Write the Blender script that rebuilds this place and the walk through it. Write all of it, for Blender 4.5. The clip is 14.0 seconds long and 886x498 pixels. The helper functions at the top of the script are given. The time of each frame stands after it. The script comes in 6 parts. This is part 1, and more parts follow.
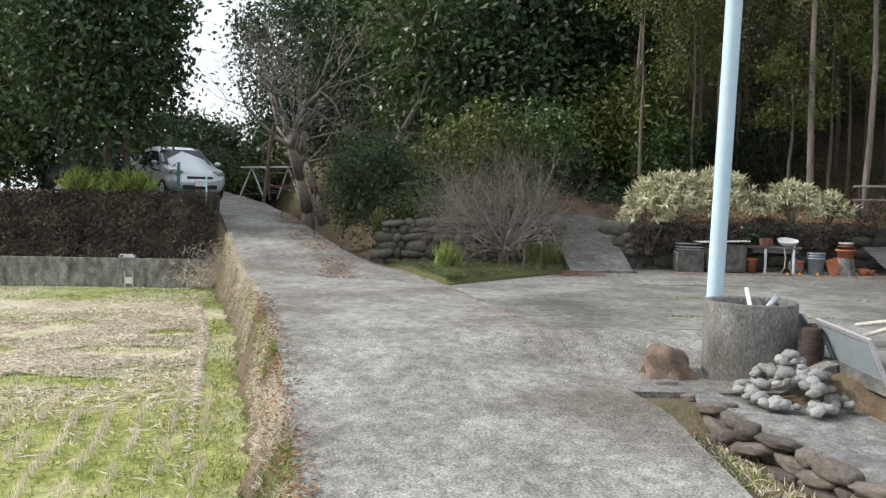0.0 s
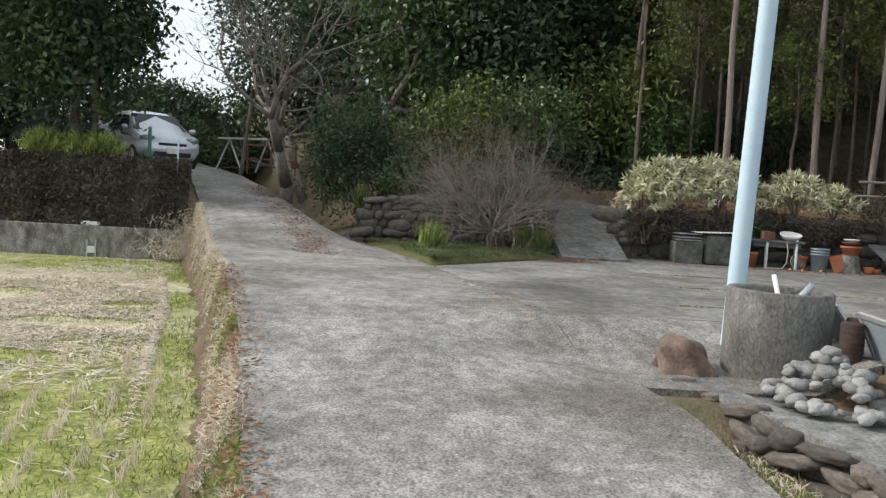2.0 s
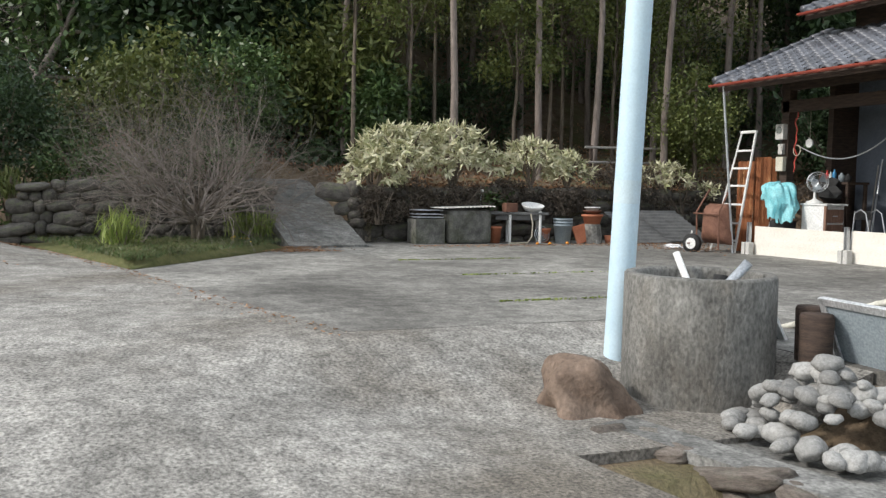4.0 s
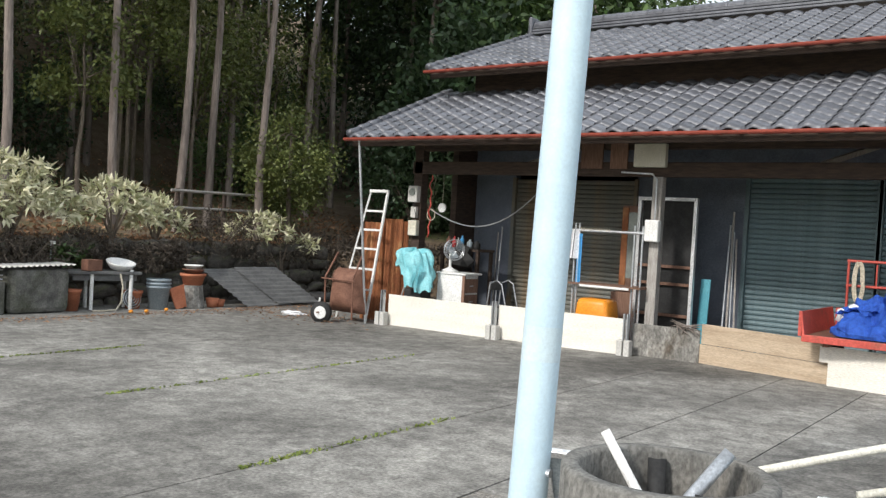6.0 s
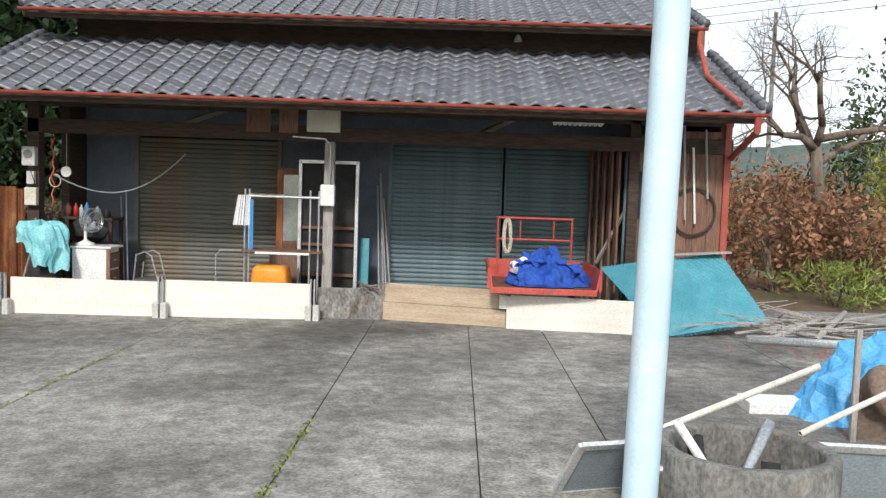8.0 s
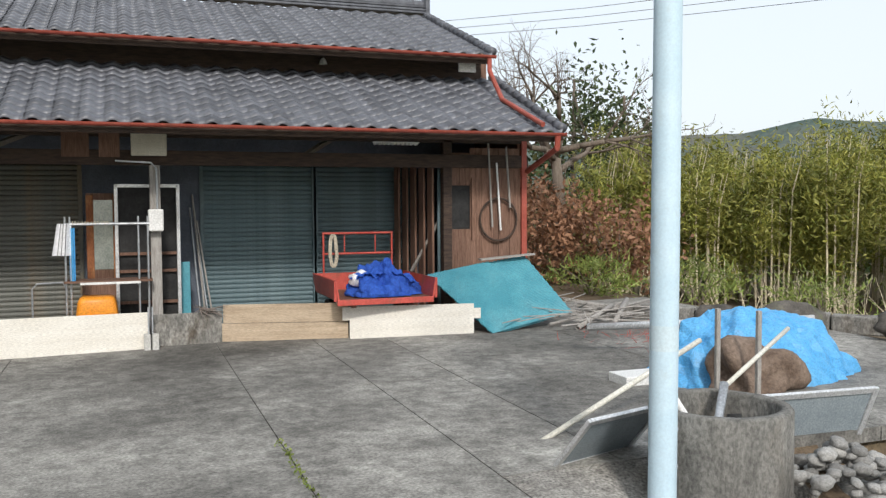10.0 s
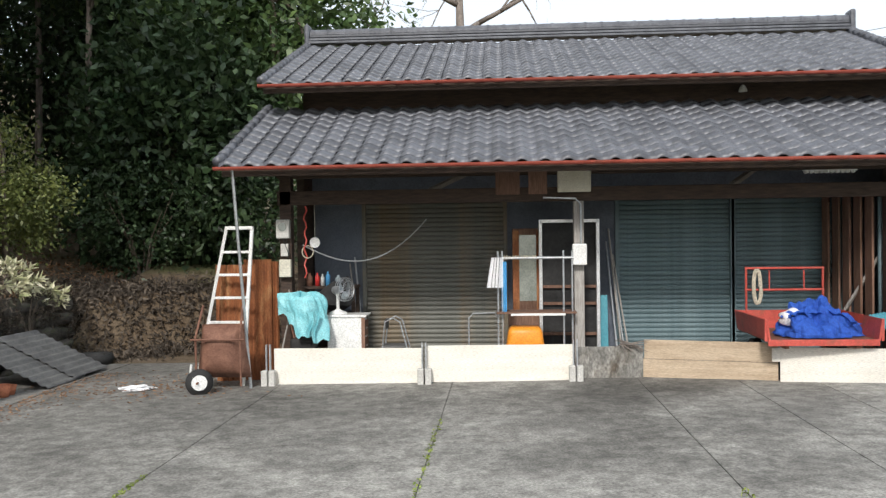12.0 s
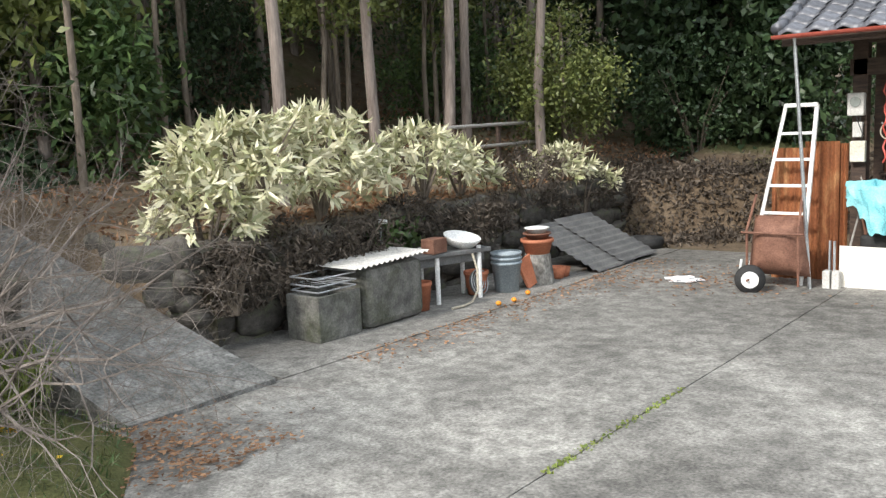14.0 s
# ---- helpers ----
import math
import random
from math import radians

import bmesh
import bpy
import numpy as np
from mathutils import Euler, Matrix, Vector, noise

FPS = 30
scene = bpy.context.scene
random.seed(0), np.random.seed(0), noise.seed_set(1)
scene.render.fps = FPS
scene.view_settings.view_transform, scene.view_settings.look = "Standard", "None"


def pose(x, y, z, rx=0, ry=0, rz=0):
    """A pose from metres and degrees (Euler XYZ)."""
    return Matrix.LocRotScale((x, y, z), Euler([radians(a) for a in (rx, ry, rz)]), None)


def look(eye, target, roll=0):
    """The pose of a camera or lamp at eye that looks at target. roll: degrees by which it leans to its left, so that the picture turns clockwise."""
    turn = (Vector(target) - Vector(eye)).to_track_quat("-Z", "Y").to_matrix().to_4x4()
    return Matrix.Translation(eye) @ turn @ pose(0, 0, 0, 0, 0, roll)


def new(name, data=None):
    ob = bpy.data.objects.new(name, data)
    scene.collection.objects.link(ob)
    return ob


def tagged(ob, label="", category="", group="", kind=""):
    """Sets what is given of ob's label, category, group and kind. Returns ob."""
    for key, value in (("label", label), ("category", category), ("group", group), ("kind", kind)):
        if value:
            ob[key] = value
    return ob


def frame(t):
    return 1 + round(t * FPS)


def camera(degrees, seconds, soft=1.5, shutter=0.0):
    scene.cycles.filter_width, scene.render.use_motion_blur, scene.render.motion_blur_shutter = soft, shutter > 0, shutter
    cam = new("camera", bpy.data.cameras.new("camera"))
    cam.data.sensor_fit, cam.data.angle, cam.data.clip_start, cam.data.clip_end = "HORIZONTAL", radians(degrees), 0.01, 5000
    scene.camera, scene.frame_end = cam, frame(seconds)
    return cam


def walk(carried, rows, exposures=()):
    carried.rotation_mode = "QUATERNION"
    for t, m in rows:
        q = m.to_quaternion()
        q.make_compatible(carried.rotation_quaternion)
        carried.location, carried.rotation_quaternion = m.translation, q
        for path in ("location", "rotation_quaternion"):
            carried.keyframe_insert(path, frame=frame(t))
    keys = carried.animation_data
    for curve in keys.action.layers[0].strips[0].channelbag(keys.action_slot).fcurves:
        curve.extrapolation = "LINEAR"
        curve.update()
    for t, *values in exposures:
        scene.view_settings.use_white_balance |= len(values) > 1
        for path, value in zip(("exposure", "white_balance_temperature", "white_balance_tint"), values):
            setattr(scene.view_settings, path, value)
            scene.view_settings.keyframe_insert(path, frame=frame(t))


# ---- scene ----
cam = camera(53.6, 14.0, soft=1.35)
PATH = [
    (0, (16.882, -10.376, 1.659), (14.886, -10.384, 1.541), 0.92),
    (0.5, (16.917, -10.394, 1.644), (14.922, -10.487, 1.528), 0.66),
    (1, (16.799, -10.326, 1.554), (14.804, -10.329, 1.405), 0.62),
    (1.5, (16.377, -10.365, 1.486), (14.391, -10.310, 1.259), 2.49),
    (2, (15.688, -10.442, 1.386), (13.693, -10.406, 1.245), 3.30),
    (2.2, (15.324, -10.418, 1.305), (13.329, -10.322, 1.212), 3.74),
    (4.3, (11.753, -10.818, 1.154), (9.952, -9.969, 0.964), 1.82),
    (4.5, (11.427, -10.764, 1.306), (9.660, -9.850, 1.096), 2.71),
    (5, (10.660, -10.722, 1.369), (8.990, -9.640, 1.168), 2.92),
    (5.5, (9.863, -10.748, 1.488), (8.389, -9.403, 1.351), 3.49),
    (6, (9.107, -10.905, 1.627), (7.924, -9.293, 1.582), 3.35),
    (6.5, (8.372, -11.261, 1.864), (7.461, -9.481, 1.821), 1.95),
    (7, (7.542, -11.392, 1.798), (6.880, -9.506, 1.715), 2.12),
    (7.5, (6.820, -11.534, 1.855), (6.296, -9.606, 1.750), 1.83),
    (8, (6.101, -11.753, 1.929), (6.072, -9.758, 1.790), 1.92),
    (8.2, (5.783, -11.794, 1.960), (5.999, -9.811, 1.812), 2.14),
    (10.3, (3.849, -12.098, 2.013), (4.534, -10.220, 1.933), -0.46),
    (10.5, (3.850, -12.108, 2.035), (4.508, -10.219, 2.032), -0.88),
    (11, (3.785, -12.089, 1.985), (4.273, -10.150, 2.009), -1.55),
    (11.5, (3.356, -11.973, 2.105), (3.497, -9.978, 2.115), -1.06),
    (12, (3.197, -11.858, 2.047), (3.065, -9.862, 2.018), -0.74),
    (12.5, (3.123, -11.951, 2.075), (2.793, -9.980, 1.990), -0.07),
    (13, (2.972, -11.910, 2.206), (2.318, -10.027, 2.046), 0.22),
    (13.5, (3.036, -11.443, 2.171), (2.034, -9.726, 1.946), -1.03),
    (14, (2.963, -10.890, 2.186), (1.704, -9.362, 1.901), -2.61),
]
walk(cam, [(t, look(eye, target, roll)) for t, eye, target, roll in PATH],
     exposures=((0, .35), (2, .15), (5, .35), (7.5, .35), (9, .25), (11, 0), (11.6, .1), (12, .3), (13, .5), (14, .85)))

# ---------------------------------------------------------------- light
SUN_AZ, SUN_EL = 188.0, 36.0        # compass bearing of the sun from +y, clockwise, and height
world = bpy.data.worlds.new("sky")
scene.world = world
world.use_nodes = True
wn = world.node_tree.nodes
sky = wn.new("ShaderNodeTexSky")
sky.sky_type, sky.sun_disc = "NISHITA", False
sky.sun_elevation, sky.sun_rotation = radians(SUN_EL), radians(SUN_AZ)
sky.air_density, sky.dust_density, sky.ozone_density = 1.0, 3.0, 1.0
wn["Background"].inputs["Strength"].default_value = 0.12
haze = wn.new("ShaderNodeMix")                       # thin high cloud over the whole sky
haze.data_type = "RGBA"
haze.inputs[0].default_value, haze.inputs[7].default_value = 0.72, (8.5, 9.1, 9.7, 1)
world.node_tree.links.new(sky.outputs[0], haze.inputs[6])
world.node_tree.links.new(haze.outputs[2], wn["Background"].inputs[0])
sun = new("sun", bpy.data.lights.new("sun", "SUN"))
sun.data.energy, sun.data.angle, sun.data.color = 2.3, radians(7), (1.0, 0.96, 0.91)
az, el = radians(SUN_AZ), radians(SUN_EL)
sun.matrix_world = look((30 * math.sin(az) * math.cos(el), 30 * math.cos(az) * math.cos(el), 30 * math.sin(el)), (0, 0, 0))

# ---------------------------------------------------------------- materials
def mat(name, c1, c2, scale=4.0, rough=0.8, metal=0.0, bump=0.3, fine=60.0, c3=None, c3_at=0.62, c3_scale=1.2,
        spec=0.4, rnd=0.0, island=0.0, stretch=(1, 1, 1), bump_dist=0.01, grain=0.26, mid=0.0):
    """Two-scale procedural surface: c1 to c2 by a middling noise, c3 in larger patches, fine noise for grain and relief."""
    m = bpy.data.materials.new(name)
    m.use_nodes = True
    t = m.node_tree
    n, l = t.nodes, t.links
    b = n["Principled BSDF"]
    b.inputs["Roughness"].default_value, b.inputs["Metallic"].default_value = rough, metal
    b.inputs["Specular IOR Level"].default_value = spec
    co = n.new("ShaderNodeTexCoord")
    mp = n.new("ShaderNodeMapping")
    mp.inputs["Scale"].default_value = stretch
    l.new(co.outputs["Object"], mp.inputs[0])
    def nz(s, detail=6.0):
        k = n.new("ShaderNodeTexNoise")
        k.inputs["Scale"].default_value, k.inputs["Detail"].default_value = s, detail
        k.inputs["Roughness"].default_value = 0.62
        l.new(mp.outputs[0], k.inputs["Vector"])
        return k.outputs["Fac"]
    def ramp(src, a, z):
        r = n.new("ShaderNodeMapRange")
        r.inputs["From Min"].default_value, r.inputs["From Max"].default_value = a, z
        l.new(src, r.inputs["Value"])
        return r.outputs[0]
    def mix(fac, a, c, mode="MIX"):
        x = n.new("ShaderNodeMix")
        x.data_type, x.blend_type = "RGBA", mode
        for sock, v in ((x.inputs[0], fac), (x.inputs[6], a), (x.inputs[7], c)):
            if isinstance(v, (int, float)):
                sock.default_value = v
            elif isinstance(v, tuple):
                sock.default_value = (*v, 1)
            else:
                l.new(v, sock)
        return x.outputs[2]
    fn = nz(fine, 3.0)
    col = mix(ramp(nz(scale), 0.32, 0.68), c1, c2)
    if c3:
        col = mix(ramp(nz(c3_scale), c3_at - 0.1, c3_at + 0.1), col, c3)
    g = n.new("ShaderNodeMapRange")
    g.inputs["From Min"].default_value, g.inputs["From Max"].default_value = 0.3, 0.7
    g.inputs["To Min"].default_value, g.inputs["To Max"].default_value = 1 - grain, 1 + grain
    l.new(fn, g.inputs["Value"])
    hs = n.new("ShaderNodeHueSaturation")
    l.new(col, hs.inputs["Color"])
    val = g.outputs[0]
    if mid:
        v2 = n.new("ShaderNodeMapRange")
        v2.inputs["From Min"].default_value, v2.inputs["From Max"].default_value = 0.38, 0.62
        v2.inputs["To Min"].default_value, v2.inputs["To Max"].default_value = 1 - mid, 1 + mid
        l.new(nz(7.0, 12.0), v2.inputs["Value"])
        m2 = n.new("ShaderNodeMath")
        m2.operation = "MULTIPLY"
        l.new(val, m2.inputs[0]), l.new(v2.outputs[0], m2.inputs[1])
        val = m2.outputs[0]
    for amount, kind in ((rnd, "o"), (island, "i")):
        if amount:
            src = n.new("ShaderNodeObjectInfo").outputs["Random"] if kind == "o" else n.new("ShaderNodeNewGeometry").outputs["Random Per Island"]
            v = n.new("ShaderNodeMapRange")
            v.inputs["To Min"].default_value, v.inputs["To Max"].default_value = 1 - amount, 1 + amount
            l.new(src, v.inputs["Value"])
            mm = n.new("ShaderNodeMath")
            mm.operation = "MULTIPLY"
            l.new(val, mm.inputs[0]), l.new(v.outputs[0], mm.inputs[1])
            val = mm.outputs[0]
    l.new(val, hs.inputs["Value"])
    l.new(hs.outputs[0], b.inputs["Base Color"])
    if bump:
        bp = n.new("ShaderNodeBump")
        bp.inputs["Strength"].default_value, bp.inputs["Distance"].default_value = bump, bump_dist
        l.new(fn, bp.inputs["Height"])
        l.new(bp.outputs[0], b.inputs["Normal"])
    return m


def leaf_mat(name, c1, c2, rough=0.5, island=0.45, spec=0.4):
    """Foliage: colour by leaf, a little light let through."""
    m = bpy.data.materials.new(name)
    m.use_nodes = True
    n, l = m.node_tree.nodes, m.node_tree.links
    b = n["Principled BSDF"]
    geo = n.new("ShaderNodeNewGeometry")
    x = n.new("ShaderNodeMix")
    x.data_type = "RGBA"
    x.inputs[6].default_value, x.inputs[7].default_value = (*c1, 1), (*c2, 1)
    l.new(geo.outputs["Random Per Island"], x.inputs[0])
    co = n.new("ShaderNodeTexCoord")
    k = n.new("ShaderNodeTexNoise")
    k.inputs["Scale"].default_value = 1.3
    l.new(co.outputs["Object"], k.inputs["Vector"])
    v = n.new("ShaderNodeMapRange")
    v.inputs["From Min"].default_value, v.inputs["From Max"].default_value = 0.3, 0.7
    v.inputs["To Min"].default_value, v.inputs["To Max"].default_value = 1 - island, 1 + island
    l.new(k.outputs["Fac"], v.inputs["Value"])
    hs = n.new("ShaderNodeHueSaturation")
    l.new(x.outputs[2], hs.inputs["Color"]), l.new(v.outputs[0], hs.inputs["Value"])
    l.new(hs.outputs[0], b.inputs["Base Color"])
    b.inputs["Roughness"].default_value, b.inputs["Specular IOR Level"].default_value = rough, spec
    tr = n.new("ShaderNodeBsdfTranslucent")
    l.new(hs.outputs[0], tr.inputs[0])
    mx = n.new("ShaderNodeMixShader")
    mx.inputs[0].default_value = 0.2
    l.new(b.outputs[0], mx.inputs[1]), l.new(tr.outputs[0], mx.inputs[2])
    l.new(mx.outputs[0], n["Material Output"].inputs[0])
    return m


M = {
    "soil": mat("leaf_litter_soil", (.11, .075, .045), (.2, .15, .1), 3, .95, bump=.8, fine=30, c3=(.09, .11, .035), c3_at=.6, c3_scale=.35, bump_dist=.03),
    "road": mat("road_concrete", (.2, .19, .172), (.36, .345, .318), 1.1, .92, bump=1.0, fine=46, c3=(.155, .138, .115), c3_at=.56, c3_scale=.42, grain=.6, mid=.24),
    "yard": mat("yard_concrete", (.14, .134, .122), (.35, .338, .308), .55, .85, bump=.6, fine=40, c3=(.105, .1, .09), c3_at=.56, c3_scale=.3, rnd=.06, grain=.42, mid=.27),
    "ramp": mat("ramp_concrete", (.14, .14, .13), (.26, .255, .24), 2.0, .9, bump=.5, fine=36, grain=.45, mid=.3, c3=(.1, .1, .095), c3_at=.6, c3_scale=.8),
    "field": mat("paddy_ground", (.2, .23, .05), (.38, .38, .13), 2.2, .95, bump=.8, fine=28, c3=(.6, .53, .41), c3_at=.55, c3_scale=.33, bump_dist=.03, mid=.25),
    "moss": mat("mossy_ground", (.07, .085, .025), (.15, .14, .055), 4, .95, bump=.9, fine=35, bump_dist=.03),
    "stone": mat("dark_field_stone", (.05, .045, .038), (.15, .135, .118), 4, .85, bump=.6, fine=40, rnd=.3, c3=(.13, .14, .08), c3_at=.62, c3_scale=3),
    "brownrock": mat("brown_rock", (.1, .066, .046), (.23, .17, .13), 5, .8, bump=.7, fine=30, bump_dist=.02),
    "pebble": mat("river_cobble", (.2, .197, .186), (.34, .335, .32), 5, .7, bump=.2, fine=60, rnd=.35),
    "ring_cement": mat("stained_ring_concrete", (.125, .122, .112), (.225, .22, .203), 2.6, .93, bump=.9, fine=44, c3=(.085, .074, .06), c3_at=.6, c3_scale=1.7, stretch=(1, 1, .6), grain=.4, mid=.25),
    "edge_stone": mat("brown_edging_stone", (.085, .07, .058), (.21, .178, .152), 7, .88, bump=.8, fine=34, rnd=.35, c3=(.16, .15, .12), c3_at=.6, c3_scale=4),
    "cherry_bark": mat("grey_cherry_bark", (.16, .135, .115), (.3, .265, .235), 7, .95, bump=.7, fine=30, bump_dist=.02),
    "cement": mat("old_cement", (.17, .163, .148), (.3, .29, .265), 4, .92, bump=.8, fine=38, c3=(.1, .084, .066), c3_at=.6, c3_scale=3.2, stretch=(1, 1, .6), grain=.4, mid=.3),
    "cement_dark": mat("mossy_dark_cement", (.1, .098, .09), (.2, .195, .175), 4, .9, bump=.6, fine=40, c3=(.07, .075, .05), c3_at=.56, c3_scale=2.2, mid=.25),
    "cement_light": mat("pale_cement", (.45, .44, .41), (.58, .57, .54), 5, .85, bump=.3),
    "pole": mat("pale_blue_pole_paint", (.51, .67, .77), (.6, .75, .84), 3, .42, bump=.05, c3=(.52, .63, .67), c3_at=.68, c3_scale=5, grain=.06),
    "pole_tape": mat("faded_tape", (.54, .67, .73), (.62, .74, .8), 6, .6, bump=.05, grain=.08),
    "tile": mat("smoked_roof_tile", (.07, .074, .086), (.14, .146, .165), 6, .4, metal=.1, bump=.15, fine=50, rnd=.25, spec=.5),
    "tile_joined": mat("smoked_roof_tile_far", (.07, .074, .086), (.14, .146, .165), 6, .4, metal=.1, bump=.15, fine=50, island=.25, spec=.5),
    "redpaint": mat("weathered_red_paint", (.3, .06, .04), (.42, .1, .07), 6, .5, bump=.2, c3=(.2, .06, .04), c3_at=.62, c3_scale=3),
    "darkwood": mat("dark_old_timber", (.035, .025, .02), (.09, .06, .045), 6, .85, bump=.4, stretch=(1, 1, 6)),
    "wood": mat("weathered_brown_plank", (.14, .075, .05), (.27, .16, .115), 9, .85, bump=.4, stretch=(6, 6, .5), rnd=.2),
    "greywood": mat("grey_weathered_timber", (.25, .23, .21), (.44, .42, .39), 9, .85, bump=.4, stretch=(6, 6, .6)),
    "plaster": mat("blue_grey_plaster", (.11, .13, .165), (.17, .19, .23), 2.5, .9, bump=.2, c3=(.13, .15, .18), c3_at=.6),
    "shutter": mat("blue_green_steel_shutter", (.11, .17, .19), (.17, .24, .26), 3, .5, bump=.1, c3=(.1, .14, .15), c3_at=.6, rnd=.06),
    "shutter_rust": mat("stained_steel_shutter", (.13, .135, .12), (.2, .2, .175), 2.2, .5, bump=.15, c3=(.2, .14, .075), c3_at=.58, c3_scale=1.1, rnd=.08),
    "whiteboard": mat("white_painted_plywood", (.72, .68, .6), (.82, .79, .72), 3, .6, bump=.12, stretch=(.4, 3, 3), c3=(.6, .52, .42), c3_at=.68, c3_scale=1.3),
    "ply": mat("bare_plywood", (.42, .32, .22), (.56, .45, .33), 4, .75, bump=.2, stretch=(.4, 4, 4), c3=(.34, .25, .17), c3_at=.64, c3_scale=1.2),
    "zinc": mat("galvanised_steel", (.42, .44, .46), (.58, .6, .62), 8, .4, metal=.7, bump=.1),
    "alu": mat("aluminium", (.62, .63, .64), (.78, .79, .8), 8, .35, metal=.55, bump=.05),
    "whitepaint": mat("white_enamel", (.7, .7, .68), (.82, .82, .8), 5, .4, bump=.05, c3=(.55, .52, .46), c3_at=.7, c3_scale=3),
    "cream": mat("cream_plastic", (.56, .53, .43), (.66, .63, .53), 5, .5, bump=.05),
    "rust": mat("rusty_sheet", (.2, .07, .03), (.38, .15, .06), 5, .75, metal=.15, bump=.4, c3=(.5, .3, .14), c3_at=.62, c3_scale=2.5, stretch=(1, 1, .4)),
    "rustdark": mat("rusty_barrow_steel", (.13, .06, .04), (.24, .12, .08), 7, .75, bump=.3),
    "trailer": mat("red_trailer_paint", (.42, .06, .045), (.55, .1, .075), 6, .5, bump=.15, c3=(.27, .09, .06), c3_at=.63, c3_scale=4),
    "black": mat("black_rubber", (.015, .015, .015), (.035, .035, .035), 9, .75, bump=.2),
    "cyan": mat("cyan_tarp", (.16, .5, .56), (.3, .64, .68), 6, .5, bump=.2),
    "bluetarp": mat("blue_tarp", (.06, .3, .6), (.12, .4, .7), 5, .45, bump=.2),
    "net": mat("blue_net", (.015, .06, .35), (.03, .12, .52), 25, .7, bump=.7, fine=90, bump_dist=.02),
    "teal": mat("teal_corrugated_sheet", (.06, .27, .34), (.1, .35, .42), 3, .5, bump=.1, c3=(.14, .36, .42), c3_at=.62),
    "orange": mat("orange_plastic", (.75, .26, .02), (.85, .34, .04), 4, .4, bump=.03),
    "terracotta": mat("terracotta", (.42, .14, .07), (.52, .2, .11), 5, .8, bump=.2, rnd=.2),
    "grayplastic": mat("blue_grey_plastic", (.25, .3, .33), (.34, .39, .42), 5, .5, bump=.05),
    "darksheet": mat("dark_sheet", (.09, .09, .09), (.17, .17, .165), 4, .7, bump=.2),
    "beige": mat("beige_pvc", (.6, .58, .5), (.7, .68, .6), 5, .5, bump=.05),
    "cloth": mat("white_cloth", (.7, .7, .72), (.82, .82, .83), 9, .85, bump=.3),
    "rope": mat("hemp_rope", (.4, .36, .28), (.55, .5, .4), 30, .9, bump=.4),
    "bark": mat("grey_brown_bark", (.11, .085, .065), (.23, .19, .15), 7, .95, bump=.8, fine=30, stretch=(1, 1, .25), bump_dist=.02),
    "cedarbark": mat("cedar_bark", (.15, .118, .1), (.29, .245, .215), 7, .95, bump=.7, fine=30, stretch=(1, 1, .15), bump_dist=.02),
    "twig": mat("bare_twig", (.15, .125, .108), (.28, .24, .21), 8, .9, bump=.2),
    "drygrass": mat("dry_grass", (.4, .29, .15), (.6, .46, .28), 6, .9, bump=0, island=.3),
    "straw": mat("cut_straw", (.5, .43, .3), (.66, .58, .43), 6, .9, bump=0, island=.25),
    "bank": mat("overgrown_bank", (.08, .066, .053), (.17, .142, .115), 4, .95, bump=1.0, fine=18, c3=(.11, .11, .04), c3_at=.6, c3_scale=1.2, bump_dist=.06),
    "carpaint": mat("silver_blue_car_paint", (.62, .66, .7), (.66, .7, .74), 3, .25, metal=.3, bump=0),
    "darkcar": mat("black_car_paint", (.01, .01, .012), (.018, .018, .02), 3, .4, bump=0, spec=.25),
    "glass": mat("dark_car_glass", (.05, .06, .07), (.09, .1, .11), 2, .06, bump=0, spec=.8),
    "mirror": mat("dusty_mirror", (.3, .33, .31), (.42, .45, .42), 6, .2, metal=.5, bump=0),
    "greennet": mat("green_net", (.06, .2, .16), (.09, .26, .2), 9, .8, bump=.2),
    "hill": mat("far_wooded_hill", (.055, .085, .075), (.1, .13, .11), .02, 1, bump=.0, fine=.2, c3=(.12, .12, .1), c3_at=.6, c3_scale=.012),
    "numberplate": mat("white_plate", (.75, .75, .72), (.8, .8, .78), 5, .5, bump=0),
    "redmark": mat("red_plastic", (.5, .03, .03), (.6, .05, .04), 5, .4, bump=0),
    "lv_dark": leaf_mat("dark_evergreen_leaf", (.028, .056, .024), (.08, .125, .055), .4),
    "lv_mid": leaf_mat("evergreen_leaf", (.045, .088, .028), (.12, .18, .06), .4),
    "lv_light": leaf_mat("yellow_green_leaf", (.09, .12, .03), (.2, .22, .07), .45),
    "lv_olive": leaf_mat("olive_leaf", (.07, .085, .03), (.16, .16, .07), .5),
    "lv_cedar": leaf_mat("cedar_spray", (.03, .055, .02), (.09, .12, .045), .6),
    "lv_pale": leaf_mat("cream_edged_leaf", (.36, .38, .19), (.88, .83, .62), .45, .12),
    "lv_brown": leaf_mat("dead_brown_leaf", (.2, .1, .055), (.4, .22, .13), .7),
    "lv_bamboo": leaf_mat("bamboo_leaf", (.14, .17, .03), (.36, .34, .08), .5),
    "lv_grass": leaf_mat("grass_blade", (.13, .19, .04), (.32, .37, .1), .55),
    "lv_vine": leaf_mat("withered_vine_leaf", (.045, .036, .028), (.17, .138, .108), .8),
    "lv_straw": leaf_mat("straw_blade", (.56, .48, .37), (.86, .78, .65), .8, .15),
    "lv_litter": leaf_mat("fallen_leaf", (.16, .08, .045), (.42, .25, .14), .8),
    "lv_yellow": leaf_mat("yellow_petal", (.7, .4, .02), (.9, .6, .05), .5),
}


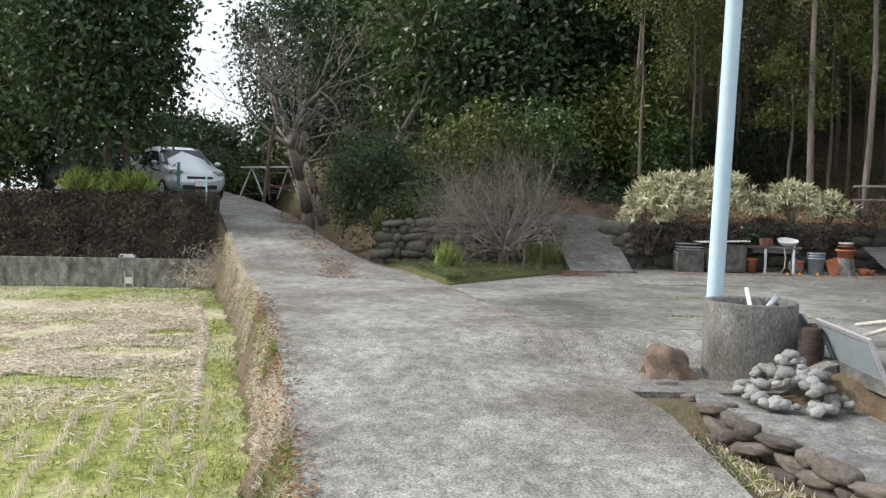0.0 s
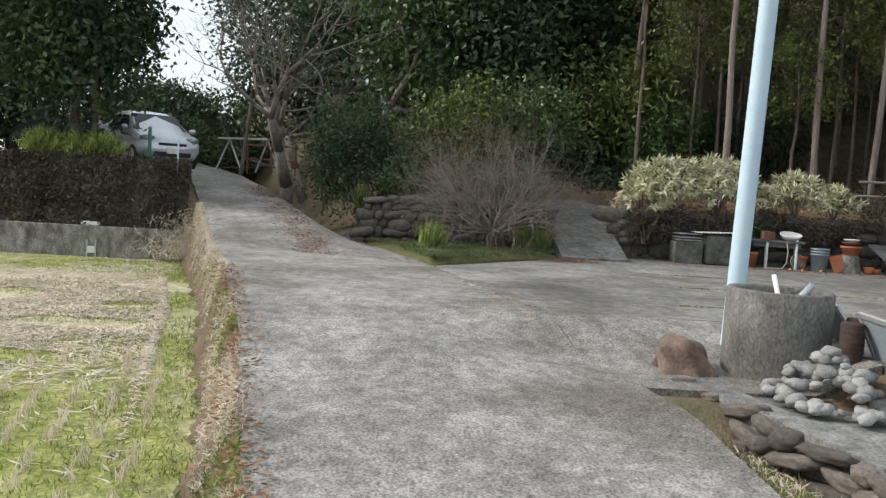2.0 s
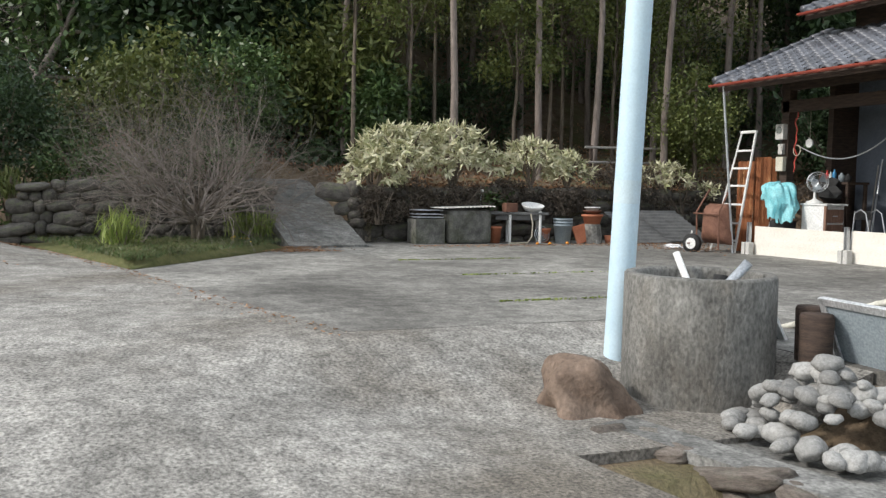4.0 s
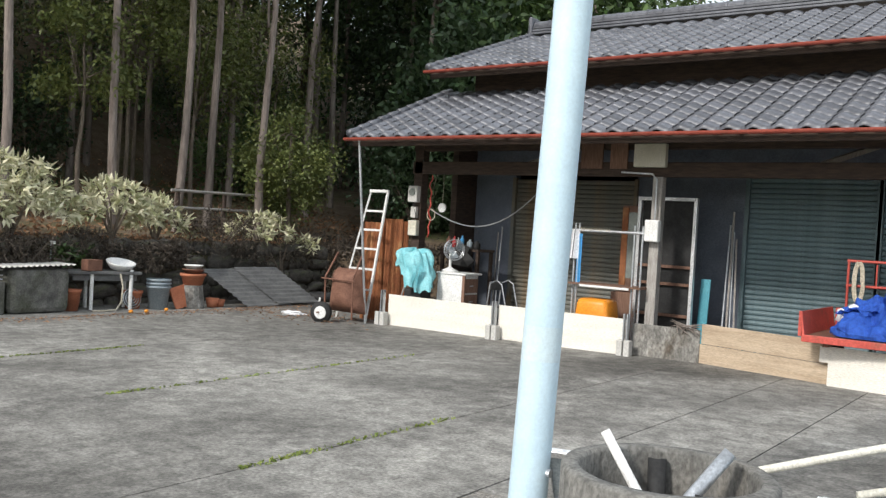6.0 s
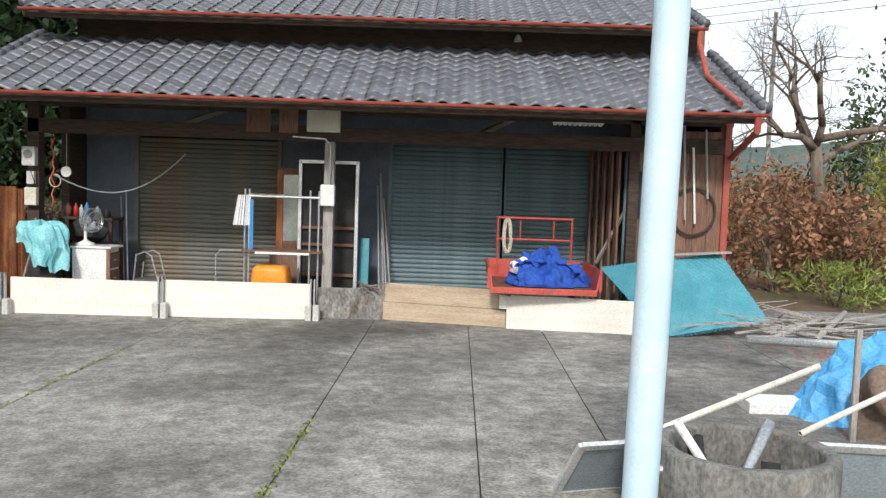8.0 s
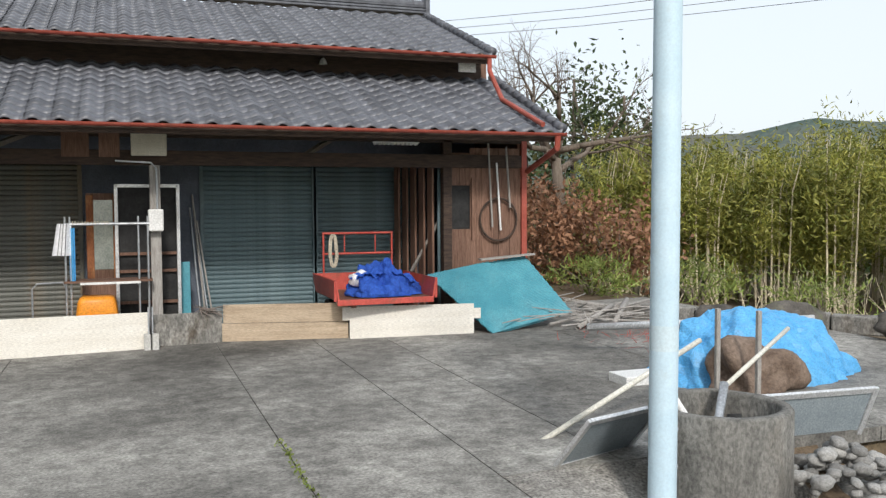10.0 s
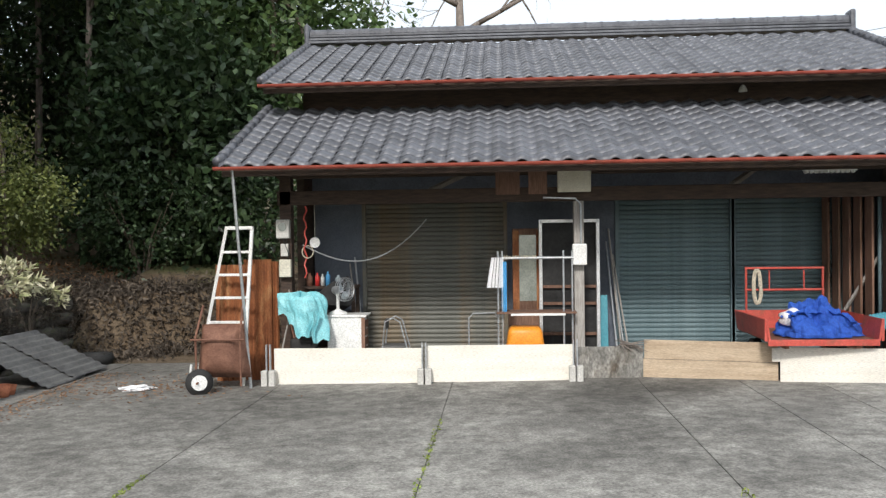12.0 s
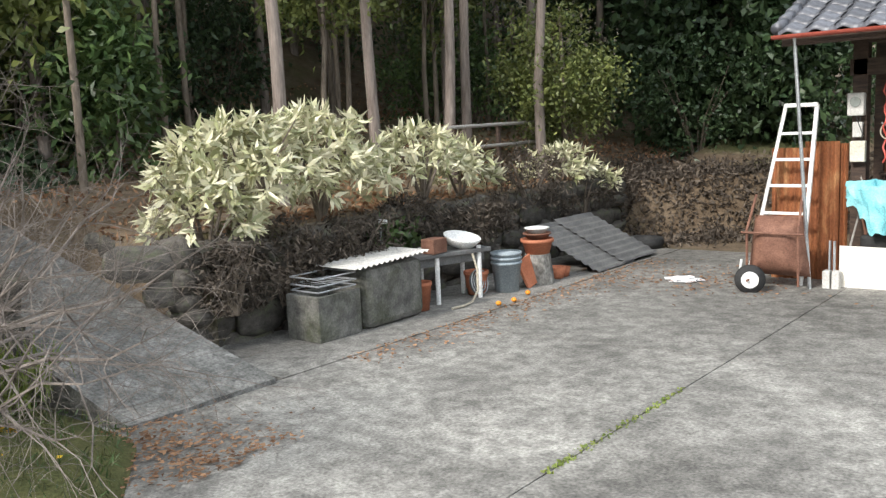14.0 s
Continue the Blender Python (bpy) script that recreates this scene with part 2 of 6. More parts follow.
# ---------------------------------------------------------------- building blocks
def link(name, me, material, parent=None, label=""):
    if material:
        me.materials.append(M[material])
    ob = new(name, me)
    if parent:
        ob.parent = parent
    if label:
        tagged(ob, label)
    return ob


def part(name, bm, material, parent=None, label="", smooth=False):
    me = bpy.data.meshes.new(name)
    bmesh.ops.recalc_face_normals(bm, faces=bm.faces)
    bm.to_mesh(me)
    bm.free()
    if smooth:
        me.shade_smooth()
    return link(name, me, material, parent, label)


def thing(name, x, y, z, label, category, group="", rz=0, kind=""):
    ob = new(name)
    ob.matrix_basis = pose(x, y, z, 0, 0, rz)
    ob.empty_display_size = .2
    return tagged(ob, label, category, group, kind)


def B():
    return bmesh.new()


def box(bm, x, y, z, sx, sy, sz, m=None, bevel=0.0):
    """A box of full size sx, sy, sz round (x, y, z), turned by m."""
    k = Matrix.Translation((x, y, z)) @ (m or Matrix()) @ Matrix.Diagonal((sx, sy, sz, 1))
    g = bmesh.ops.create_cube(bm, size=1, matrix=k)
    if bevel:
        es = list({e for v in g["verts"] for e in v.link_edges})
        bmesh.ops.bevel(bm, geom=es, offset=bevel, segments=2, affect="EDGES", profile=.5)
    return bm


def rod(bm, a, b, r, r2=None, n=10):
    """A round bar from a to b."""
    a, b = Vector(a), Vector(b)
    d = b - a
    u = d.orthogonal().normalized()
    w = d.cross(u).normalized()
    r2 = r if r2 is None else r2
    cs = [u * math.cos(2 * math.pi * i / n) + w * math.sin(2 * math.pi * i / n) for i in range(n)]
    lo, hi = [bm.verts.new(a + c * r) for c in cs], [bm.verts.new(b + c * r2) for c in cs]
    for i in range(n):
        bm.faces.new((lo[i], lo[i - 1], hi[i - 1], hi[i]))
    bm.faces.new(lo), bm.faces.new(hi[::-1])
    return bm


def pipe(bm, pts, r, n=8):
    """A bent round bar through pts, one skin; r may be one radius or one for each point."""
    pts = [Vector(p) for p in pts]
    rs = r if isinstance(r, (list, tuple)) else [r] * len(pts)
    u, rings = None, []
    for i, p in enumerate(pts):
        d = (pts[min(i + 1, len(pts) - 1)] - pts[max(i - 1, 0)]).normalized()
        u = d.orthogonal() if u is None else u - d * u.dot(d)
        u = (u if u.length > 1e-4 else d.orthogonal()).normalized()
        w = d.cross(u)
        rings.append([bm.verts.new(p + (u * math.cos(2 * math.pi * k / n) + w * math.sin(2 * math.pi * k / n)) * rs[i]) for k in range(n)])
    for a, b in zip(rings, rings[1:]):
        for k in range(n):
            bm.faces.new((a[k], a[k - 1], b[k - 1], b[k]))
    bm.faces.new(rings[0]), bm.faces.new(rings[-1][::-1])
    return bm


def lathe(bm, prof, n=24, m=None):
    """A turned body from (radius, height) pairs."""
    m = m or Matrix()
    rings = [[bm.verts.new(m @ Vector((r * math.cos(2 * math.pi * i / n), r * math.sin(2 * math.pi * i / n), h))) for i in range(n)] for r, h in prof]
    for a, b in zip(rings, rings[1:]):
        for i in range(n):
            bm.faces.new((a[i], a[(i + 1) % n], b[(i + 1) % n], b[i]))
    return bm


def blob(bm, x, y, z, sx, sy, sz, sub=2, rough=.18, seed=0, turn=0, freq=1.6):
    """A stone-like lump: an icosphere with noise."""
    g = bmesh.ops.create_icosphere(bm, subdivisions=sub, radius=1)
    q = Matrix.Rotation(turn, 3, "Z")
    for v in g["verts"]:
        f = 1 + rough * noise.noise(v.co * freq + Vector((seed * 7.3, seed * 3.1, seed)))
        c = q @ Vector((v.co.x * sx * f, v.co.y * sy * f, v.co.z * sz * f))
        v.co = c + Vector((x, y, z))
    return bm


def sheet(bm, f, nu, nv, thick=0.0):
    """A grid surface from f(u, v), u and v in 0..1."""
    vs = [[bm.verts.new(f(i / nu, j / nv)) for j in range(nv + 1)] for i in range(nu + 1)]
    fs = [bm.faces.new((vs[i][j], vs[i + 1][j], vs[i + 1][j + 1], vs[i][j + 1])) for i in range(nu) for j in range(nv)]
    if thick:
        lo = [[bm.verts.new(v.co - Vector((0, 0, thick))) for v in row] for row in vs]
        for i in range(nu):
            for j in range(nv):
                bm.faces.new((lo[i][j], lo[i][j + 1], lo[i + 1][j + 1], lo[i + 1][j]))
        for i in range(nu):
            for j in (0, nv):
                bm.faces.new((vs[i][j], vs[i + 1][j], lo[i + 1][j], lo[i][j]))
        for j in range(nv):
            for i in (0, nu):
                bm.faces.new((vs[i][j], vs[i][j + 1], lo[i][j + 1], lo[i][j]))
    return bm


rng = np.random.default_rng(7)


def leaves_mesh(name, centers, length, width, droop=0.0, up=0.0, normals=None, six=True):
    """Many small leaves in one mesh: a folded blade at each centre, turned at random."""
    n = len(centers)
    d = rng.normal(size=(n, 3))
    if normals is not None:
        d = d * .7 + normals
    d[:, 2] += up - droop
    d /= np.linalg.norm(d, axis=1)[:, None] + 1e-9
    s = np.cross(d, rng.normal(size=(n, 3)))
    s /= np.linalg.norm(s, axis=1)[:, None] + 1e-9
    L = length * rng.uniform(.65, 1.25, n)[:, None]
    Wd = width * rng.uniform(.7, 1.2, n)[:, None]
    k = np.cross(d, s) * L * .12
    c = centers
    vs = np.stack([c - d * L / 2, c - d * L * .1 + s * Wd / 2 + k, c + d * L / 2, c - d * L * .1 - s * Wd / 2 + k], 1).reshape(-1, 3)
    me = bpy.data.meshes.new(name)
    me.vertices.add(n * 4), me.loops.add(n * 4), me.polygons.add(n)
    me.vertices.foreach_set("co", vs.astype(np.float32).ravel())
    me.loops.foreach_set("vertex_index", np.arange(n * 4, dtype=np.int32))
    me.polygons.foreach_set("loop_start", np.arange(0, n * 4, 4, dtype=np.int32))
    me.update(calc_edges=True)
    return me


def clumps(n, cx, cy, cz, rx, ry, rz, k=40, spread=.22, shell=.55):
    """Leaf centres: n points in k clumps spread over an uneven ellipsoid."""
    d = rng.normal(size=(k, 3))
    d /= np.linalg.norm(d, axis=1)[:, None]
    rad = rng.uniform(shell, 1.08, k) ** .8
    cc = d * rad[:, None]
    w = rng.uniform(.5, 1.5, k)
    idx = rng.choice(k, n, p=w / w.sum())
    p = cc[idx] + rng.normal(size=(n, 3)) * spread * rng.uniform(.6, 1.2, k)[idx][:, None]
    return p * np.array([rx, ry, rz]) + np.array([cx, cy, cz]), cc[idx] * .6


def limb(bm, a, d, r, length, depth, bend=.25, split=3, up=.15, n=6, tips=None):
    """A branching limb of tapered rods."""
    a, d = Vector(a), Vector(d).normalized()
    segs = 3
    for i in range(segs):
        e = Vector(rng.normal(size=3)) * bend + Vector((0, 0, up))
        d = (d + e * .5).normalized()
        b = a + d * (length / segs)
        r2 = r * .82
        rod(bm, a, b, r, r2, n)
        a, r = b, r2
        if depth and i:
            for _ in range(split - 1):
                s = (d + Vector(rng.normal(size=3)) * .75).normalized()
                limb(bm, a, s, r * .6, length * rng.uniform(.5, .75), depth - 1, bend, split, up, max(3, n - 1), tips)
    if tips is not None:
        tips.append(a.copy())
    if depth:
        limb(bm, a, d, r * .8, length * .65, depth - 1, bend, split, up, max(3, n - 1), tips)


def lerp_table(x, tab):
    return float(np.interp(x, [p[0] for p in tab], [p[1] for p in tab]))


# ---------------------------------------------------------------- terrain
ROAD_Z = ((-40, 2.6), (-12, 1.42), (-9, 1.12), (-6, .82), (-3, .48), (0, .1), (2, .06), (4.5, .1), (6, .1), (7.5, .02), (8.5, -.1), (9, -.16), (10.5, -.26), (11.7, -.38), (13, -.38), (15.5, -.18), (17, .08), (30, .6))
ROAD_R = ((-40, -26), (-12, -14.8), (-9, -13.45), (-6, -12.45), (-3, -11.5), (1.05, -10.35), (4.55, -9.6), (6.3, -9.15), (7.5, -8.95), (8.1, -8.66), (9.2, -8.48), (10.25, -8.37), (11.5, -8.27), (30, -7.9))
ROAD_L = ((-40, -27.5), (-12, -18.0), (-9, -17.1), (-3, -15.2), (2.3, -13.52), (5, -12.85), (8, -12.05), (9.7, -11.68), (10.9, -11.4), (11.5, -11.2), (16, -11.35), (30, -11.5))


def yard_z(x, y):
    return .034 + .01 * x - .001 * y


def sstep(v):
    v = min(1.0, max(0.0, v))
    return v * v * (3 - 2 * v)


def deck_z(x, y):
    """Height of yard and road."""
    w = sstep((lerp_table(x, ROAD_R) - y) / 1.8)
    base = yard_z(x, y)
    base += (min(-.17, lerp_table(x, ROAD_Z)) - base) * sstep((x - 6.3) / 1.6) * sstep((-6.6 - y) / .6)   # falls to the lane beside the well ring
    return (1 - w) * base + w * lerp_table(x, ROAD_Z)


def side(x, y, a, b):
    """Distance of (x, y) to the left of the line a to b."""
    dx, dy = b[0] - a[0], b[1] - a[1]
    return ((x - a[0]) * -dy + (y - a[1]) * dx) / math.hypot(dx, dy)


FIELD_Z = -.72


def ground_z(x, y):
    z = deck_z(x, y) - .06
    rl, rr = lerp_table(x, ROAD_L), lerp_table(x, ROAD_R)
    if x < -4.55 and y > rr + .25:                      # upper garden and wood
        t = 1.12 + .16 * max(0, -5.5 - x) + .05 * max(0, y - 2)
        if y > -12:
            t += .5 * max(0, -13.5 - x) * sstep((y + 11) / 9)
        t = min(t, 13 + .02 * -x)
        if y < -7.6:
            t = min(t, 1.02 + .16 * max(0, -6 - x))
        s = sstep((-4.55 - x) / .25)
        if -7.7 < y < -6.05:
            s = 0 if x > -8 else sstep((-8 - x) / .3)
            z = max(z, .2 * min(max(-2.9 - x, 0), 5.1) - .3) if x < -2.9 else z
        z = z + (t - z) * s * sstep((y - rr - .25) / (.5 if x > -6 else 3.5))
    if 9 < x < 16 and -8.5 < y < -6.6:                  # verge under the stone edging
        z = min(z, -.48)
    if y > 3 and x > -4.55:                             # bank behind the store house
        d = side(x, y, (-4.55, 2.5), (6, 13.5))
        z = z + (.95 + .22 * max(0, d)) * sstep(d / .6) if d > 0 else z
    if y < rl - .05:                                    # the paddy and the terrace above it
        if x > -5.3:
            z = z + (FIELD_Z - .05 - z) * sstep((rl - .05 - y) / .28)
        else:
            top = 1.6 - .14 * sstep((-7 - x) / 1.5)
            z = z + (top - z) * sstep((rl - .05 - y) / .8) * sstep((-5.6 - x) / .3)
    if x > 12.5 and y > -6:                             # the slope beyond the yard
        z -= 1.6 * sstep((x - 12.5) / 9)
    if y > 16 and x > 0:
        z -= .8 * sstep((y - 16) / 12)
    return z


# ---------------------------------------------------------------- ground, road, yard, field
def axis(fine, lo, hi, step, far):
    a = list(np.arange(lo, hi, step))
    d, x = step, lo
    while x > -far:
        d *= 1.35
        x -= d
        a.insert(0, x)
    d, x = step, hi
    while x < far:
        d *= 1.35
        x += d
        a.append(x)
    return a


gx, gy = axis(0, -18, 18, .28, 1500), axis(0, -23, 18, .28, 1500)
gv, nyy = [], len(gy)
for x in gx:
    for y in gy:
        cx, cy = max(-45, min(45, x)), max(-45, min(45, y))
        gv.append((x, y, ground_z(cx, cy) + .05 * noise.noise(Vector((x * .6, y * .6, 0))) * (0 if -5 < x < 13.5 and -10 < y < 11 else 1)))
gf = [(i * nyy + j, (i + 1) * nyy + j, (i + 1) * nyy + j + 1, i * nyy + j + 1) for i in range(len(gx) - 1) for j in range(nyy - 1)]
gm = bpy.data.meshes.new("ground")
gm.from_pydata(gv, [], gf)
gm.shade_smooth()
tagged(link("ground", gm, "soil"), "brown soil with fallen leaves under the trees", "ground", kind="structure")

# road: one concrete strip between its two edges
bm = B()
xs = np.concatenate([np.arange(-24, 0, .5), np.arange(0, 24.1, .25)])
def road_pt(u, v):
    x = xs[int(round(u * (len(xs) - 1)))]
    a, b = lerp_table(x, ROAD_R), lerp_table(x, ROAD_L)
    y = a + (b - a) * v + .05 * noise.noise(Vector((x * 1.3, v * 9, 3))) * (1 if v in (0, 1) else 0)
    return Vector((x, y, deck_z(x, y) + .012 + .012 * noise.noise(Vector((x * .8, y * .8, 1)))))
sheet(bm, road_pt, len(xs) - 1, 14, .12)
road = tagged(part("road", bm, "road"), "worn grey exposed-aggregate concrete lane climbing to the car", "road", kind="structure")

# paddy
fb = B()
def field_pt(u, v):
    x = -5.2 + u * 35
    y0 = lerp_table(x, ROAD_L) - .26
    y = y0 - v * v * 30
    return Vector((x, y, FIELD_Z + .035 * noise.noise(Vector((x * 1.4, y * 1.4, 0))) + .015 * noise.noise(Vector((x * 5, y * 5, 0)))))
sheet(fb, field_pt, 110, 60)
tagged(part("paddy_field", fb, "field", smooth=True), "drained rice paddy with stubble, straw and new green growth", "field", kind="structure")

# yard slabs: long bays with open joints
yard = tagged(new("pavement"), "stained grey concrete yard cast in long bays", "pavement", kind="structure")
def slab(x0, x1, y0f, y1f, name="slab"):
    bm = B()
    def f(u, v):
        x = x0 + u * (x1 - x0)
        y = y0f(x) + v * (y1f(x) - y0f(x))
        return Vector((x, y, yard_z(x, y) + .004 * noise.noise(Vector((x, y, 5)))))
    sheet(bm, f, 4, 10, .12)
    return part(name, bm, "yard", yard)
edge = lambda x: lerp_table(x, ROAD_R) + .015
bays = (-2.95, .16, 2.52, 5.02, 6.3, 7.26, 9.7, 13.2)
for a, b in zip(bays, bays[1:]):
    y0 = edge if a < 6 else (lambda x: -6.6)
    slab(a + .006, b - .006, y0, lambda x: -3.6 + .05 * x)
    slab(a + .006, b - .006, lambda x: -3.585 + .05 * x, lambda x: 2.3)
bm = B()                                            # sloping apron between yard, lane and well ring
def apron_f(u, v):
    x = 6.31 + u * 2.25
    y = edge(x) + v * (-6.62 - edge(x))
    return Vector((x, y, yard_z(x, y) + (deck_z(x, y) - yard_z(x, y)) * sstep(u * 5) + .006 * noise.noise(Vector((x * 2, y * 2, 8)))))
sheet(bm, apron_f, 24, 18, .14)
part("slab", bm, "road", yard)
bm = B()                                            # mortar under the open joints
sheet(bm, lambda u, v: Vector((-2.9 + u * 9.2, -8.2 + v * 10.4, yard_z(-2.9 + u * 9.2, 0) - .012)), 8, 8)
part("joint_mortar", bm, "ramp", yard)
slab(-4.5, -2.97, lambda x: -6.0, lambda x: 2.3)
slab(-4.5, -2.97, lambda x: -9.6, lambda x: -7.6)

# moss strips growing in the joints
for (x, y0, y1) in ((2.52, -6.6, -2.4), (.16, -6.6, -4.6), (5.02, -7.3, -5)):
    c = np.stack([x + rng.normal(0, .02, 210), y0 + (y1 - y0) * rng.uniform(0, 1, 210) ** 1.5, np.zeros(210)], 1)
    c[:, 2] = .034 + .01 * c[:, 0] - .001 * c[:, 1] + .008
    tagged(link("moss", leaves_mesh("moss", c, .035, .02, up=.6), "lv_grass"), "green moss growing along a slab joint", "moss", kind="stuff")

# ramp to the upper garden, with its kerb end
bm = B()
def ramp_f(u, v):
    x = -2.9 - u * 5.6
    y = -7.56 + v * 1.42 + .16 * u * v
    return Vector((x, y, .05 + .225 * (-2.9 - x) + .01 * noise.noise(Vector((x * 2, y * 2, 0)))))
sheet(bm, ramp_f, 16, 6, .35)
tagged(part("ramp", bm, "ramp"), "grey concrete ramp climbing to the upper garden", "ramp", kind="structure")

# ---------------------------------------------------------------- stone retaining walls
def stone_meshes(n=6, sub=2, m="stone", square=1.25):
    out = []
    for i in range(n):
        bm = B()
        blob(bm, 0, 0, 0, .5, .5, .5, sub, .35, i + 3, 0, 1.9)
        for v in bm.verts:
            v.co = Vector([math.copysign(min(abs(c) * square, .5), c) for c in v.co])
        me = bpy.data.meshes.new("stone")
        bm.to_mesh(me), bm.free()
        me.materials.append(M[m])
        me.shade_smooth()
        out.append(me)
    return out
STONES = stone_meshes(9)
ROUND_STONES = stone_meshes(9, 3, "edge_stone", 1.22)


def stone_wall(name, a, b, z0, z1, label, size=.42, depth=.3, stones=STONES, core_m="bank", flat=1.0, wild=.0):
    """A wall of single field stones between two points of the plan, before a dark earth core."""
    w = tagged(new(name), label, "retaining wall", kind="structure")
    a, b = Vector((*a, 0)), Vector((*b, 0))
    d = (b - a)
    L = d.length
    d.normalize()
    nrm = Vector((d.y, -d.x, 0))
    turn = math.atan2(d.y, d.x)
    core = B()
    box(core, *((a + b) / 2 + nrm * (depth * .75)), L, depth, z1 - z0, Matrix.Rotation(turn, 4, "Z"))
    for v in core.verts:
        v.co.z += (z0 + z1) / 2 + .012
    part("core", core, core_m, w)
    z = z0
    while z < z1 - .05:
        h = size * rng.uniform(.6, .85) * flat
        s = -rng.uniform(0, .2)
        while s < L:
            k = size * rng.uniform(.65 - wild * .3, 1.45 + wild)
            tall = rng.uniform(.82 - wild * .4, 1.2 + wild * .3)
            o = new("stone", stones[rng.integers(len(stones))])
            o.parent = w
            p = a + d * (s + k / 2) + nrm * rng.uniform(.02, .12)
            o.matrix_basis = Matrix.LocRotScale((p.x, p.y, z + h / 2 + rng.uniform(-.12, .12) * h), Euler((rng.uniform(-.15, .15), rng.uniform(-.22, .22), turn + rng.uniform(-.15, .15))), (k * 1.02, depth * rng.uniform(.85, 1.1), h * 1.08 * tall))
            s += k * .97
        z += h * .93
    return w


stone_wall("wall_garden", (-4.45, 3.2), (-4.45, -5.95), -.2, 1.08, "dark mossy stone retaining wall behind the yard clutter", .38, .24, wild=.6)
stone_wall("wall_moss_bed", (-4.4, -7.65), (-4.45, -11.9), -.05, 1.02, "low dark stone wall behind the mossy bed", .34, .3, flat=.85, wild=.35)
stone_wall("wall_ramp_side", (-4.45, -5.97), (-8.0, -5.8), 0, 1.04, "dark stones beside the concrete ramp", .34)
# concrete wall at the head of the paddy, and the overgrown bank on it
bm = B()
box(bm, -5.1, -24.0, -.42, .3, 15.6, .86, bevel=.02)
tagged(part("wall_paddy", bm, "cement"), "low grey concrete wall at the head of the paddy", "wall", kind="structure")

# ---------------------------------------------------------------- store house
FX0, FX1 = .1, 9.8            # outer walls
PY, SY, BY = .6, 2.2, 8.4     # pillar line, shutter line, back wall
house = thing("store_house", 5, 2, 0, "timber farm store house with two tiled roofs and steel shutters", "building")
H = Matrix.Translation((-5, -2, 0))


def hpart(name, bm, material, label="", smooth=False, parent=None):
    bm.transform(H)
    return part(name, bm, material, parent or house, label, smooth)


hz = lambda x: .014 * x
hpart("wall", box(B(), (FX0 + FX1) / 2, BY, 2.2, FX1 - FX0, .14, 4.6), "darkwood")
def end_wall(x, y0, zlow, material):
    """A gable end that follows both roofs."""
    prof = [(y0, -.05), (BY, -.05), (BY, 4.2), (4.85, 5.6), (2.14, 4.55), (2.14, 3.98), (y0, zlow)]
    bm = B()
    a = [bm.verts.new((x - .06, *p)) for p in prof]
    b = [bm.verts.new((x + .06, *p)) for p in prof]
    bm.faces.new(a), bm.faces.new(b[::-1])
    for i in range(len(prof)):
        k = (i + 1) % len(prof)
        bm.faces.new((a[i], b[i], b[k], a[k]))
    hpart("end_wall", bm, material)
end_wall(FX0, 1.6, 3.78, "darkwood")
end_wall(FX1, PY, 3.34, "wood")
hpart("upper_wall", box(B(), (FX0 + FX1) / 2, 2.12, 4.1, FX1 - FX0 - .15, .12, .9), "darkwood", "dark boarded wall strip between the two roofs")
hpart("ceiling_board", box(B(), (FX0 + FX1) / 2, 1.4, 3.42, FX1 - FX0 - .3, 1.5, .04), "darkwood")
# plaster piers beside the shutters and the lintel over them
for x0, x1 in ((FX0 + .08, 1.0), (3.27, 5.03), (8.5, FX1 - .08)):
    hpart("pier", box(B(), (x0 + x1) / 2, SY + .06, 1.45, x1 - x0, .16, 2.7), "plaster")
hpart("lintel", box(B(), 4.9, SY + .06, 3.25, 9.5, .17, .9), "plaster")
hpart("floor_slab", box(B(), 4.95, 5.3, .0, 9.5, 6.1, .1), "cement")


def roller_shutter(x0, x1, top, material, label):
    s = tagged(new("roller_shutter"), label)
    s.parent = house
    s.matrix_basis = Matrix.Translation((-5, -2, 0))
    n = int((top - .02) / .075)
    me = None
    for i in range(n):
        if me is None:
            bm = B()
            prof = [(0, 0), (.016, .012), (.022, .037), (.016, .062), (0, .074)]
            for a, b in zip(prof, prof[1:]):
                vs = [bm.verts.new(p) for p in ((x0, -a[0], a[1]), (x1, -a[0], a[1]), (x1, -b[0], b[1]), (x0, -b[0], b[1]))]
                bm.faces.new(vs)
            me = bpy.data.meshes.new("slat")
            bm.to_mesh(me), bm.free()
            me.materials.append(M[material])
        o = new("slat", me)
        o.parent = s
        o.location = (0, SY + .02, .03 + i * .075)
    for x in (x0 - .03, x1 + .03):
        part("guide_rail", box(B(), x, SY - .02, top / 2, .06, .1, top), material, s)
    return s


roller_shutter(1.03, 3.24, 2.6, "shutter_rust", "dusty roller shutter with rust-stained lower slats")
roller_shutter(5.06, 6.78, 2.72, "shutter", "blue-green steel roller shutter")
roller_shutter(6.86, 8.45, 2.72, "shutter", "blue-green steel roller shutter")

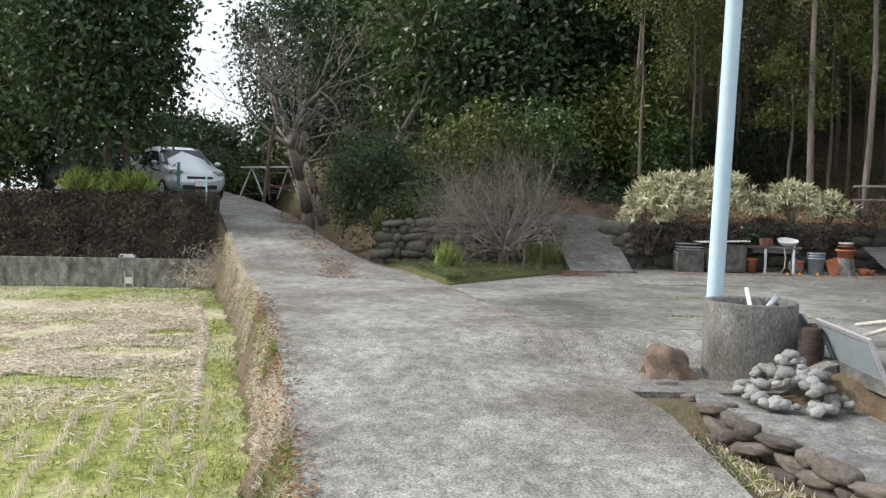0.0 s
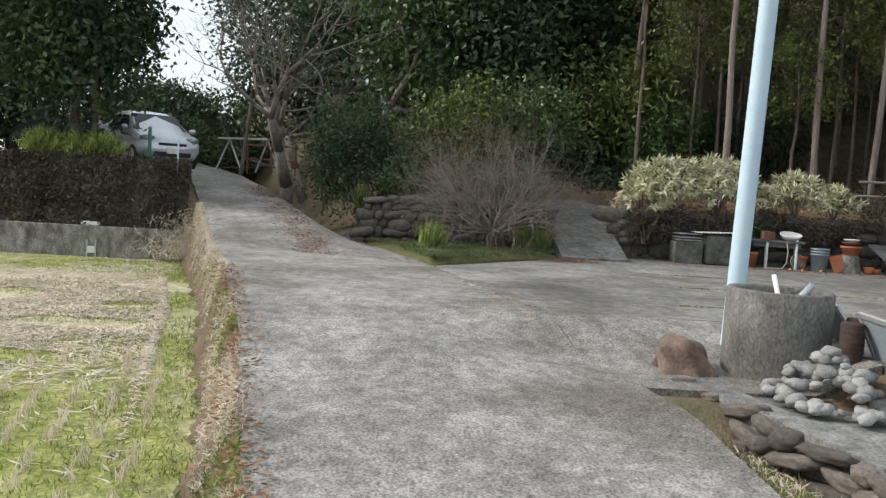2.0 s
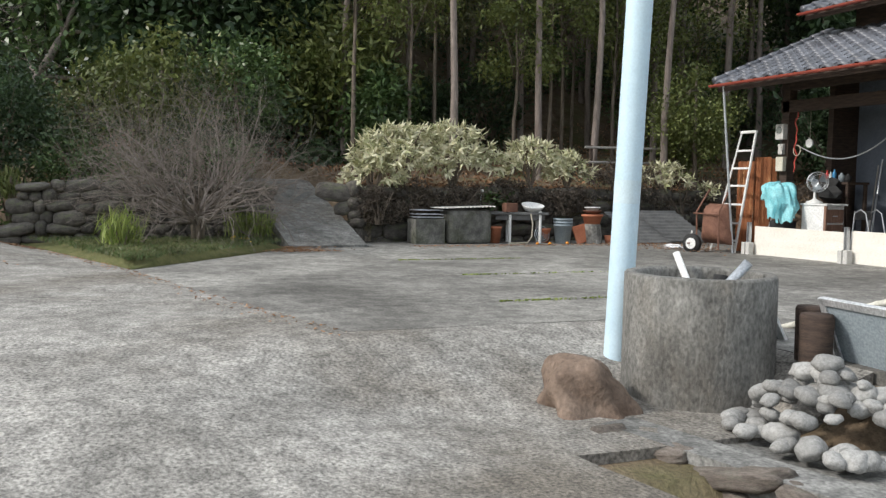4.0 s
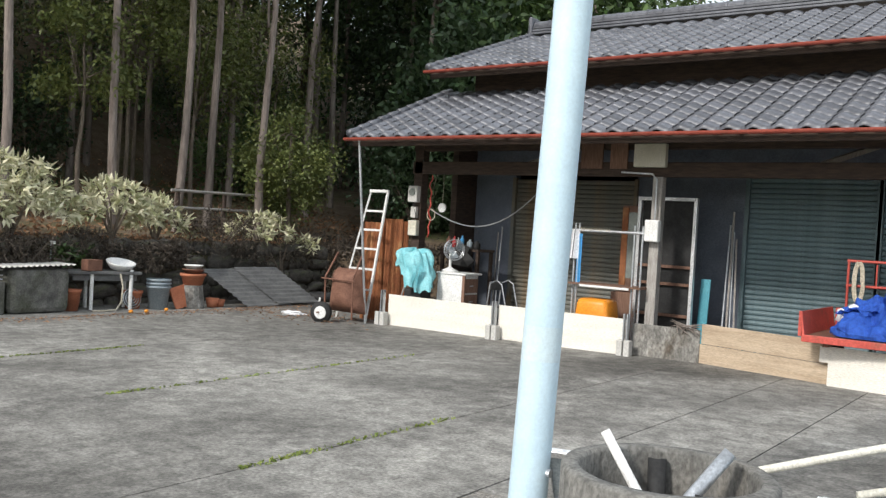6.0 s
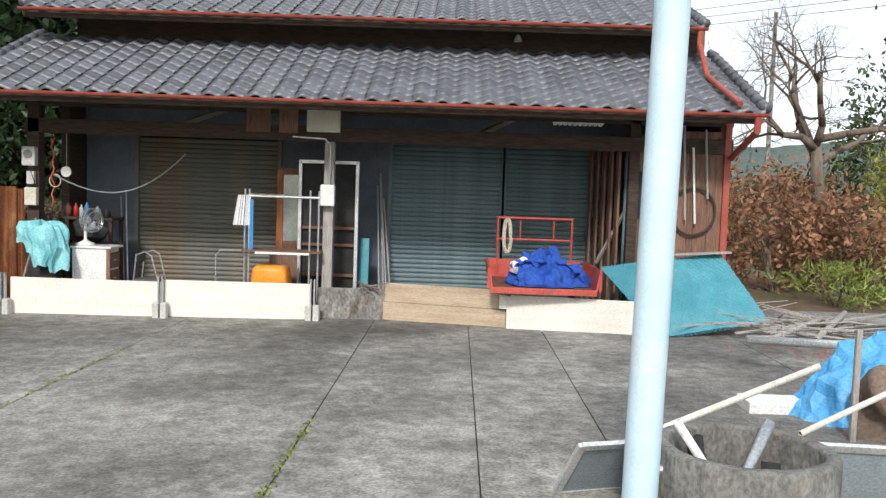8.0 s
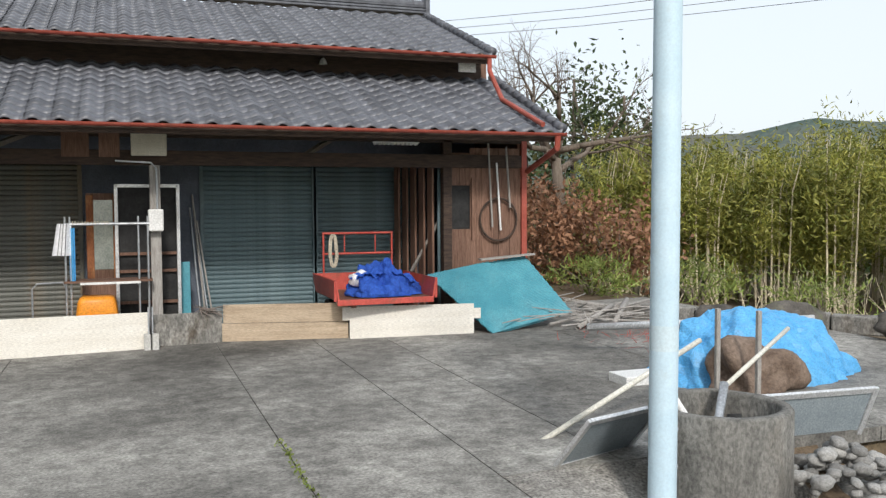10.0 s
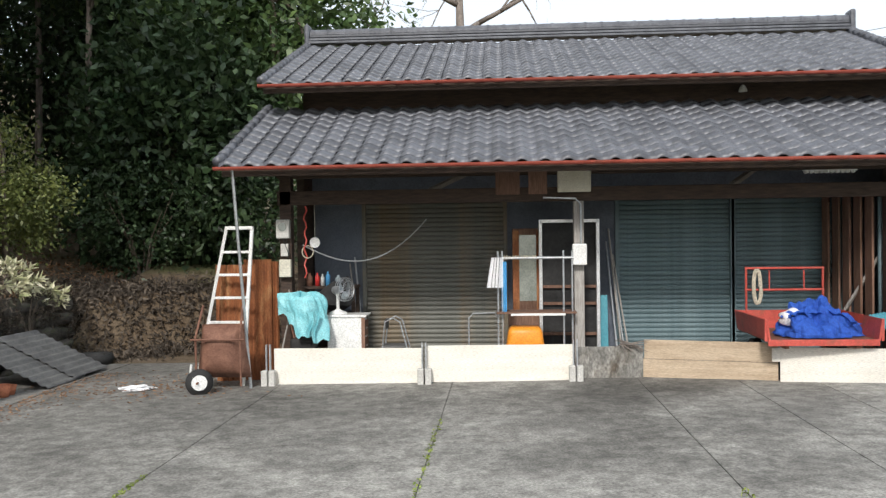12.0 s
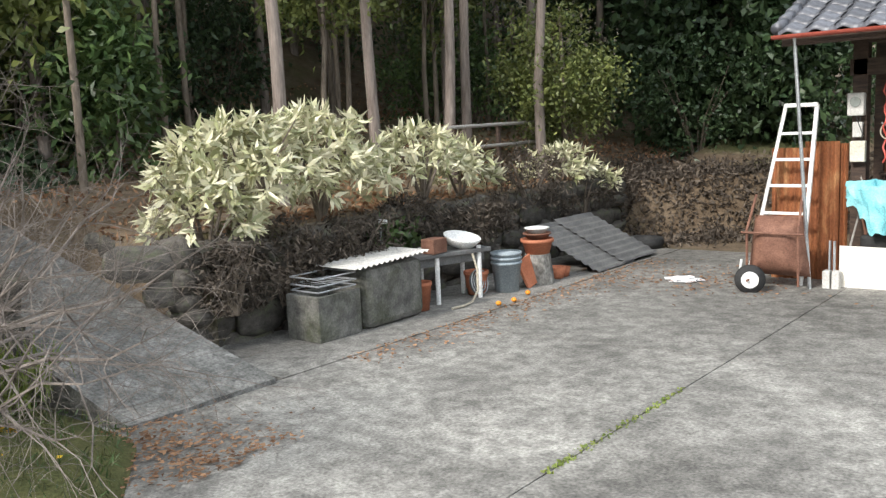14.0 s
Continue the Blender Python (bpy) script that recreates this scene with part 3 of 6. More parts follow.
# pillars, beams, rafters
for x, r, m_ in ((.12, .085, "darkwood"), (4.29, .07, "greywood"), (8.55, .07, "darkwood")):
    hpart("pillar", box(B(), x, PY + .02, 1.5, r * 2, r * 2, 3.0, bevel=.008), m_)
hpart("beam", box(B(), 4.95, PY, 2.62, 9.9, .13, .2, bevel=.008), "darkwood")
hpart("beam", box(B(), 4.95, PY + .01, 2.98, 9.9, .12, .16, bevel=.008), "darkwood")
for i in range(22):
    x = -.3 + i * .48
    k = Matrix.Rotation(math.atan(.41), 4, "X")
    hpart("rafter", box(B(), x, .85, 3.42, .05, 2.5, .07, k), "darkwood")
for x in (2.2, 6.4):
    hpart("brace", rod(B(), (x, PY, 2.7), (x + .9, 1.6, 3.2), .045, n=4), "greywood")
hpart("tie_board", box(B(), 3.3, PY - .1, 2.8, .34, .03, .36), "wood")
hpart("tie_board", box(B(), 3.72, PY - .1, 2.8, .26, .03, .36), "wood")
# weatherboarded corner with a dark opening
for i in range(9):
    x = 8.98 + i * .095
    hpart("plank", box(B(), x, PY, 1.45, .092, .03 + .006 * (i % 3), 2.75), "wood")
for i in range(4):
    hpart("plank", box(B(), 8.62 + i * .09, PY, .8, .087, .03, 1.55), "wood")
    hpart("plank", box(B(), 8.62 + i * .09, PY, 2.5, .087, .032, .5), "wood")
hpart("corner_board", box(B(), FX1 + .03, PY - .02, 1.5, .09, .1, 2.9, bevel=.005), "redpaint", "red-painted corner board")
for i in range(5):
    hpart("side_plank", box(B(), 8.15 + .06 * i, 1.9 - i * .25, 1.3, .03, .24, 2.55), "wood")

# roofs: battens and boards under single tiles
def roof_plane(y0, z0, y1, z1, x0, x1, name):
    bm = B()
    k = math.atan2(z1 - z0, y1 - y0)
    L = math.hypot(y1 - y0, z1 - z0)
    box(bm, (x0 + x1) / 2, (y0 + y1) / 2, (z0 + z1) / 2 - .1, x1 - x0, L, .04, Matrix.Rotation(k, 4, "X"))
    return hpart(name, bm, "darkwood")


def tile_mesh():
    """One S-shaped pan tile, .3 wide, .31 long, its nose rounded down."""
    bm = B()
    rows = []
    for y, dz in ((-.012, -.05), (-.004, .0), (.14, .006), (.31, .0)):
        row = []
        for i in range(10):
            x = -.155 + .31 * i / 9
            u = (x + .155) / .31
            z = .03 * math.sin(u * 2 * math.pi - .6) * (1 if u < .55 else .72) + .02 * (u > .82) * (u - .82) / .18
            row.append(bm.verts.new((x, y, z + .05 + dz)))
        rows.append(row)
    for a, b in zip(rows, rows[1:]):
        for i in range(9):
            bm.faces.new((a[i], a[i + 1], b[i + 1], b[i]))
    me = bpy.data.meshes.new("tile")
    bm.to_mesh(me), bm.free()
    me.materials.append(M["tile"])
    me.shade_smooth()
    return me


TILE = tile_mesh()


def tile_roof(name, y0, z0, y1, z1, x0, x1, parts=8):
    holder = new(name)
    holder.parent = house
    holder.matrix_basis = Matrix.Translation((-5, -2, 0))
    k = math.atan2(z1 - z0, y1 - y0)
    L = math.hypot(y1 - y0, z1 - z0)
    step, wid = .262, .3
    nr, nc = int(L / step), int(round((x1 - x0) / wid))
    wid = (x1 - x0) / nc
    vs0 = [v.co.copy() for v in TILE.vertices]
    fs0 = [tuple(p.vertices) for p in TILE.polygons]
    V, F = [], []
    for r in range(nr + 1):
        for c in range(nc):
            s = r * step
            tilt = k - .105 + rng.uniform(-.012, .012)
            m = Matrix.Translation((x0 + (c + .5) * wid, y0 + s * math.cos(k) + rng.uniform(-.004, .004), z0 + s * math.sin(k) + .012)) @ Matrix.Rotation(tilt, 4, "X") @ Matrix.Rotation(rng.uniform(-.012, .012), 4, "Z")
            if r < parts:
                o = new("tile", TILE)
                o.parent = holder
                o.matrix_basis = m
            else:
                q = len(V)
                V += [m @ v for v in vs0]
                F += [tuple(i + q for i in f) for f in fs0]
    if V:
        me = bpy.data.meshes.new("tile_field")
        me.from_pydata(V, [], F)
        me.shade_smooth()
        link("tile_field", me, "tile_joined", holder)
    # verge caps down both edges
    for x in (x0 - .02, x1 + .02):
        bm = B()
        for r in range(nr + 1):
            s = r * step
            p = Vector((x, y0 + s * math.cos(k), z0 + s * math.sin(k) + .075))
            rod(bm, p, p + Vector((0, step * 1.08 * math.cos(k), step * 1.08 * math.sin(k) - .015)), .075, .065, 8)
        tagged(part("verge", bm, "tile_joined", holder, smooth=True), kind="stuff")
    return holder


LZ0, LZ1, LY0, LY1 = 2.99, 4.06, -.5, 2.08
UZ0, UZ1, UY0, UY1 = 4.38, 5.70, 1.33, 4.85
roof_plane(LY0 + .05, LZ0, LY1, LZ1, -.45, 9.93, "roof_boarding")
roof_plane(UY0 + .05, UZ0, UY1, UZ1, -.35, 9.6, "roof_boarding")
roof_plane(2 * UY1 - UY0, UZ0, UY1, UZ1, -.35, 9.6, "roof_boarding")
tile_roof("roof_lower", LY0, LZ0, LY1, LZ1, -.5, 9.95)
tile_roof("roof_upper", UY0, UZ0, UY1 - .12, UZ1 - .05, -.4, 9.62)
# ridge
bm = B()
for i in range(3):
    box(bm, 4.61, UY1, UZ1 + .07 + i * .06, 10.1 - i * .03, .3 - i * .04, .045, bevel=.01)
rod(bm, (-.43, UY1, UZ1 + .25), (9.66, UY1, UZ1 + .25), .085, n=12)
for i in range(33):
    rod(bm, (-.38 + i * .305, UY1, UZ1 + .25), (-.34 + i * .305, UY1, UZ1 + .25), .095, n=12)
hpart("ridge", bm, "tile_joined", "stacked grey ridge tiles", smooth=False)
for x in (-.45, 9.68):
    hpart("ridge_end", box(B(), x, UY1, UZ1 + .22, .1, .32, .4, bevel=.04), "tile_joined")
# gutters and downpipes
def gutter(x0, x1, y, z, name="gutter"):
    bm = B()
    n = 8
    a = [[bm.verts.new((x, y + .046 * math.cos(math.pi + math.pi * i / n), z + .046 * math.sin(math.pi + math.pi * i / n))) for i in range(n + 1)] for x in (x0, x1)]
    for i in range(n):
        bm.faces.new((a[0][i], a[1][i], a[1][i + 1], a[0][i + 1]))
    hpart(name, bm, "redpaint", "red half-round gutter", True)
gutter(-.55, 9.98, LY0 - .07, LZ0 - .0)
gutter(-.45, 9.66, UY0 - .07, UZ0 - .0)
hpart("fascia", box(B(), 4.72, LY0 + .06, LZ0 - .07, 10.4, .03, .1), "darkwood")
hpart("fascia", box(B(), 4.6, UY0 + .06, UZ0 - .07, 10.0, .03, .1), "darkwood")
hpart("downpipe", pipe(B(), [(9.55, UY0 - .07, UZ0 - .05), (9.55, UY0 - .07, UZ0 - .25), (9.55, .75, LZ0 + .62), (9.62, LY0 - .05, LZ0 + .12)], .04), "redpaint")
hpart("downpipe", pipe(B(), [(9.85, LY0 - .07, LZ0 - .04), (9.85, LY0 - .05, LZ0 - .22), (9.86, PY - .12, LZ0 - .52)], .045), "redpaint")
hpart("downpipe", pipe(B(), [(-.34, LY0 + .05, LZ0 - .03), (-.2, -.22, .0)], .022), "zinc", "thin grey downpipe at the corner")
hpart("upper_bracket", box(B(), 9.3, UY0 + .3, 4.25, .3, .04, .2), "whitepaint")


# ---------------------------------------------------------------- plants
def gz(x, y):
    return ground_z(x, y)


def tree(name, x, y, height, r, crown, label, leaf="lv_dark", bark="bark", n=4000, size=.2, lean=(0, 0), z=None, group="", cat="tree", limbs=5, k=46, fork=False):
    """A trunk with limbs, and a crown of leaf clumps: crown = (centre height, rx, ry, rz)."""
    z = gz(x, y) - .05 if z is None else z
    t = thing(name, x, y, z, label, cat, group)
    bm = B()
    top = Vector((lean[0] * height, lean[1] * height, height))
    stem, girth = [Vector((0, 0, -.1))], [r * 1.15]
    for i in range(7):
        f = i / 6
        stem.append(top * f + Vector((noise.noise(Vector((x, y, f * 3))), noise.noise(Vector((y, x, f * 3))), 0)) * .12 * height / 6 * min(1, f * 3) + Vector((0, 0, .02)))
        girth.append(r * (1 - .72 * f))
    pipe(bm, stem, girth, 10)
    part("trunk", bm, bark, t, smooth=True)
    ch, rx, ry, rz = crown
    for i in range(limbs):
        bm = B()
        a = rng.uniform(0, 6.28)
        f = rng.uniform(.45, .95)
        s = top * f
        e = Vector((math.cos(a) * rx * .75, math.sin(a) * ry * .75, ch - s.z + rng.uniform(-.3, .5) * rz))
        m1 = s + e * .5 + Vector((0, 0, .1 * rz))
        pipe(bm, [s, m1, s + e], [r * .34, r * .22, r * .08], 5)
        part("limb", bm, bark, t, smooth=True)
    if n:
        c, nn = clumps(n, top.x * ch / height, top.y * ch / height, ch, rx, ry, rz, k=k)
        link("crown", leaves_mesh("crown", c, size, size * .5, droop=.2, normals=nn), leaf, t)
    return t


def bush(name, x, y, h, rx, ry, label, leaf="lv_mid", n=2500, size=.1, z=None, group="", width=.5, droop=.1, k=30, cat="shrub", shell=.5, spread=.25):
    """Stems and leaf clumps down to the ground."""
    z = gz(x, y) - .03 if z is None else z
    t = thing(name, x, y, z, label, cat, group)
    bm = B()
    for i in range(7):
        a = rng.uniform(0, 6.28)
        m1 = Vector((math.cos(a) * rx * .3, math.sin(a) * ry * .3, h * .4))
        rod(bm, (math.cos(a) * .05, math.sin(a) * .05, 0), m1, .03, .02, 5)
        rod(bm, m1, (math.cos(a) * rx * .75, math.sin(a) * ry * .75, h * rng.uniform(.6, .95)), .02, .006, 4)
    tagged(part("stem", bm, "bark", t), kind="stuff")
    c, nn = clumps(n, 0, 0, h * .55, rx, ry, h * .48, k=k, shell=shell, spread=spread)
    c[:, 2] = np.maximum(c[:, 2], .04)
    link("foliage", leaves_mesh("foliage", c, size, size * width, droop=droop, normals=nn), leaf, t)
    return t


def bare_tree(name, x, y, r, length, depth, label, d=(0, 0, 1), z=None, bark="twig", split=3, up=.12, bend=.28, cat="bare tree", stems=1, trunk_len=None):
    z = gz(x, y) - .05 if z is None else z
    t = thing(name, x, y, z, label, cat)
    bm = B()
    rod(bm, (0, 0, -.2), (0, 0, .02), r * 1.2, r, 9)
    part("trunk", bm, bark, t)
    bm = B()
    for i in range(stems):
        dd = Vector(d) + (Vector((*rng.normal(size=2), 0)) * .55 if stems > 1 else Vector((0, 0, 0)))
        limb(bm, (0, 0, 0), dd, r, length, depth, bend, split, up)
    tagged(part("crown", bm, bark, t, smooth=True), kind="stuff")
    return t


# cedar wood above the yard
WOOD = [(-6.22, .53), (-6.76, 1.74), (-5.35, 2.0), (-6.74, -.64), (-6.05, -3.19), (-9.0, -4.9), (-11.5, -3.2), (-11.8, -2.2), (-12.5, -2.8), (-9.5, 4.6), (-10.5, 6.4),
        (-12, 1.5), (-13, 4.5), (-14.2, 3.3), (-14.5, .2), (-13.5, 7.5), (-9.5, 8.5), (-12.2, 10.5), (-16, 6), (-17, 2), (-16.5, -2.5), (-15, 9.5),
        (-8.2, 6.2), (-7.4, 10.5), (-5.2, 11.5), (-10, 12.5), (-18, 9), (-13.6, 13.2), (-17.5, -5.5), (-14, -5.2)]
for i, (x, y) in enumerate(WOOD):
    h = 12 + 2 * math.sin(i * 2.3)
    ch = 9.8 + .8 * math.sin(i * 1.7)
    tree("cedar_tree", x, y, h, .095 + .035 * math.sin(i * 3.1) ** 2, (ch, 2.1, 2.1, 2.9), "tall straight cedar with brown bark and dark high foliage", "lv_cedar", "cedarbark", 1500, .3,
         (.012 * math.sin(i), .012 * math.cos(i * 1.3)), group="cedar wood", limbs=6)
# hanging sprays lower in the wood
for i, (x, y, h, rx, rz) in enumerate(((-7.6, -.9, 3.4, 1.1, 1.0), (-8.2, 2.4, 4.3, 1.3, 1.1), (-10.5, -1.4, 4.6, 1.5, 1.3), (-9.4, 6.0, 4.4, 1.5, 1.4), (-11.5, 3, 5.4, 1.6, 1.4), (-8.4, -3.4, 4.8, 1.2, 1.3), (-8.6, .6, 5.6, 1.5, 1.7), (-9.2, -2.4, 6.2, 1.6, 1.6), (-9.0, 3.6, 3.6, 1.3, 1.4), (-7.9, -5.0, 6.4, 1.5, 1.2), (-10.2, 1.9, 7.2, 1.8, 1.6))):
    tree("young_evergreen", x, y, h + .6, .06, (h, rx, rx, rz), "young evergreen with yellow-green sprays at the edge of the wood", "lv_light" if i != 2 else "lv_olive", n=2600, size=.13, group="young evergreens", k=26)

# dark broadleaf evergreens closing the view
DARK = [(-15, -9.5, 9, 3.6), (-12.5, -8.0, 7.5, 2.7), (-20, -8, 11, 4), (-21, -2, 12, 4.2), (-21.5, 4, 12, 4.2), (-20.5, 10, 12, 4.2), (-17, 14.5, 12, 4), (-11, 16, 12, 4),
        (-6.2, 14.6, 10, 3.4), (-2.8, 11.5, 9.2, 3.0), (-4.6, 8.6, 6.6, 2.1), (-24, -16.5, 8, 3.4), (-28, -20.8, 5.0, 3.4), (-26, -23.5, 3.6, 2.8), (-15.5, 19, 13, 4.6), (-9, 20, 13, 4.6), (-20, -13, 8.5, 3.2), (-18.5, -10.5, 9, 3.0), (-20, -27.4, 9, 3.2), (-17, -28.5, 9, 4), (-12, -27.5, 8, 3), (-16, -6.3, 9, 3.0)]
for i, (x, y, h, r) in enumerate(DARK):
    tree("evergreen_tree", x, y, h * .85, .2, (h * .56, r, r, h * .46), "large dark evergreen broadleaf tree", "lv_dark" if i % 3 else "lv_mid", n=17000, size=.27, limbs=8, k=90, group="dark evergreens")
# undergrowth in the wood
for i in range(26):
    x, y = -9.5 - rng.uniform(0, 9), -5 + rng.uniform(0, 18)
    bush("undergrowth_bush", x, y, rng.uniform(1.2, 3.0), rng.uniform(.8, 1.5), rng.uniform(.8, 1.5), "dark evergreen undergrowth on the wood floor", "lv_mid" if i % 2 else "lv_dark", 1300, .16, group="undergrowth")

# trees by the lane
tree("conifer_tree", -7.0, -19.6, 9, .13, (4.6, 1.9, 1.9, 3.3), "dark feathery conifer on the terrace above the paddy", "lv_dark", n=15000, size=.22, limbs=9, k=110)
tree("conifer_tree", -7.1, -19.15, 7, .11, (5.0, 1.6, 1.8, 2.6), "dark feathery conifer on the terrace above the paddy", "lv_mid", n=4000, size=.2, limbs=9, k=50)
tree("conifer_tree", -7.7, -23.2, 7.5, .14, (3.8, 2.0, 2.0, 2.6), "green conifer beside the parked cars", "lv_mid", n=5000, size=.2, k=60)
bush("azalea_bush", -18.5, -21.0, 2.2, 2.6, 2.2, "rounded green bush behind the silver car", "lv_mid", 3500, .14)
for x, y in ((-6.0, -18.55), (-6.1, -19.0), (-6.0, -19.95)):
    bush("leek_clump", x, y, .6, .42, .42, "bright green leafy clump at the edge of the terrace", "lv_grass", 900, .3, width=.1, droop=-1.2, group="leek clumps", cat="vegetable", z=1.58)
bare_tree("cherry_tree", -10.5, -14.7, .22, 3.3, 4, "leafless cherry tree with dark spreading branches", (.1, -.15, 1), split=3, up=.1, bend=.42, bark="cherry_bark")
bare_tree("bare_tree", -14, -13.0, .18, 3.8, 4, "leafless tree with fine brown twigs", (.1, .2, 1), split=3, up=.1, bend=.35, bark="cherry_bark")
bare_tree("bare_tree", -18, -16.6, .18, 3.8, 4, "leafless tree behind the parked car", (.0, .1, 1), split=3, up=.15, bend=.35, bark="cherry_bark")
bare_tree("bare_tree", -16, -15.0, .17, 3.8, 4, "leafless tree with fine brown twigs", (.1, -.2, 1), split=3, up=.15, bend=.35, bark="cherry_bark")
bush("camellia_bush", -6.9, -12.45, 2.6, 1.3, 1.3, "dense dark evergreen bush beside the lane", "lv_dark", 6000, .11, k=60, z=.85, shell=.3)
bush("camellia_bush", -9.2, -12.4, 3.2, 1.3, 1.3, "tall evergreen bush beside the lane", "lv_mid", 3800, .12, k=46)
bush("daphne_bush", -7.6, -13.2, 1.9, .8, .7, "grey-green bush with pale leaf backs", "lv_olive", 1600, .1, z=.75)
tree("citrus_tree", -7.6, -9.3, 2.7, .07, (2.0, 1.35, 1.45, 1.05), "round yellow-green broadleaf tree behind the stone wall", "lv_light", n=3800, size=.15, k=50)
tree("citrus_tree", -7.4, -7.8, 2.8, .07, (2.1, 1.0, 1.1, .9), "grey-green broadleaf tree behind the stone wall", "lv_mid", n=2600, size=.14, k=40)
bush("daphne_bush", -4.9, -10.6, 1.0, .5, .5, "pale grey-green shrub on the stone wall", "lv_olive", 700, .09, z=.1)
bush("aspidistra_bush", -9.0, -5.6, 1.1, .8, .7, "dark broad-leaved shrub beside the ramp", "lv_dark", 1300, .2, z=1.0)

for x, y, h, r, m_, s_ in ((-9.7, -5.0, 3.6, 1.5, "lv_light", .24), (-8.6, -4.2, 2.4, 1.0, "lv_mid", .2), (-5.6, -8.4, 1.0, .7, "lv_mid", .12), (-5.5, -9.6, 1.1, .8, "lv_olive", .1), (-5.7, -10.9, .9, .7, "lv_mid", .1), (-6.4, -8.8, 1.3, .9, "lv_dark", .12), (-8.4, -10.8, 1.5, 1.1, "lv_mid", .12), (-10.5, -11.2, 1.8, 1.3, "lv_olive", .13), (-9.5, -7.2, 2.0, 1.1, "lv_dark", .16)):
    bush("garden_shrub", x, y, h, r, r, "evergreen shrub in the upper garden", m_, int(1500 * h), s_, group="garden shrubs", k=36, width=.35, shell=.35)

# bare shrub and green things on the mossy bed
BX, BY_ = -3.4, -9.05
bm = B()
def bed_f(u, v):
    x = -4.5 + u * 5.4
    y0, y1 = lerp_table(x, ROAD_R) + .06, min(-7.66, -7.66 - (x + 2.6) * .75)
    y0 = min(y0, y1 - .05)
    y = y0 + v * (y1 - y0)
    e = min(u, 1 - u, v, 1 - v) * 6
    return Vector((x, y, deck_z(x, y) + .02 + .12 * sstep(e) + .03 * noise.noise(Vector((x * 3, y * 3, 0)))))
sheet(bm, bed_f, 24, 16, .2)
tagged(part("moss_bed", bm, "moss", smooth=True), "raised bed of moss and short grass at the foot of the stone wall", "ground", kind="structure")
sh = thing("bare_shrub", BX, BY_, .08, "leafless grey-brown shrub with dense tangled twigs", "shrub")
bm = B()
for i in range(48):
    a = i * 2.4 + rng.uniform(-.2, .2)
    limb(bm, (math.cos(a) * .08, math.sin(a) * .08, rng.uniform(.3, .6)), (math.cos(a) * 1.0, math.sin(a) * 1.1, rng.uniform(.1, .95)), .026, rng.uniform(.95, 1.4), 3, .42, 3, -.01, 5)
tagged(part("twig", bm, "twig", sh), kind="stuff")
bm = B()
for i in range(6):
    a = i * 1.05
    rod(bm, (math.cos(a) * .07, math.sin(a) * .07, 0), (math.cos(a) * .11, math.sin(a) * .11, .66), .05, .026, 8)
part("trunk", bm, "bark", sh, smooth=True)


def blades(n, f, length, width, up=1.4, name="grass"):
    c = np.array([f() for _ in range(n)])
    c[:, 2] += length * .35
    return leaves_mesh(name, c, length, width, up=up)


def rand_bed():
    x = rng.uniform(-4.3, .7)
    y0 = lerp_table(x, ROAD_R) + .1
    y = rng.uniform(y0, max(y0 + .02, min(-7.72, -7.72 - (x + 2.6) * .75)))
    return (x, y, deck_z(x, y) + .1)
tagged(link("bed_grass", blades(3200, rand_bed, .12, .012), "lv_olive"), "dull dry grass and moss on the bed", "grass", kind="stuff")
tagged(link("bed_grass", blades(3200, rand_bed, .11, .012), "lv_mid"), "short grass and moss on the bed", "grass", kind="stuff")
for x, y, s in ((-1.9, -10.35, .5), (-3.9, -7.95, .42), (-4.1, -8.25, .42)):
    bush("daffodil_clump", x, y, s, .28, .28, "clump of long green strap leaves on the bed", "lv_grass", 260, .42, width=.05, droop=-1.8, z=.12, cat="plant", group="strap-leaf clumps")
bush("yellow_shrub", -5.4, -12.1, .5, .2, .2, "small upright yellow-leaved plant at the lane", "lv_light", 160, .3, width=.12, droop=-2, z=.74, cat="plant")
for x, y in ((-2.9, -8.5), (-3.35, -8.25), (-3.6, -8.4), (-1.9, -9.1), (-2.5, -8.3)):
    bush("yellow_flower", x, y, .14, .1, .1, "small yellow flower on the mossy bed", "lv_yellow", 40, .06, z=.02, cat="flower", group="yellow flowers")

# variegated shrubs over the garden wall
def pale_shrub(x, y, z, rx, ry, h, n):
    t = thing("variegated_shrub", x, y, z, "shrub with long cream-edged green leaves hanging over the stone wall", "shrub", "variegated shrubs")
    bm = B()
    for i in range(9):
        a = rng.uniform(0, 6.28)
        m1 = Vector((math.cos(a) * rx * .35, math.sin(a) * ry * .35, h * .5))
        rod(bm, (0, 0, -.1), m1, .025, .016, 5), rod(bm, m1, (math.cos(a) * rx * .8, math.sin(a) * ry * .8, h * rng.uniform(.5, .95)), .016, .006, 4)
    tagged(part("stem", bm, "bark", t), kind="stuff")
    k = n // 9
    d = rng.normal(size=(k, 3))
    d /= np.linalg.norm(d, axis=1)[:, None]
    d[:, 2] = np.abs(d[:, 2]) * 1.1 - .45
    c0 = d * rng.uniform(.6, 1.05, k)[:, None] * np.array([rx, ry, h * .62]) + np.array([0, 0, h * .5])
    c = np.repeat(c0, 9, 0)
    dr = rng.normal(size=c.shape) + np.repeat(d, 9, 0) * .9
    dr[:, 2] -= .2
    dr /= np.linalg.norm(dr, axis=1)[:, None]
    me = leaves_mesh("leaves", c + dr * .1, .21, .055, normals=dr * 4)
    link("leaves", me, "lv_pale", t)
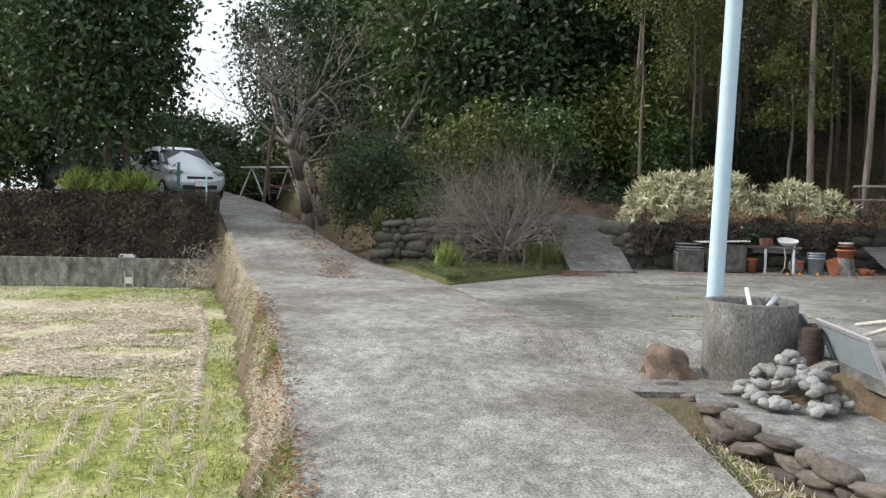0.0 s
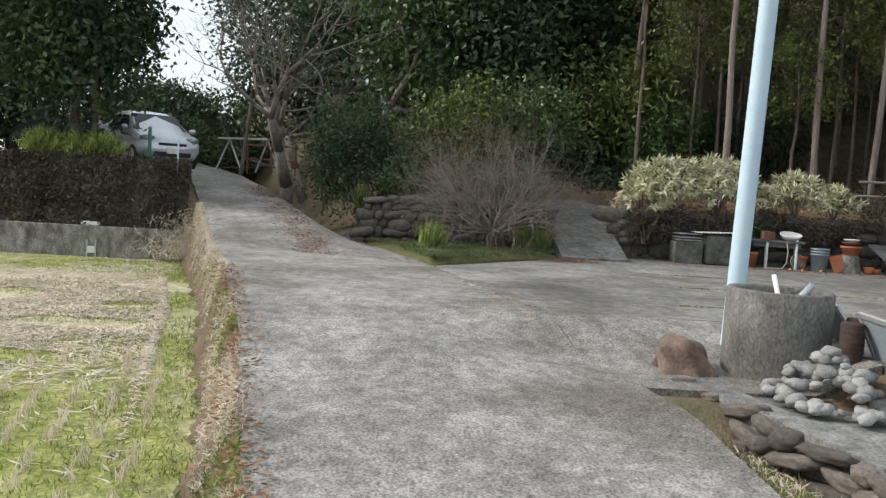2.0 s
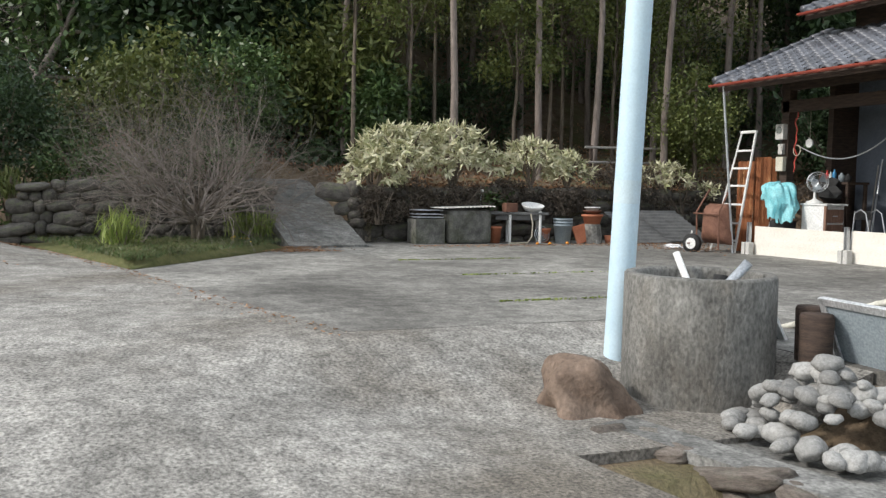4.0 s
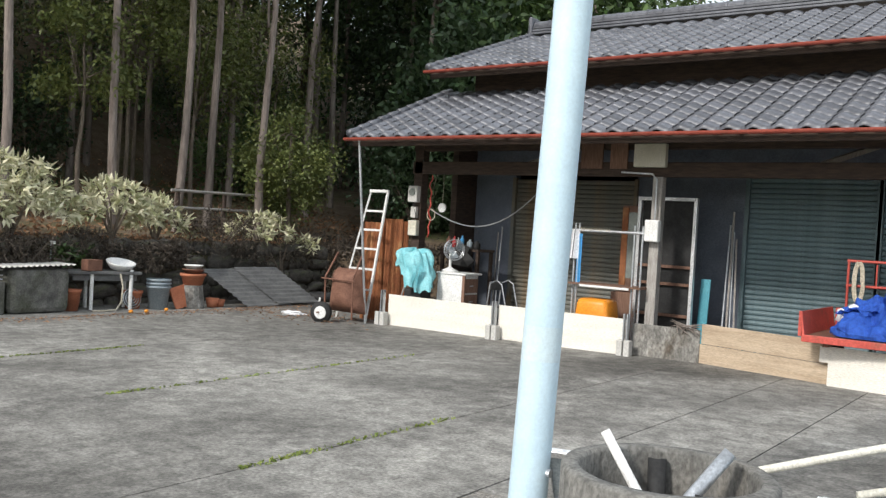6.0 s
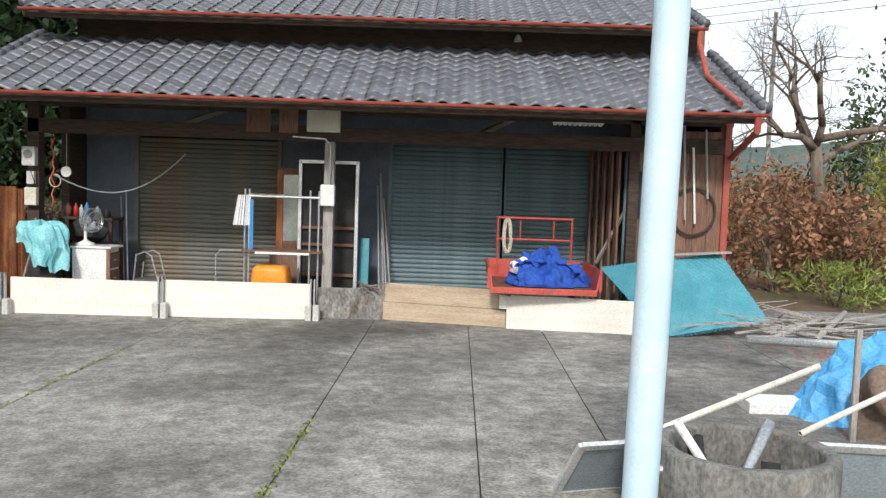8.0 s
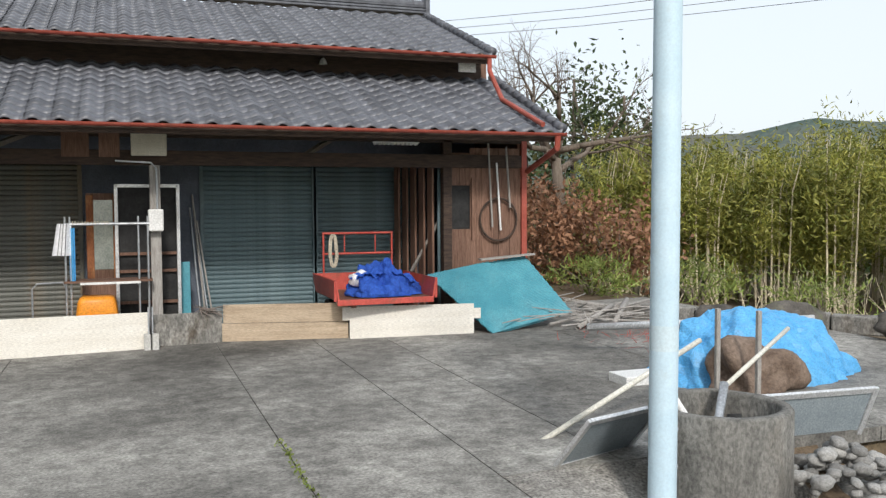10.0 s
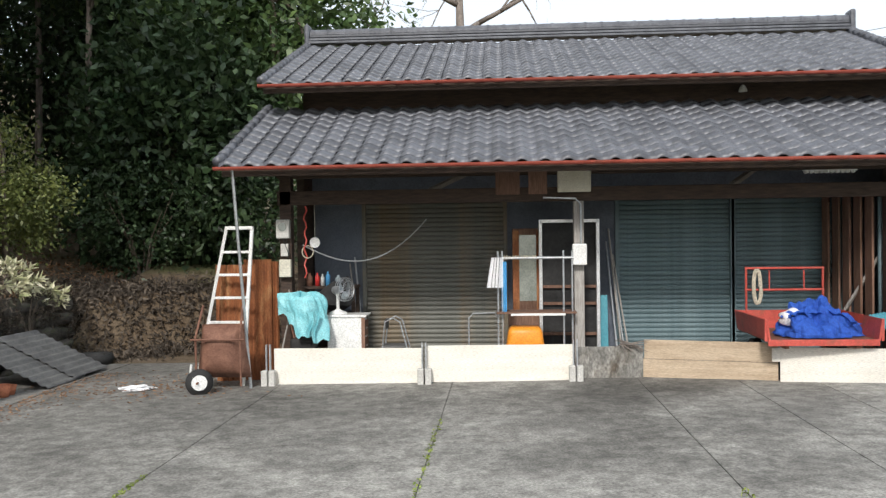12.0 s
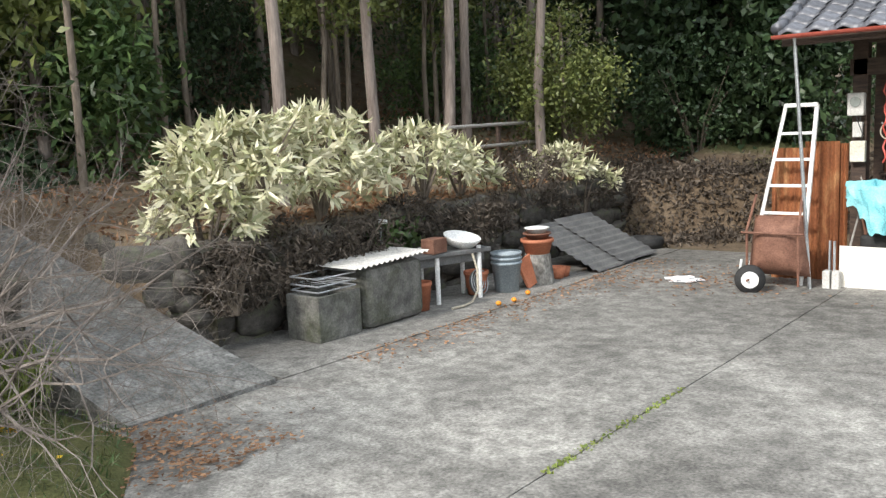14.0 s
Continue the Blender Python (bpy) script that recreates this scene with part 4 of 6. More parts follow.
for a in ((-4.75, -4.85, 1.05, .85, 1.1, 1.5, 1500), (-4.85, -3.7, 1.1, .8, 1.0, 1.5, 1300), (-4.65, -5.5, .95, .55, .6, 1.0, 600), (-4.75, -1.9, 1.2, .65, .8, 1.05, 800), (-4.9, -.9, 1.15, .55, .6, .85, 450), (-4.7, 1.5, 1.05, .5, .75, .8, 380), (-4.55, 2.7, .75, .35, .5, .6, 160)):
    pale_shrub(*a)
# withered creepers hanging on the wall
for x, y, z, ry, h in ((-4.3, -4.75, .3, .5, .85), (-4.5, .3, .8, .9, .9), (-4.5, 1.9, .5, 1.0, .8), (-4.6, 3.6, .5, 1.2, .9), (-4.4, -2.6, .75, .5, .5), (-4.25, -5.5, .35, .4, .7), (-4.25, -1.3, .55, .6, .6), (-4.25, -3.7, .6, .6, .55)):
    bush("withered_creeper", x, y, h, .28, ry, "withered brown creeper hanging on the wall", "lv_vine", 1600, .1, z=z, width=.25, group="withered creepers", cat="creeper")
bush("fern_clump", -4.4, -2.9, .45, .25, .4, "small green fern on the stone wall", "lv_mid", 500, .12, z=.6, cat="plant")
tree("yellow_green_tree", -5.5, 3.0, 3.0, .07, (1.8, 1.05, 1.1, 1.15), "round yellow-green bush tree by the bank", "lv_light", n=8000, size=.1, k=50, limbs=8)
bush("camellia_bush", -4.5, 6.6, 2.4, 1.3, 1.3, "dark evergreen bush on the bank beside the store house", "lv_dark", 3200, .13, z=1.1)
bush("camellia_bush", -2.6, 8.6, 2.4, 1.4, 1.2, "dark evergreen bush on the bank beside the store house", "lv_dark", 3200, .13, z=1.2)
bush("small_green_plant", -3.75, -4.15, .22, .14, .14, "small green weed at the foot of the sink block", "lv_grass", 70, .12, z=-.12, cat="plant")

def rand_bank2():
    f, q = rng.uniform(0, 1), rng.normal(0, .5)
    x, y = -4.6 + 8 * f + q * -.7, 2.9 + 8.4 * f + q * .7
    return (x, y, ground_z(x, y) + abs(rng.normal(0, .08)))
tagged(link("bank_litter", leaves_mesh("bank_litter", np.array([rand_bank2() for _ in range(16000)]), .13, .04, droop=.3), "lv_vine"), "withered plants and leaves covering the bank", "creeper", kind="stuff")
def rand_wood():
    x, y = -4.7 - 10 * rng.uniform(0, 1) ** 1.4, rng.uniform(-12, 8)
    return (x, y, ground_z(x, y) + .02)
tagged(link("wood_litter", leaves_mesh("wood_litter", np.array([rand_wood() for _ in range(9000)]), .12, .05), "lv_litter"), "brown leaf litter on the wood floor", "leaves", kind="stuff")
# overgrown bank over the paddy wall
bm = B()
def bank_f(u, v):
    y = -16.2 - u * 15
    x = -5.15 - .5 * v
    z = -.02 + 1.64 * v
    return Vector((x + .13 * noise.noise(Vector((y * 1.7, z * 2, 0))), y, z + .06 * noise.noise(Vector((y * 2, v * 3, 4)))))
sheet(bm, bank_f, 60, 10)
tagged(part("paddy_bank", bm, "bank", smooth=True), "overgrown bank of earth and withered creepers above the paddy", "bank", kind="structure")
def rand_bank():
    v = rng.uniform(0, 1.05)
    return (-5.09 - .5 * v + rng.normal(0, .05), -16.2 - rng.uniform(0, 12), -.02 + 1.64 * v)
tagged(link("withered_creeper", leaves_mesh("withered_creeper", np.array([rand_bank() for _ in range(20000)]), .13, .05, droop=.5), "lv_vine"), "withered brown creeper covering the bank", "creeper", kind="stuff")
def rand_spill():
    y = -15.5 - abs(rng.normal(0, .6))
    q = rng.uniform(0, 1)
    return (-4.6 - q * .9 + rng.normal(0, .15), y, -.6 + 1.1 * q + rng.normal(0, .05))
tagged(link("dry_grass", leaves_mesh("dry_grass", np.array([rand_spill() for _ in range(4500)]), .3, .014, droop=.6), "lv_straw"), "dry brown grass spilling down by the lane", "grass", kind="stuff")

# grass, straw and stubble in the paddy
def field_z(x, y):
    return FIELD_Z + .035 * noise.noise(Vector((x * 1.4, y * 1.4, 0)))
def rand_field(x0, x1, far):
    x = rng.uniform(x0, x1)
    y = lerp_table(x, ROAD_L) - .28 - far * rng.uniform(0, 1) ** 1.6
    return (x, y, field_z(x, y))
def patchy(f, lo, s=.45, seed=0):
    while True:
        p = f()
        if noise.noise(Vector((p[0] * s, p[1] * s, seed))) > lo:
            return p
tagged(link("field_grass", blades(26000, lambda: patchy(lambda: rand_field(-4.8, 13.5, 9), -.12, .5, 2), .07, .01), "lv_grass"), "patchy new green growth on the paddy", "grass", kind="stuff")
def in_straw():
    x = 2.6 + rng.normal(0, 2.7)
    y = -15.9 - .12 * (2.6 - x) + rng.normal(0, 1.5)
    y = min(y, lerp_table(x, ROAD_L) - .9)
    return (max(x, -4.6), y, field_z(x, y) + .015)
st = leaves_mesh("straw", np.array([patchy(in_straw, -.25, .9, 5) for _ in range(30000)]), .26, .026, normals=np.zeros((30000, 3)))
for_co = np.empty(len(st.vertices) * 3, np.float32)
st.vertices.foreach_get("co", for_co)
for_co = for_co.reshape(-1, 4, 3)
mid = for_co.mean(1, keepdims=True)
for_co[:, :, 2:] = mid[:, :, 2:] + (for_co[:, :, 2:] - mid[:, :, 2:]) * .2
st.vertices.foreach_set("co", for_co.ravel())
tagged(link("straw_litter", st, "lv_straw"), "pale chopped rice straw lying on the paddy", "straw", kind="stuff")
c = []
for row in range(13):
    x = 5.4
    while x < 14:
        x += .19
        y = lerp_table(x, ROAD_L) - .75 - row * .34 + .02 * math.sin(x * 3)
        if rng.random() < .8 - (.45 if x < 7.5 else 0):
            for b in range(13):
                c.append((x + rng.normal(0, .022), y + rng.normal(0, .022), field_z(x, y) + .06))
tagged(link("rice_stubble", leaves_mesh("rice_stubble", np.array(c), .15, .011, up=3.5), "lv_straw"), "rows of cut rice stubble", "stubble", kind="stuff")
# dry grass and fallen leaves down the edge of the lane
def rand_edge():
    x = rng.uniform(-4.8, 16)
    y = lerp_table(x, ROAD_L) - rng.uniform(-.05, .3)
    t = sstep((lerp_table(x, ROAD_L) - .05 - y) / .28)
    return (x, y, deck_z(x, lerp_table(x, ROAD_L)) * (1 - t) + (FIELD_Z + .05) * t)
tagged(link("verge_grass", leaves_mesh("verge_grass", np.array([patchy(rand_edge, -.2, .8, 3) for _ in range(9000)]), .15, .012, up=.5), "lv_straw"), "dry straw-coloured grass down the edge of the lane", "grass", kind="stuff")
tagged(link("verge_moss", leaves_mesh("verge_moss", np.array([patchy(rand_edge, -.1, .6, 9) for _ in range(7000)]), .07, .012, up=.9), "lv_grass"), "green grass down the edge of the lane", "grass", kind="stuff")


def litter(n, f, size=.06, mat_="lv_litter", label="brown fallen leaves"):
    me = leaves_mesh("fallen_leaves", np.array([f() for _ in range(n)]), size, size * .6)
    co = np.empty(len(me.vertices) * 3, np.float32)
    me.vertices.foreach_get("co", co)
    co = co.reshape(-1, 4, 3)
    mid = co.mean(1, keepdims=True)
    co[:, :, 2:] = mid[:, :, 2:] + .006 + (co[:, :, 2:] - mid[:, :, 2:]) * .3
    me.vertices.foreach_set("co", co.ravel())
    tagged(link("fallen_leaves", me, mat_), label, "leaves", kind="stuff")
def on_deck(x, y):
    return (x, y, deck_z(x, y) + .018)
litter(900, lambda: on_deck(rng.uniform(-3.0, -1.6) , -7.6 + rng.normal(0, .35)), label="brown fallen leaves at the foot of the ramp")
litter(900, lambda: on_deck(-2.95 + abs(rng.normal(0, .3)), rng.uniform(-5.3, 1.2)), label="brown fallen leaves along the yard clutter")
litter(500, lambda: on_deck(-1.6 + rng.normal(0, .7), -.2 + rng.normal(0, .55)), .07, label="brown fallen leaves and twigs by the barrow")
def lane_leaf():
    x = rng.uniform(3, 15)
    y = lerp_table(x, ROAD_L) + rng.normal(-.02, .1)
    return (x, y, deck_z(x, y) + .03)
litter(1200, lane_leaf, .07, label="brown fallen leaves along the lane's edge")
litter(800, lambda: (lambda x: on_deck(x, lerp_table(x, ROAD_R) - abs(rng.normal(0, .3))))(rng.uniform(-9, -3)), .07, label="brown fallen leaves beside the lane")

def lane_mid():
    x = -9 + 9.5 * rng.uniform(0, 1)
    f = .48 + rng.normal(0, .07)
    y = lerp_table(x, ROAD_R) * (1 - f) + lerp_table(x, ROAD_L) * f
    return (x, y, deck_z(x, y) + .02)
litter(2600, lambda: patchy(lane_mid, -.25, .9, 4), .06, label="brown leaf litter between the wheel tracks of the lane")
litter(380, lambda: (lambda x: on_deck(x, lerp_table(x, ROAD_R) - abs(rng.normal(0, .12))))(rng.uniform(-3, 6.5)), .045, label="crumbled leaves along the joint of lane and yard")

# beyond the yard: brown oak scrub, conifers, bamboo, hills
pt = thing("persimmon_tree", 13.4, 6.3, 0, "leafless old persimmon tree with crooked branches", "bare tree")
part("trunk", rod(rod(B(), (0, 0, -.3), (.1, 0, 1.6), .2, .15, 10), (.1, 0, 1.55), (-.05, 0, 3.0), .15, .11, 10), "bark", pt, smooth=True)
bm = B()
for a, u, q in ((.3, .5, 1.7), (2.2, .7, 1.7), (3.6, .35, 1.6), (4.6, .9, 1.5), (5.6, .55, 1.7), (1.2, 1.2, 1.5)):
    limb(bm, (-.05, 0, 2.6 + .1 * a), (math.cos(a), math.sin(a), u), .085, q, 3, .5, 3, .08, 6)
tagged(part("crown", bm, "bark", pt, smooth=True), kind="stuff")
pt = thing("bare_tree", 2.0, 15.0, .5, "tall leafless tree behind the roof", "bare tree")
part("trunk", rod(rod(B(), (0, 0, -.3), (.1, 0, 5), .24, .18, 10), (.1, 0, 4.95), (0, 0, 9.5), .18, .1, 10), "twig", pt, smooth=True)
bm = B()
for a, u, q in ((.2, .8, 2.2), (1.9, .9, 2.0), (3.3, .7, 2.3), (4.6, 1.0, 2.0), (5.6, 1.6, 2.2)):
    limb(bm, (0, 0, 7.6 + .3 * a), (math.cos(a), math.sin(a), u), .1, q, 3, .35, 3, .12, 6)
tagged(part("crown", bm, "twig", pt, smooth=True), kind="stuff")
for x, y, h, r in ((12.4, 5.6, 2.3, 1.2), (14.2, 4.9, 2.2, 1.3), (13.3, 7.4, 2.5, 1.3), (11.8, 8.2, 2.6, 1.2)):
    bush("oak_scrub", x, y, h, r, r, "scrub with withered brown leaves", "lv_brown", 1900, .15, group="brown scrub", k=40)
for x, y, h, r in ((15.0, 3.2, 1.0, 1.0), (17.5, 2.2, 1.2, 1.2), (12.8, 3.6, .8, .9), (19.5, 1.0, 1.3, 1.2)):
    bush("green_weeds", x, y, h, r, r, "green weeds beyond the yard", "lv_grass", 900, .2, width=.15, droop=-.4, group="weeds")
for x, y, h in ((22.6, 22.6, 9.3), (24.6, 21.6, 8.4)):
    tree("conifer_tree", x, y, h, .2, (h * .52, 1.7, 1.7, h * .48), "pointed dark conifer beyond the yard", "lv_cedar", n=3800, size=.3, group="far conifers", k=60)


def bamboo(x, y, h, label="tall clump of yellow-green bamboo beyond the yard"):
    z = gz(x, y)
    t = thing("bamboo_clump", x, y, z, label, "bamboo", "bamboo grove")
    bm = B()
    for i in range(7):
        a, r0 = rng.uniform(0, 6.28), rng.uniform(.1, .7)
        bx, by = math.cos(a) * r0, math.sin(a) * r0
        rod(bm, (bx, by, 0), (bx * 1.25, by * 1.25, h * .75), .035, .022, 5)
        rod(bm, (bx * 1.25, by * 1.25, h * .75), (bx * 1.6 + .2, by * 1.6, h), .022, .006, 4)
    tagged(part("culm", bm, "straw", t), kind="stuff")
    c, nn = clumps(4200, 0, 0, h * .62, 1.2, 1.2, h * .4, k=34, spread=.24, shell=.3)
    link("leaves", leaves_mesh("leaves", c, .26, .05, droop=.5), "lv_bamboo", t)
for i in range(34):
    f = i / 33
    bx = 19.5 + 9 * f + rng.uniform(-1, 1) + (i % 3) * 1.6
    by = 14.5 - 13 * f + rng.uniform(-1, 1) + (i % 3) * 1.6
    bamboo(bx, by, rng.uniform(4.2, 5.7))
for i in range(26):
    f = i / 25
    x, y = 17.5 + 8 * f, 9.5 - 11 * f
    bare_tree("dry_stalks", x + rng.uniform(-.8, .8), y + rng.uniform(-.8, .8), .018, 1.0, 1, "dry grey stalks before the bamboo", (0, 0, 1), bark="straw", split=2, up=.3, bend=.2, cat="weeds", stems=4)
for k, (dist, hh, a0, a1) in enumerate(((420, 46, -10, 130), (650, 84, -40, 140))):
    bm = B()
    def hill_f(u, v):
        a = radians(a0 + (a1 - a0) * u)
        d = dist + 120 * (1 - v)
        top = hh * (.75 + .35 * noise.noise(Vector((u * 5, k, 0))) + .08 * noise.noise(Vector((u * 40, k, 0))) + .02 * noise.noise(Vector((u * 220, k, 0))))
        return Vector((math.sin(a) * d, math.cos(a) * d, -8 + top * (1 - v) ** .8 if v < 1 else -10))
    sheet(bm, hill_f, 260, 10)
    tagged(part("hill", bm, "hill", smooth=True), "far wooded hill", "hill", kind="structure")
for i in range(12):
    a = radians(14 + i * 6)
    d = 48 + 10 * math.sin(i * 2.1)
    bush("far_thicket", 3 + math.sin(a) * d, -11 + math.cos(a) * d, 5.0, 4.5, 4.5, "far green thicket below the hills", "lv_mid" if i % 2 else "lv_olive", 2200, .5, z=-2.5, group="far thickets", k=50)


# ---------------------------------------------------------------- well ring, pole, stones by the lane
pl = thing("utility_pole", 7.066, -7.383, -.25, "pale blue painted steel pole beside the concrete well ring", "pole")
part("shaft", lathe(B(), [(.091, 0), (.0905, 2), (.088, 8)], 28), "pole", pl, smooth=True)
part("tape_band", lathe(B(), [(.0913, 1.3), (.0913, 1.46)], 28), "pole_tape", pl, "faded tape band", smooth=True)
for z in (.33, .55, .79):
    for a in (3.9, 5.2):
        part("bolt", rod(B(), (.08 * math.cos(a), .08 * math.sin(a), z), (.106 * math.cos(a), .106 * math.sin(a), z), .02, n=10), "zinc", pl)

pl.matrix_basis = Matrix.Translation((7.066, -7.383, -.25)) @ Vector((.022, .025, 1)).to_track_quat("Z", "Y").to_matrix().to_4x4()

ring = thing("well_ring", 7.67, -7.163, -.25, "weathered grey concrete well ring holding old pipes", "well ring")
bm = B()
lathe(bm, [(.39, .05), (.39, .85), (.4, .872), (.46, .872), (.474, .855), (.476, .45), (.48, 0)], 48)
for v in bm.verts:
    v.co *= 1 + .008 * noise.noise(v.co * 5)
part("ring_wall", bm, "ring_cement", ring, smooth=True)
part("ring_soil", lathe(B(), [(.0, .3), (.39, .3)], 24), "soil", ring)


def pipe_in(name, a, b, r, m, label, cat="pipe"):
    t = thing(name, *a, label, cat)
    d = Vector(b) - Vector(a)
    bm = B()
    q = d.to_track_quat("Z", "Y").to_matrix().to_4x4()
    L = d.length
    lathe(bm, [(r * .8, 0), (r * .8, L), (r, L), (r, 0), (r * .8, 0)], 14, q)
    part("tube", bm, m, t, smooth=True)
    return t


pipe_in("white_pipe", (7.74, -7.08, 0.12), (7.32, -7.09, 0.72), .024, "whitepaint", "thin white plastic pipe leaning out of the ring")
pipe_in("white_pipe", (7.61, -7.31, 0.08), (7.55, -7.33, 0.52), .055, "beige", "wide cream plastic pipe standing in the ring")
pipe_in("grey_pipe", (7.49, -7.28, 0.08), (7.87, -6.95, 0.7), .032, "zinc", "grey pipe leaning in the ring")
pipe_in("black_pipe", (7.79, -7.23, 0.08), (7.83, -7.11, 0.52), .05, "black", "black ribbed drain pipe in the ring")
pipe_in("black_pipe", (7.54, -6.93, 0.08), (7.49, -6.85, 0.58), .045, "black", "black drain pipe in the ring")

rk = thing("brown_rock", 7.76, -8.04, -.32, "large brown rock beside the pole and ring", "rock")
bm = B()
blob(bm, 0, 0, .12, .29, .25, .31, 4, .6, 4, .5, 1.5)
part("rock_body", bm, "brownrock", rk, smooth=True)

cob = []
for i in range(5):
    bm = B()
    blob(bm, 0, 0, 0, 1, .78, .58, 3, .22, i + 11)
    me = bpy.data.meshes.new("cobble")
    bm.to_mesh(me), bm.free()
    me.materials.append(M["pebble"]), me.shade_smooth()
    cob.append(me)
for i in range(105):
    a, q = rng.uniform(0, 6.28), rng.uniform(0, 1) ** .6
    s = rng.uniform(.042, .088) * (1.2 if i % 5 == 0 else 1)
    x, y = 8.8 + math.cos(a) * q * .66, -7.15 + math.sin(a) * q * .46
    h = .4 * (1 - q) ** .8 * (rng.uniform(.5, 1) if q < .7 else 0)
    o = tagged(new("cobble", cob[i % 5]), "smooth grey river cobble in a heap beside the ring", "stone", "cobble heap")
    o.matrix_basis = Matrix.LocRotScale((x, y, -.16 + s * .5 + h), Euler((rng.uniform(-.4, .4), rng.uniform(-.4, .4), rng.uniform(0, 6))), (s, s, s))

# platform behind the low stone edge
bm = B()
def plat(u, v):
    x = 7.6 + u * 5.62
    y0 = -8.1 + .235 * max(0, x - 8.2) - .53 * (1 - sstep((x - 7.3) / .9))
    return Vector((x, y0 + v * (max(-6.58, y0 + .05) - y0), -.2))
sheet(bm, plat, 10, 6, .3)
tagged(part("stone_bed", bm, "ramp"), "rough cement bed round the well ring", "pavement", kind="structure")
stone_wall("edging_wall", (12.5, -7.2), (8.1, -8.2), -.56, -.18, "low edging of rounded brown stones set in mortar", .3, .26, ROUND_STONES, "ramp", .66, .6)
lg = thing("log_stump", 8.06, -6.62, -.2, "dark rotting log standing beside the ring", "log", "log stumps")
part("log_body", lathe(B(), [(0, 0), (.085, 0), (.08, .3), (.085, .62), (.075, .64), (0, .64)], 18), "darkwood", lg, smooth=True)
lg = thing("log_stump", 8.24, -6.74, -.2, "dark rotting log standing beside the ring", "log", "log stumps")
part("log_body", lathe(B(), [(0, 0), (.1, 0), (.095, .3), (.1, .6), (.09, .62), (0, .62)], 18), "darkwood", lg, smooth=True)
def verge_pt():
    x = rng.uniform(8.3, 13)
    return (x, -8.3 + rng.normal(0, .16) + .14 * (x - 8), -.46)
tagged(link("verge_weeds", leaves_mesh("verge_weeds", np.array([verge_pt() for _ in range(1100)]), .13, .012, up=.8), "lv_straw"), "dry weeds below the stone edging", "grass", kind="stuff")
tagged(link("verge_weeds", leaves_mesh("verge_weeds", np.array([verge_pt() for _ in range(1400)]), .07, .012, up=.8), "lv_grass"), "green weeds below the stone edging", "grass", kind="stuff")


def sash(x, y, z, w, h, rz, tilt, label):
    t = thing("window_sash", x, y, z, label, "window sash", "old sashes")
    t.matrix_basis = pose(x, y, z, tilt, 0, rz)
    for n, b in (("stile", (-w / 2, h / 2, .05, h)), ("stile", (w / 2, h / 2, .05, h)), ("top_rail", (0, h - .02, w, .05)), ("bottom_rail", (0, .03, w, .06))):
        part(n, box(B(), b[0], 0, b[1], b[2], .03, b[3], bevel=.004), "alu", t)
    part("panel", box(B(), 0, .002, h / 2, w - .05, .008, h - .06), "grayplastic", t)
    return t


sash(7.12, -6.38, .07, .78, .56, 18, 40, "old aluminium window sash leaning on the well ring")
sash(8.85, -6.5, .0, 1.25, .56, -4, 24, "old aluminium window sash beside the cobbles")
pipe_in("long_pipe", (6.87, -5.88, 0.05), (8.74, -5.48, 0.74), .024, "beige", "long cream plastic pipe resting on the rock")
pipe_in("long_pipe", (8.29, -6.33, 0.47), (9.59, -5.63, 0.82), .02, "beige", "thin cream pipe lying across the sash")
bx = thing("foam_box", 8.86, -4.29, .12, "white foam box lid on the yard", "box")
part("lid", box(B(), 0, 0, .05, .5, .35, .1, bevel=.01), "whitepaint", bx)

# rock under the blue tarp
rk = thing("covered_rock", 9.72, -5.0, 0, "large tan boulder half covered by a blue tarp", "rock")
part("boulder", blob(B(), 0, 0, .22, .46, .36, .36, 4, .7, 8, .3, 1.5), "brownrock", rk, smooth=True)
tp = thing("blue_tarp", 10.2, -4.4, .03, "crumpled blue tarpaulin over boulders", "tarp")
bm = B()
def tarp_f(u, v):
    a, r = u * 2 * math.pi, v
    d = Vector((math.cos(a) * 1.3 * r, math.sin(a) * .8 * r, 0))
    z = .8 * (1 - r ** 2.6)
    k = noise.noise(Vector((d.x * 4, d.y * 4, 1))) * .11 + noise.noise(Vector((d.x * 10, d.y * 10, 2))) * .05
    return Vector((d.x * (1 + k), d.y * (1 + k), max(.02, z + k * .9)))
sheet(bm, tarp_f, 80, 24)
part("tarp_sheet", bm, "bluetarp", tp)
for x, y in ((9.13, -5.22), (9.37, -5.5)):
    s = thing("wooden_stake", x, y, 0, "grey weathered wooden stake", "stake", "stakes")
    part("stake_body", box(B(), 0, 0, .49, .045, .04, .98, bevel=.006), "greywood", s)
s = thing("grey_pipe", 10.2, -3.2, .35, "long grey plastic pipe behind the tarp", "pipe")
part("tube", rod(B(), (-1.0, .6, .1), (1.3, -.7, .25), .045), "alu", s, smooth=True)
kerb = tagged(new("kerb"), "low pale concrete kerb at the far edge of the yard", "kerb", kind="structure")
for i in range(7):
    x, y = 11.2 + i * .62, .3 - i * .72
    part("kerb_stone", box(B(), x, y, yard_z(x, y) + .06 + .02 * (i % 2), .3, .93, .26, Matrix.Rotation(radians(40.5 + (i % 3)), 4, "Z"), bevel=.02), "cement", kerb)
for x, y, r in ((12.6, -2.3, .3), (13.4, -3.4, .26), (11.9, -1.5, .24)):
    s = thing("garden_stone", x, y, yard_z(x, y), "grey boulder at the edge of the yard", "stone", "edge boulders")
    part("stone_body", blob(B(), 0, 0, r * .6, r * 1.5, r, r * .8, 3, .4, x), "stone", s, smooth=True)
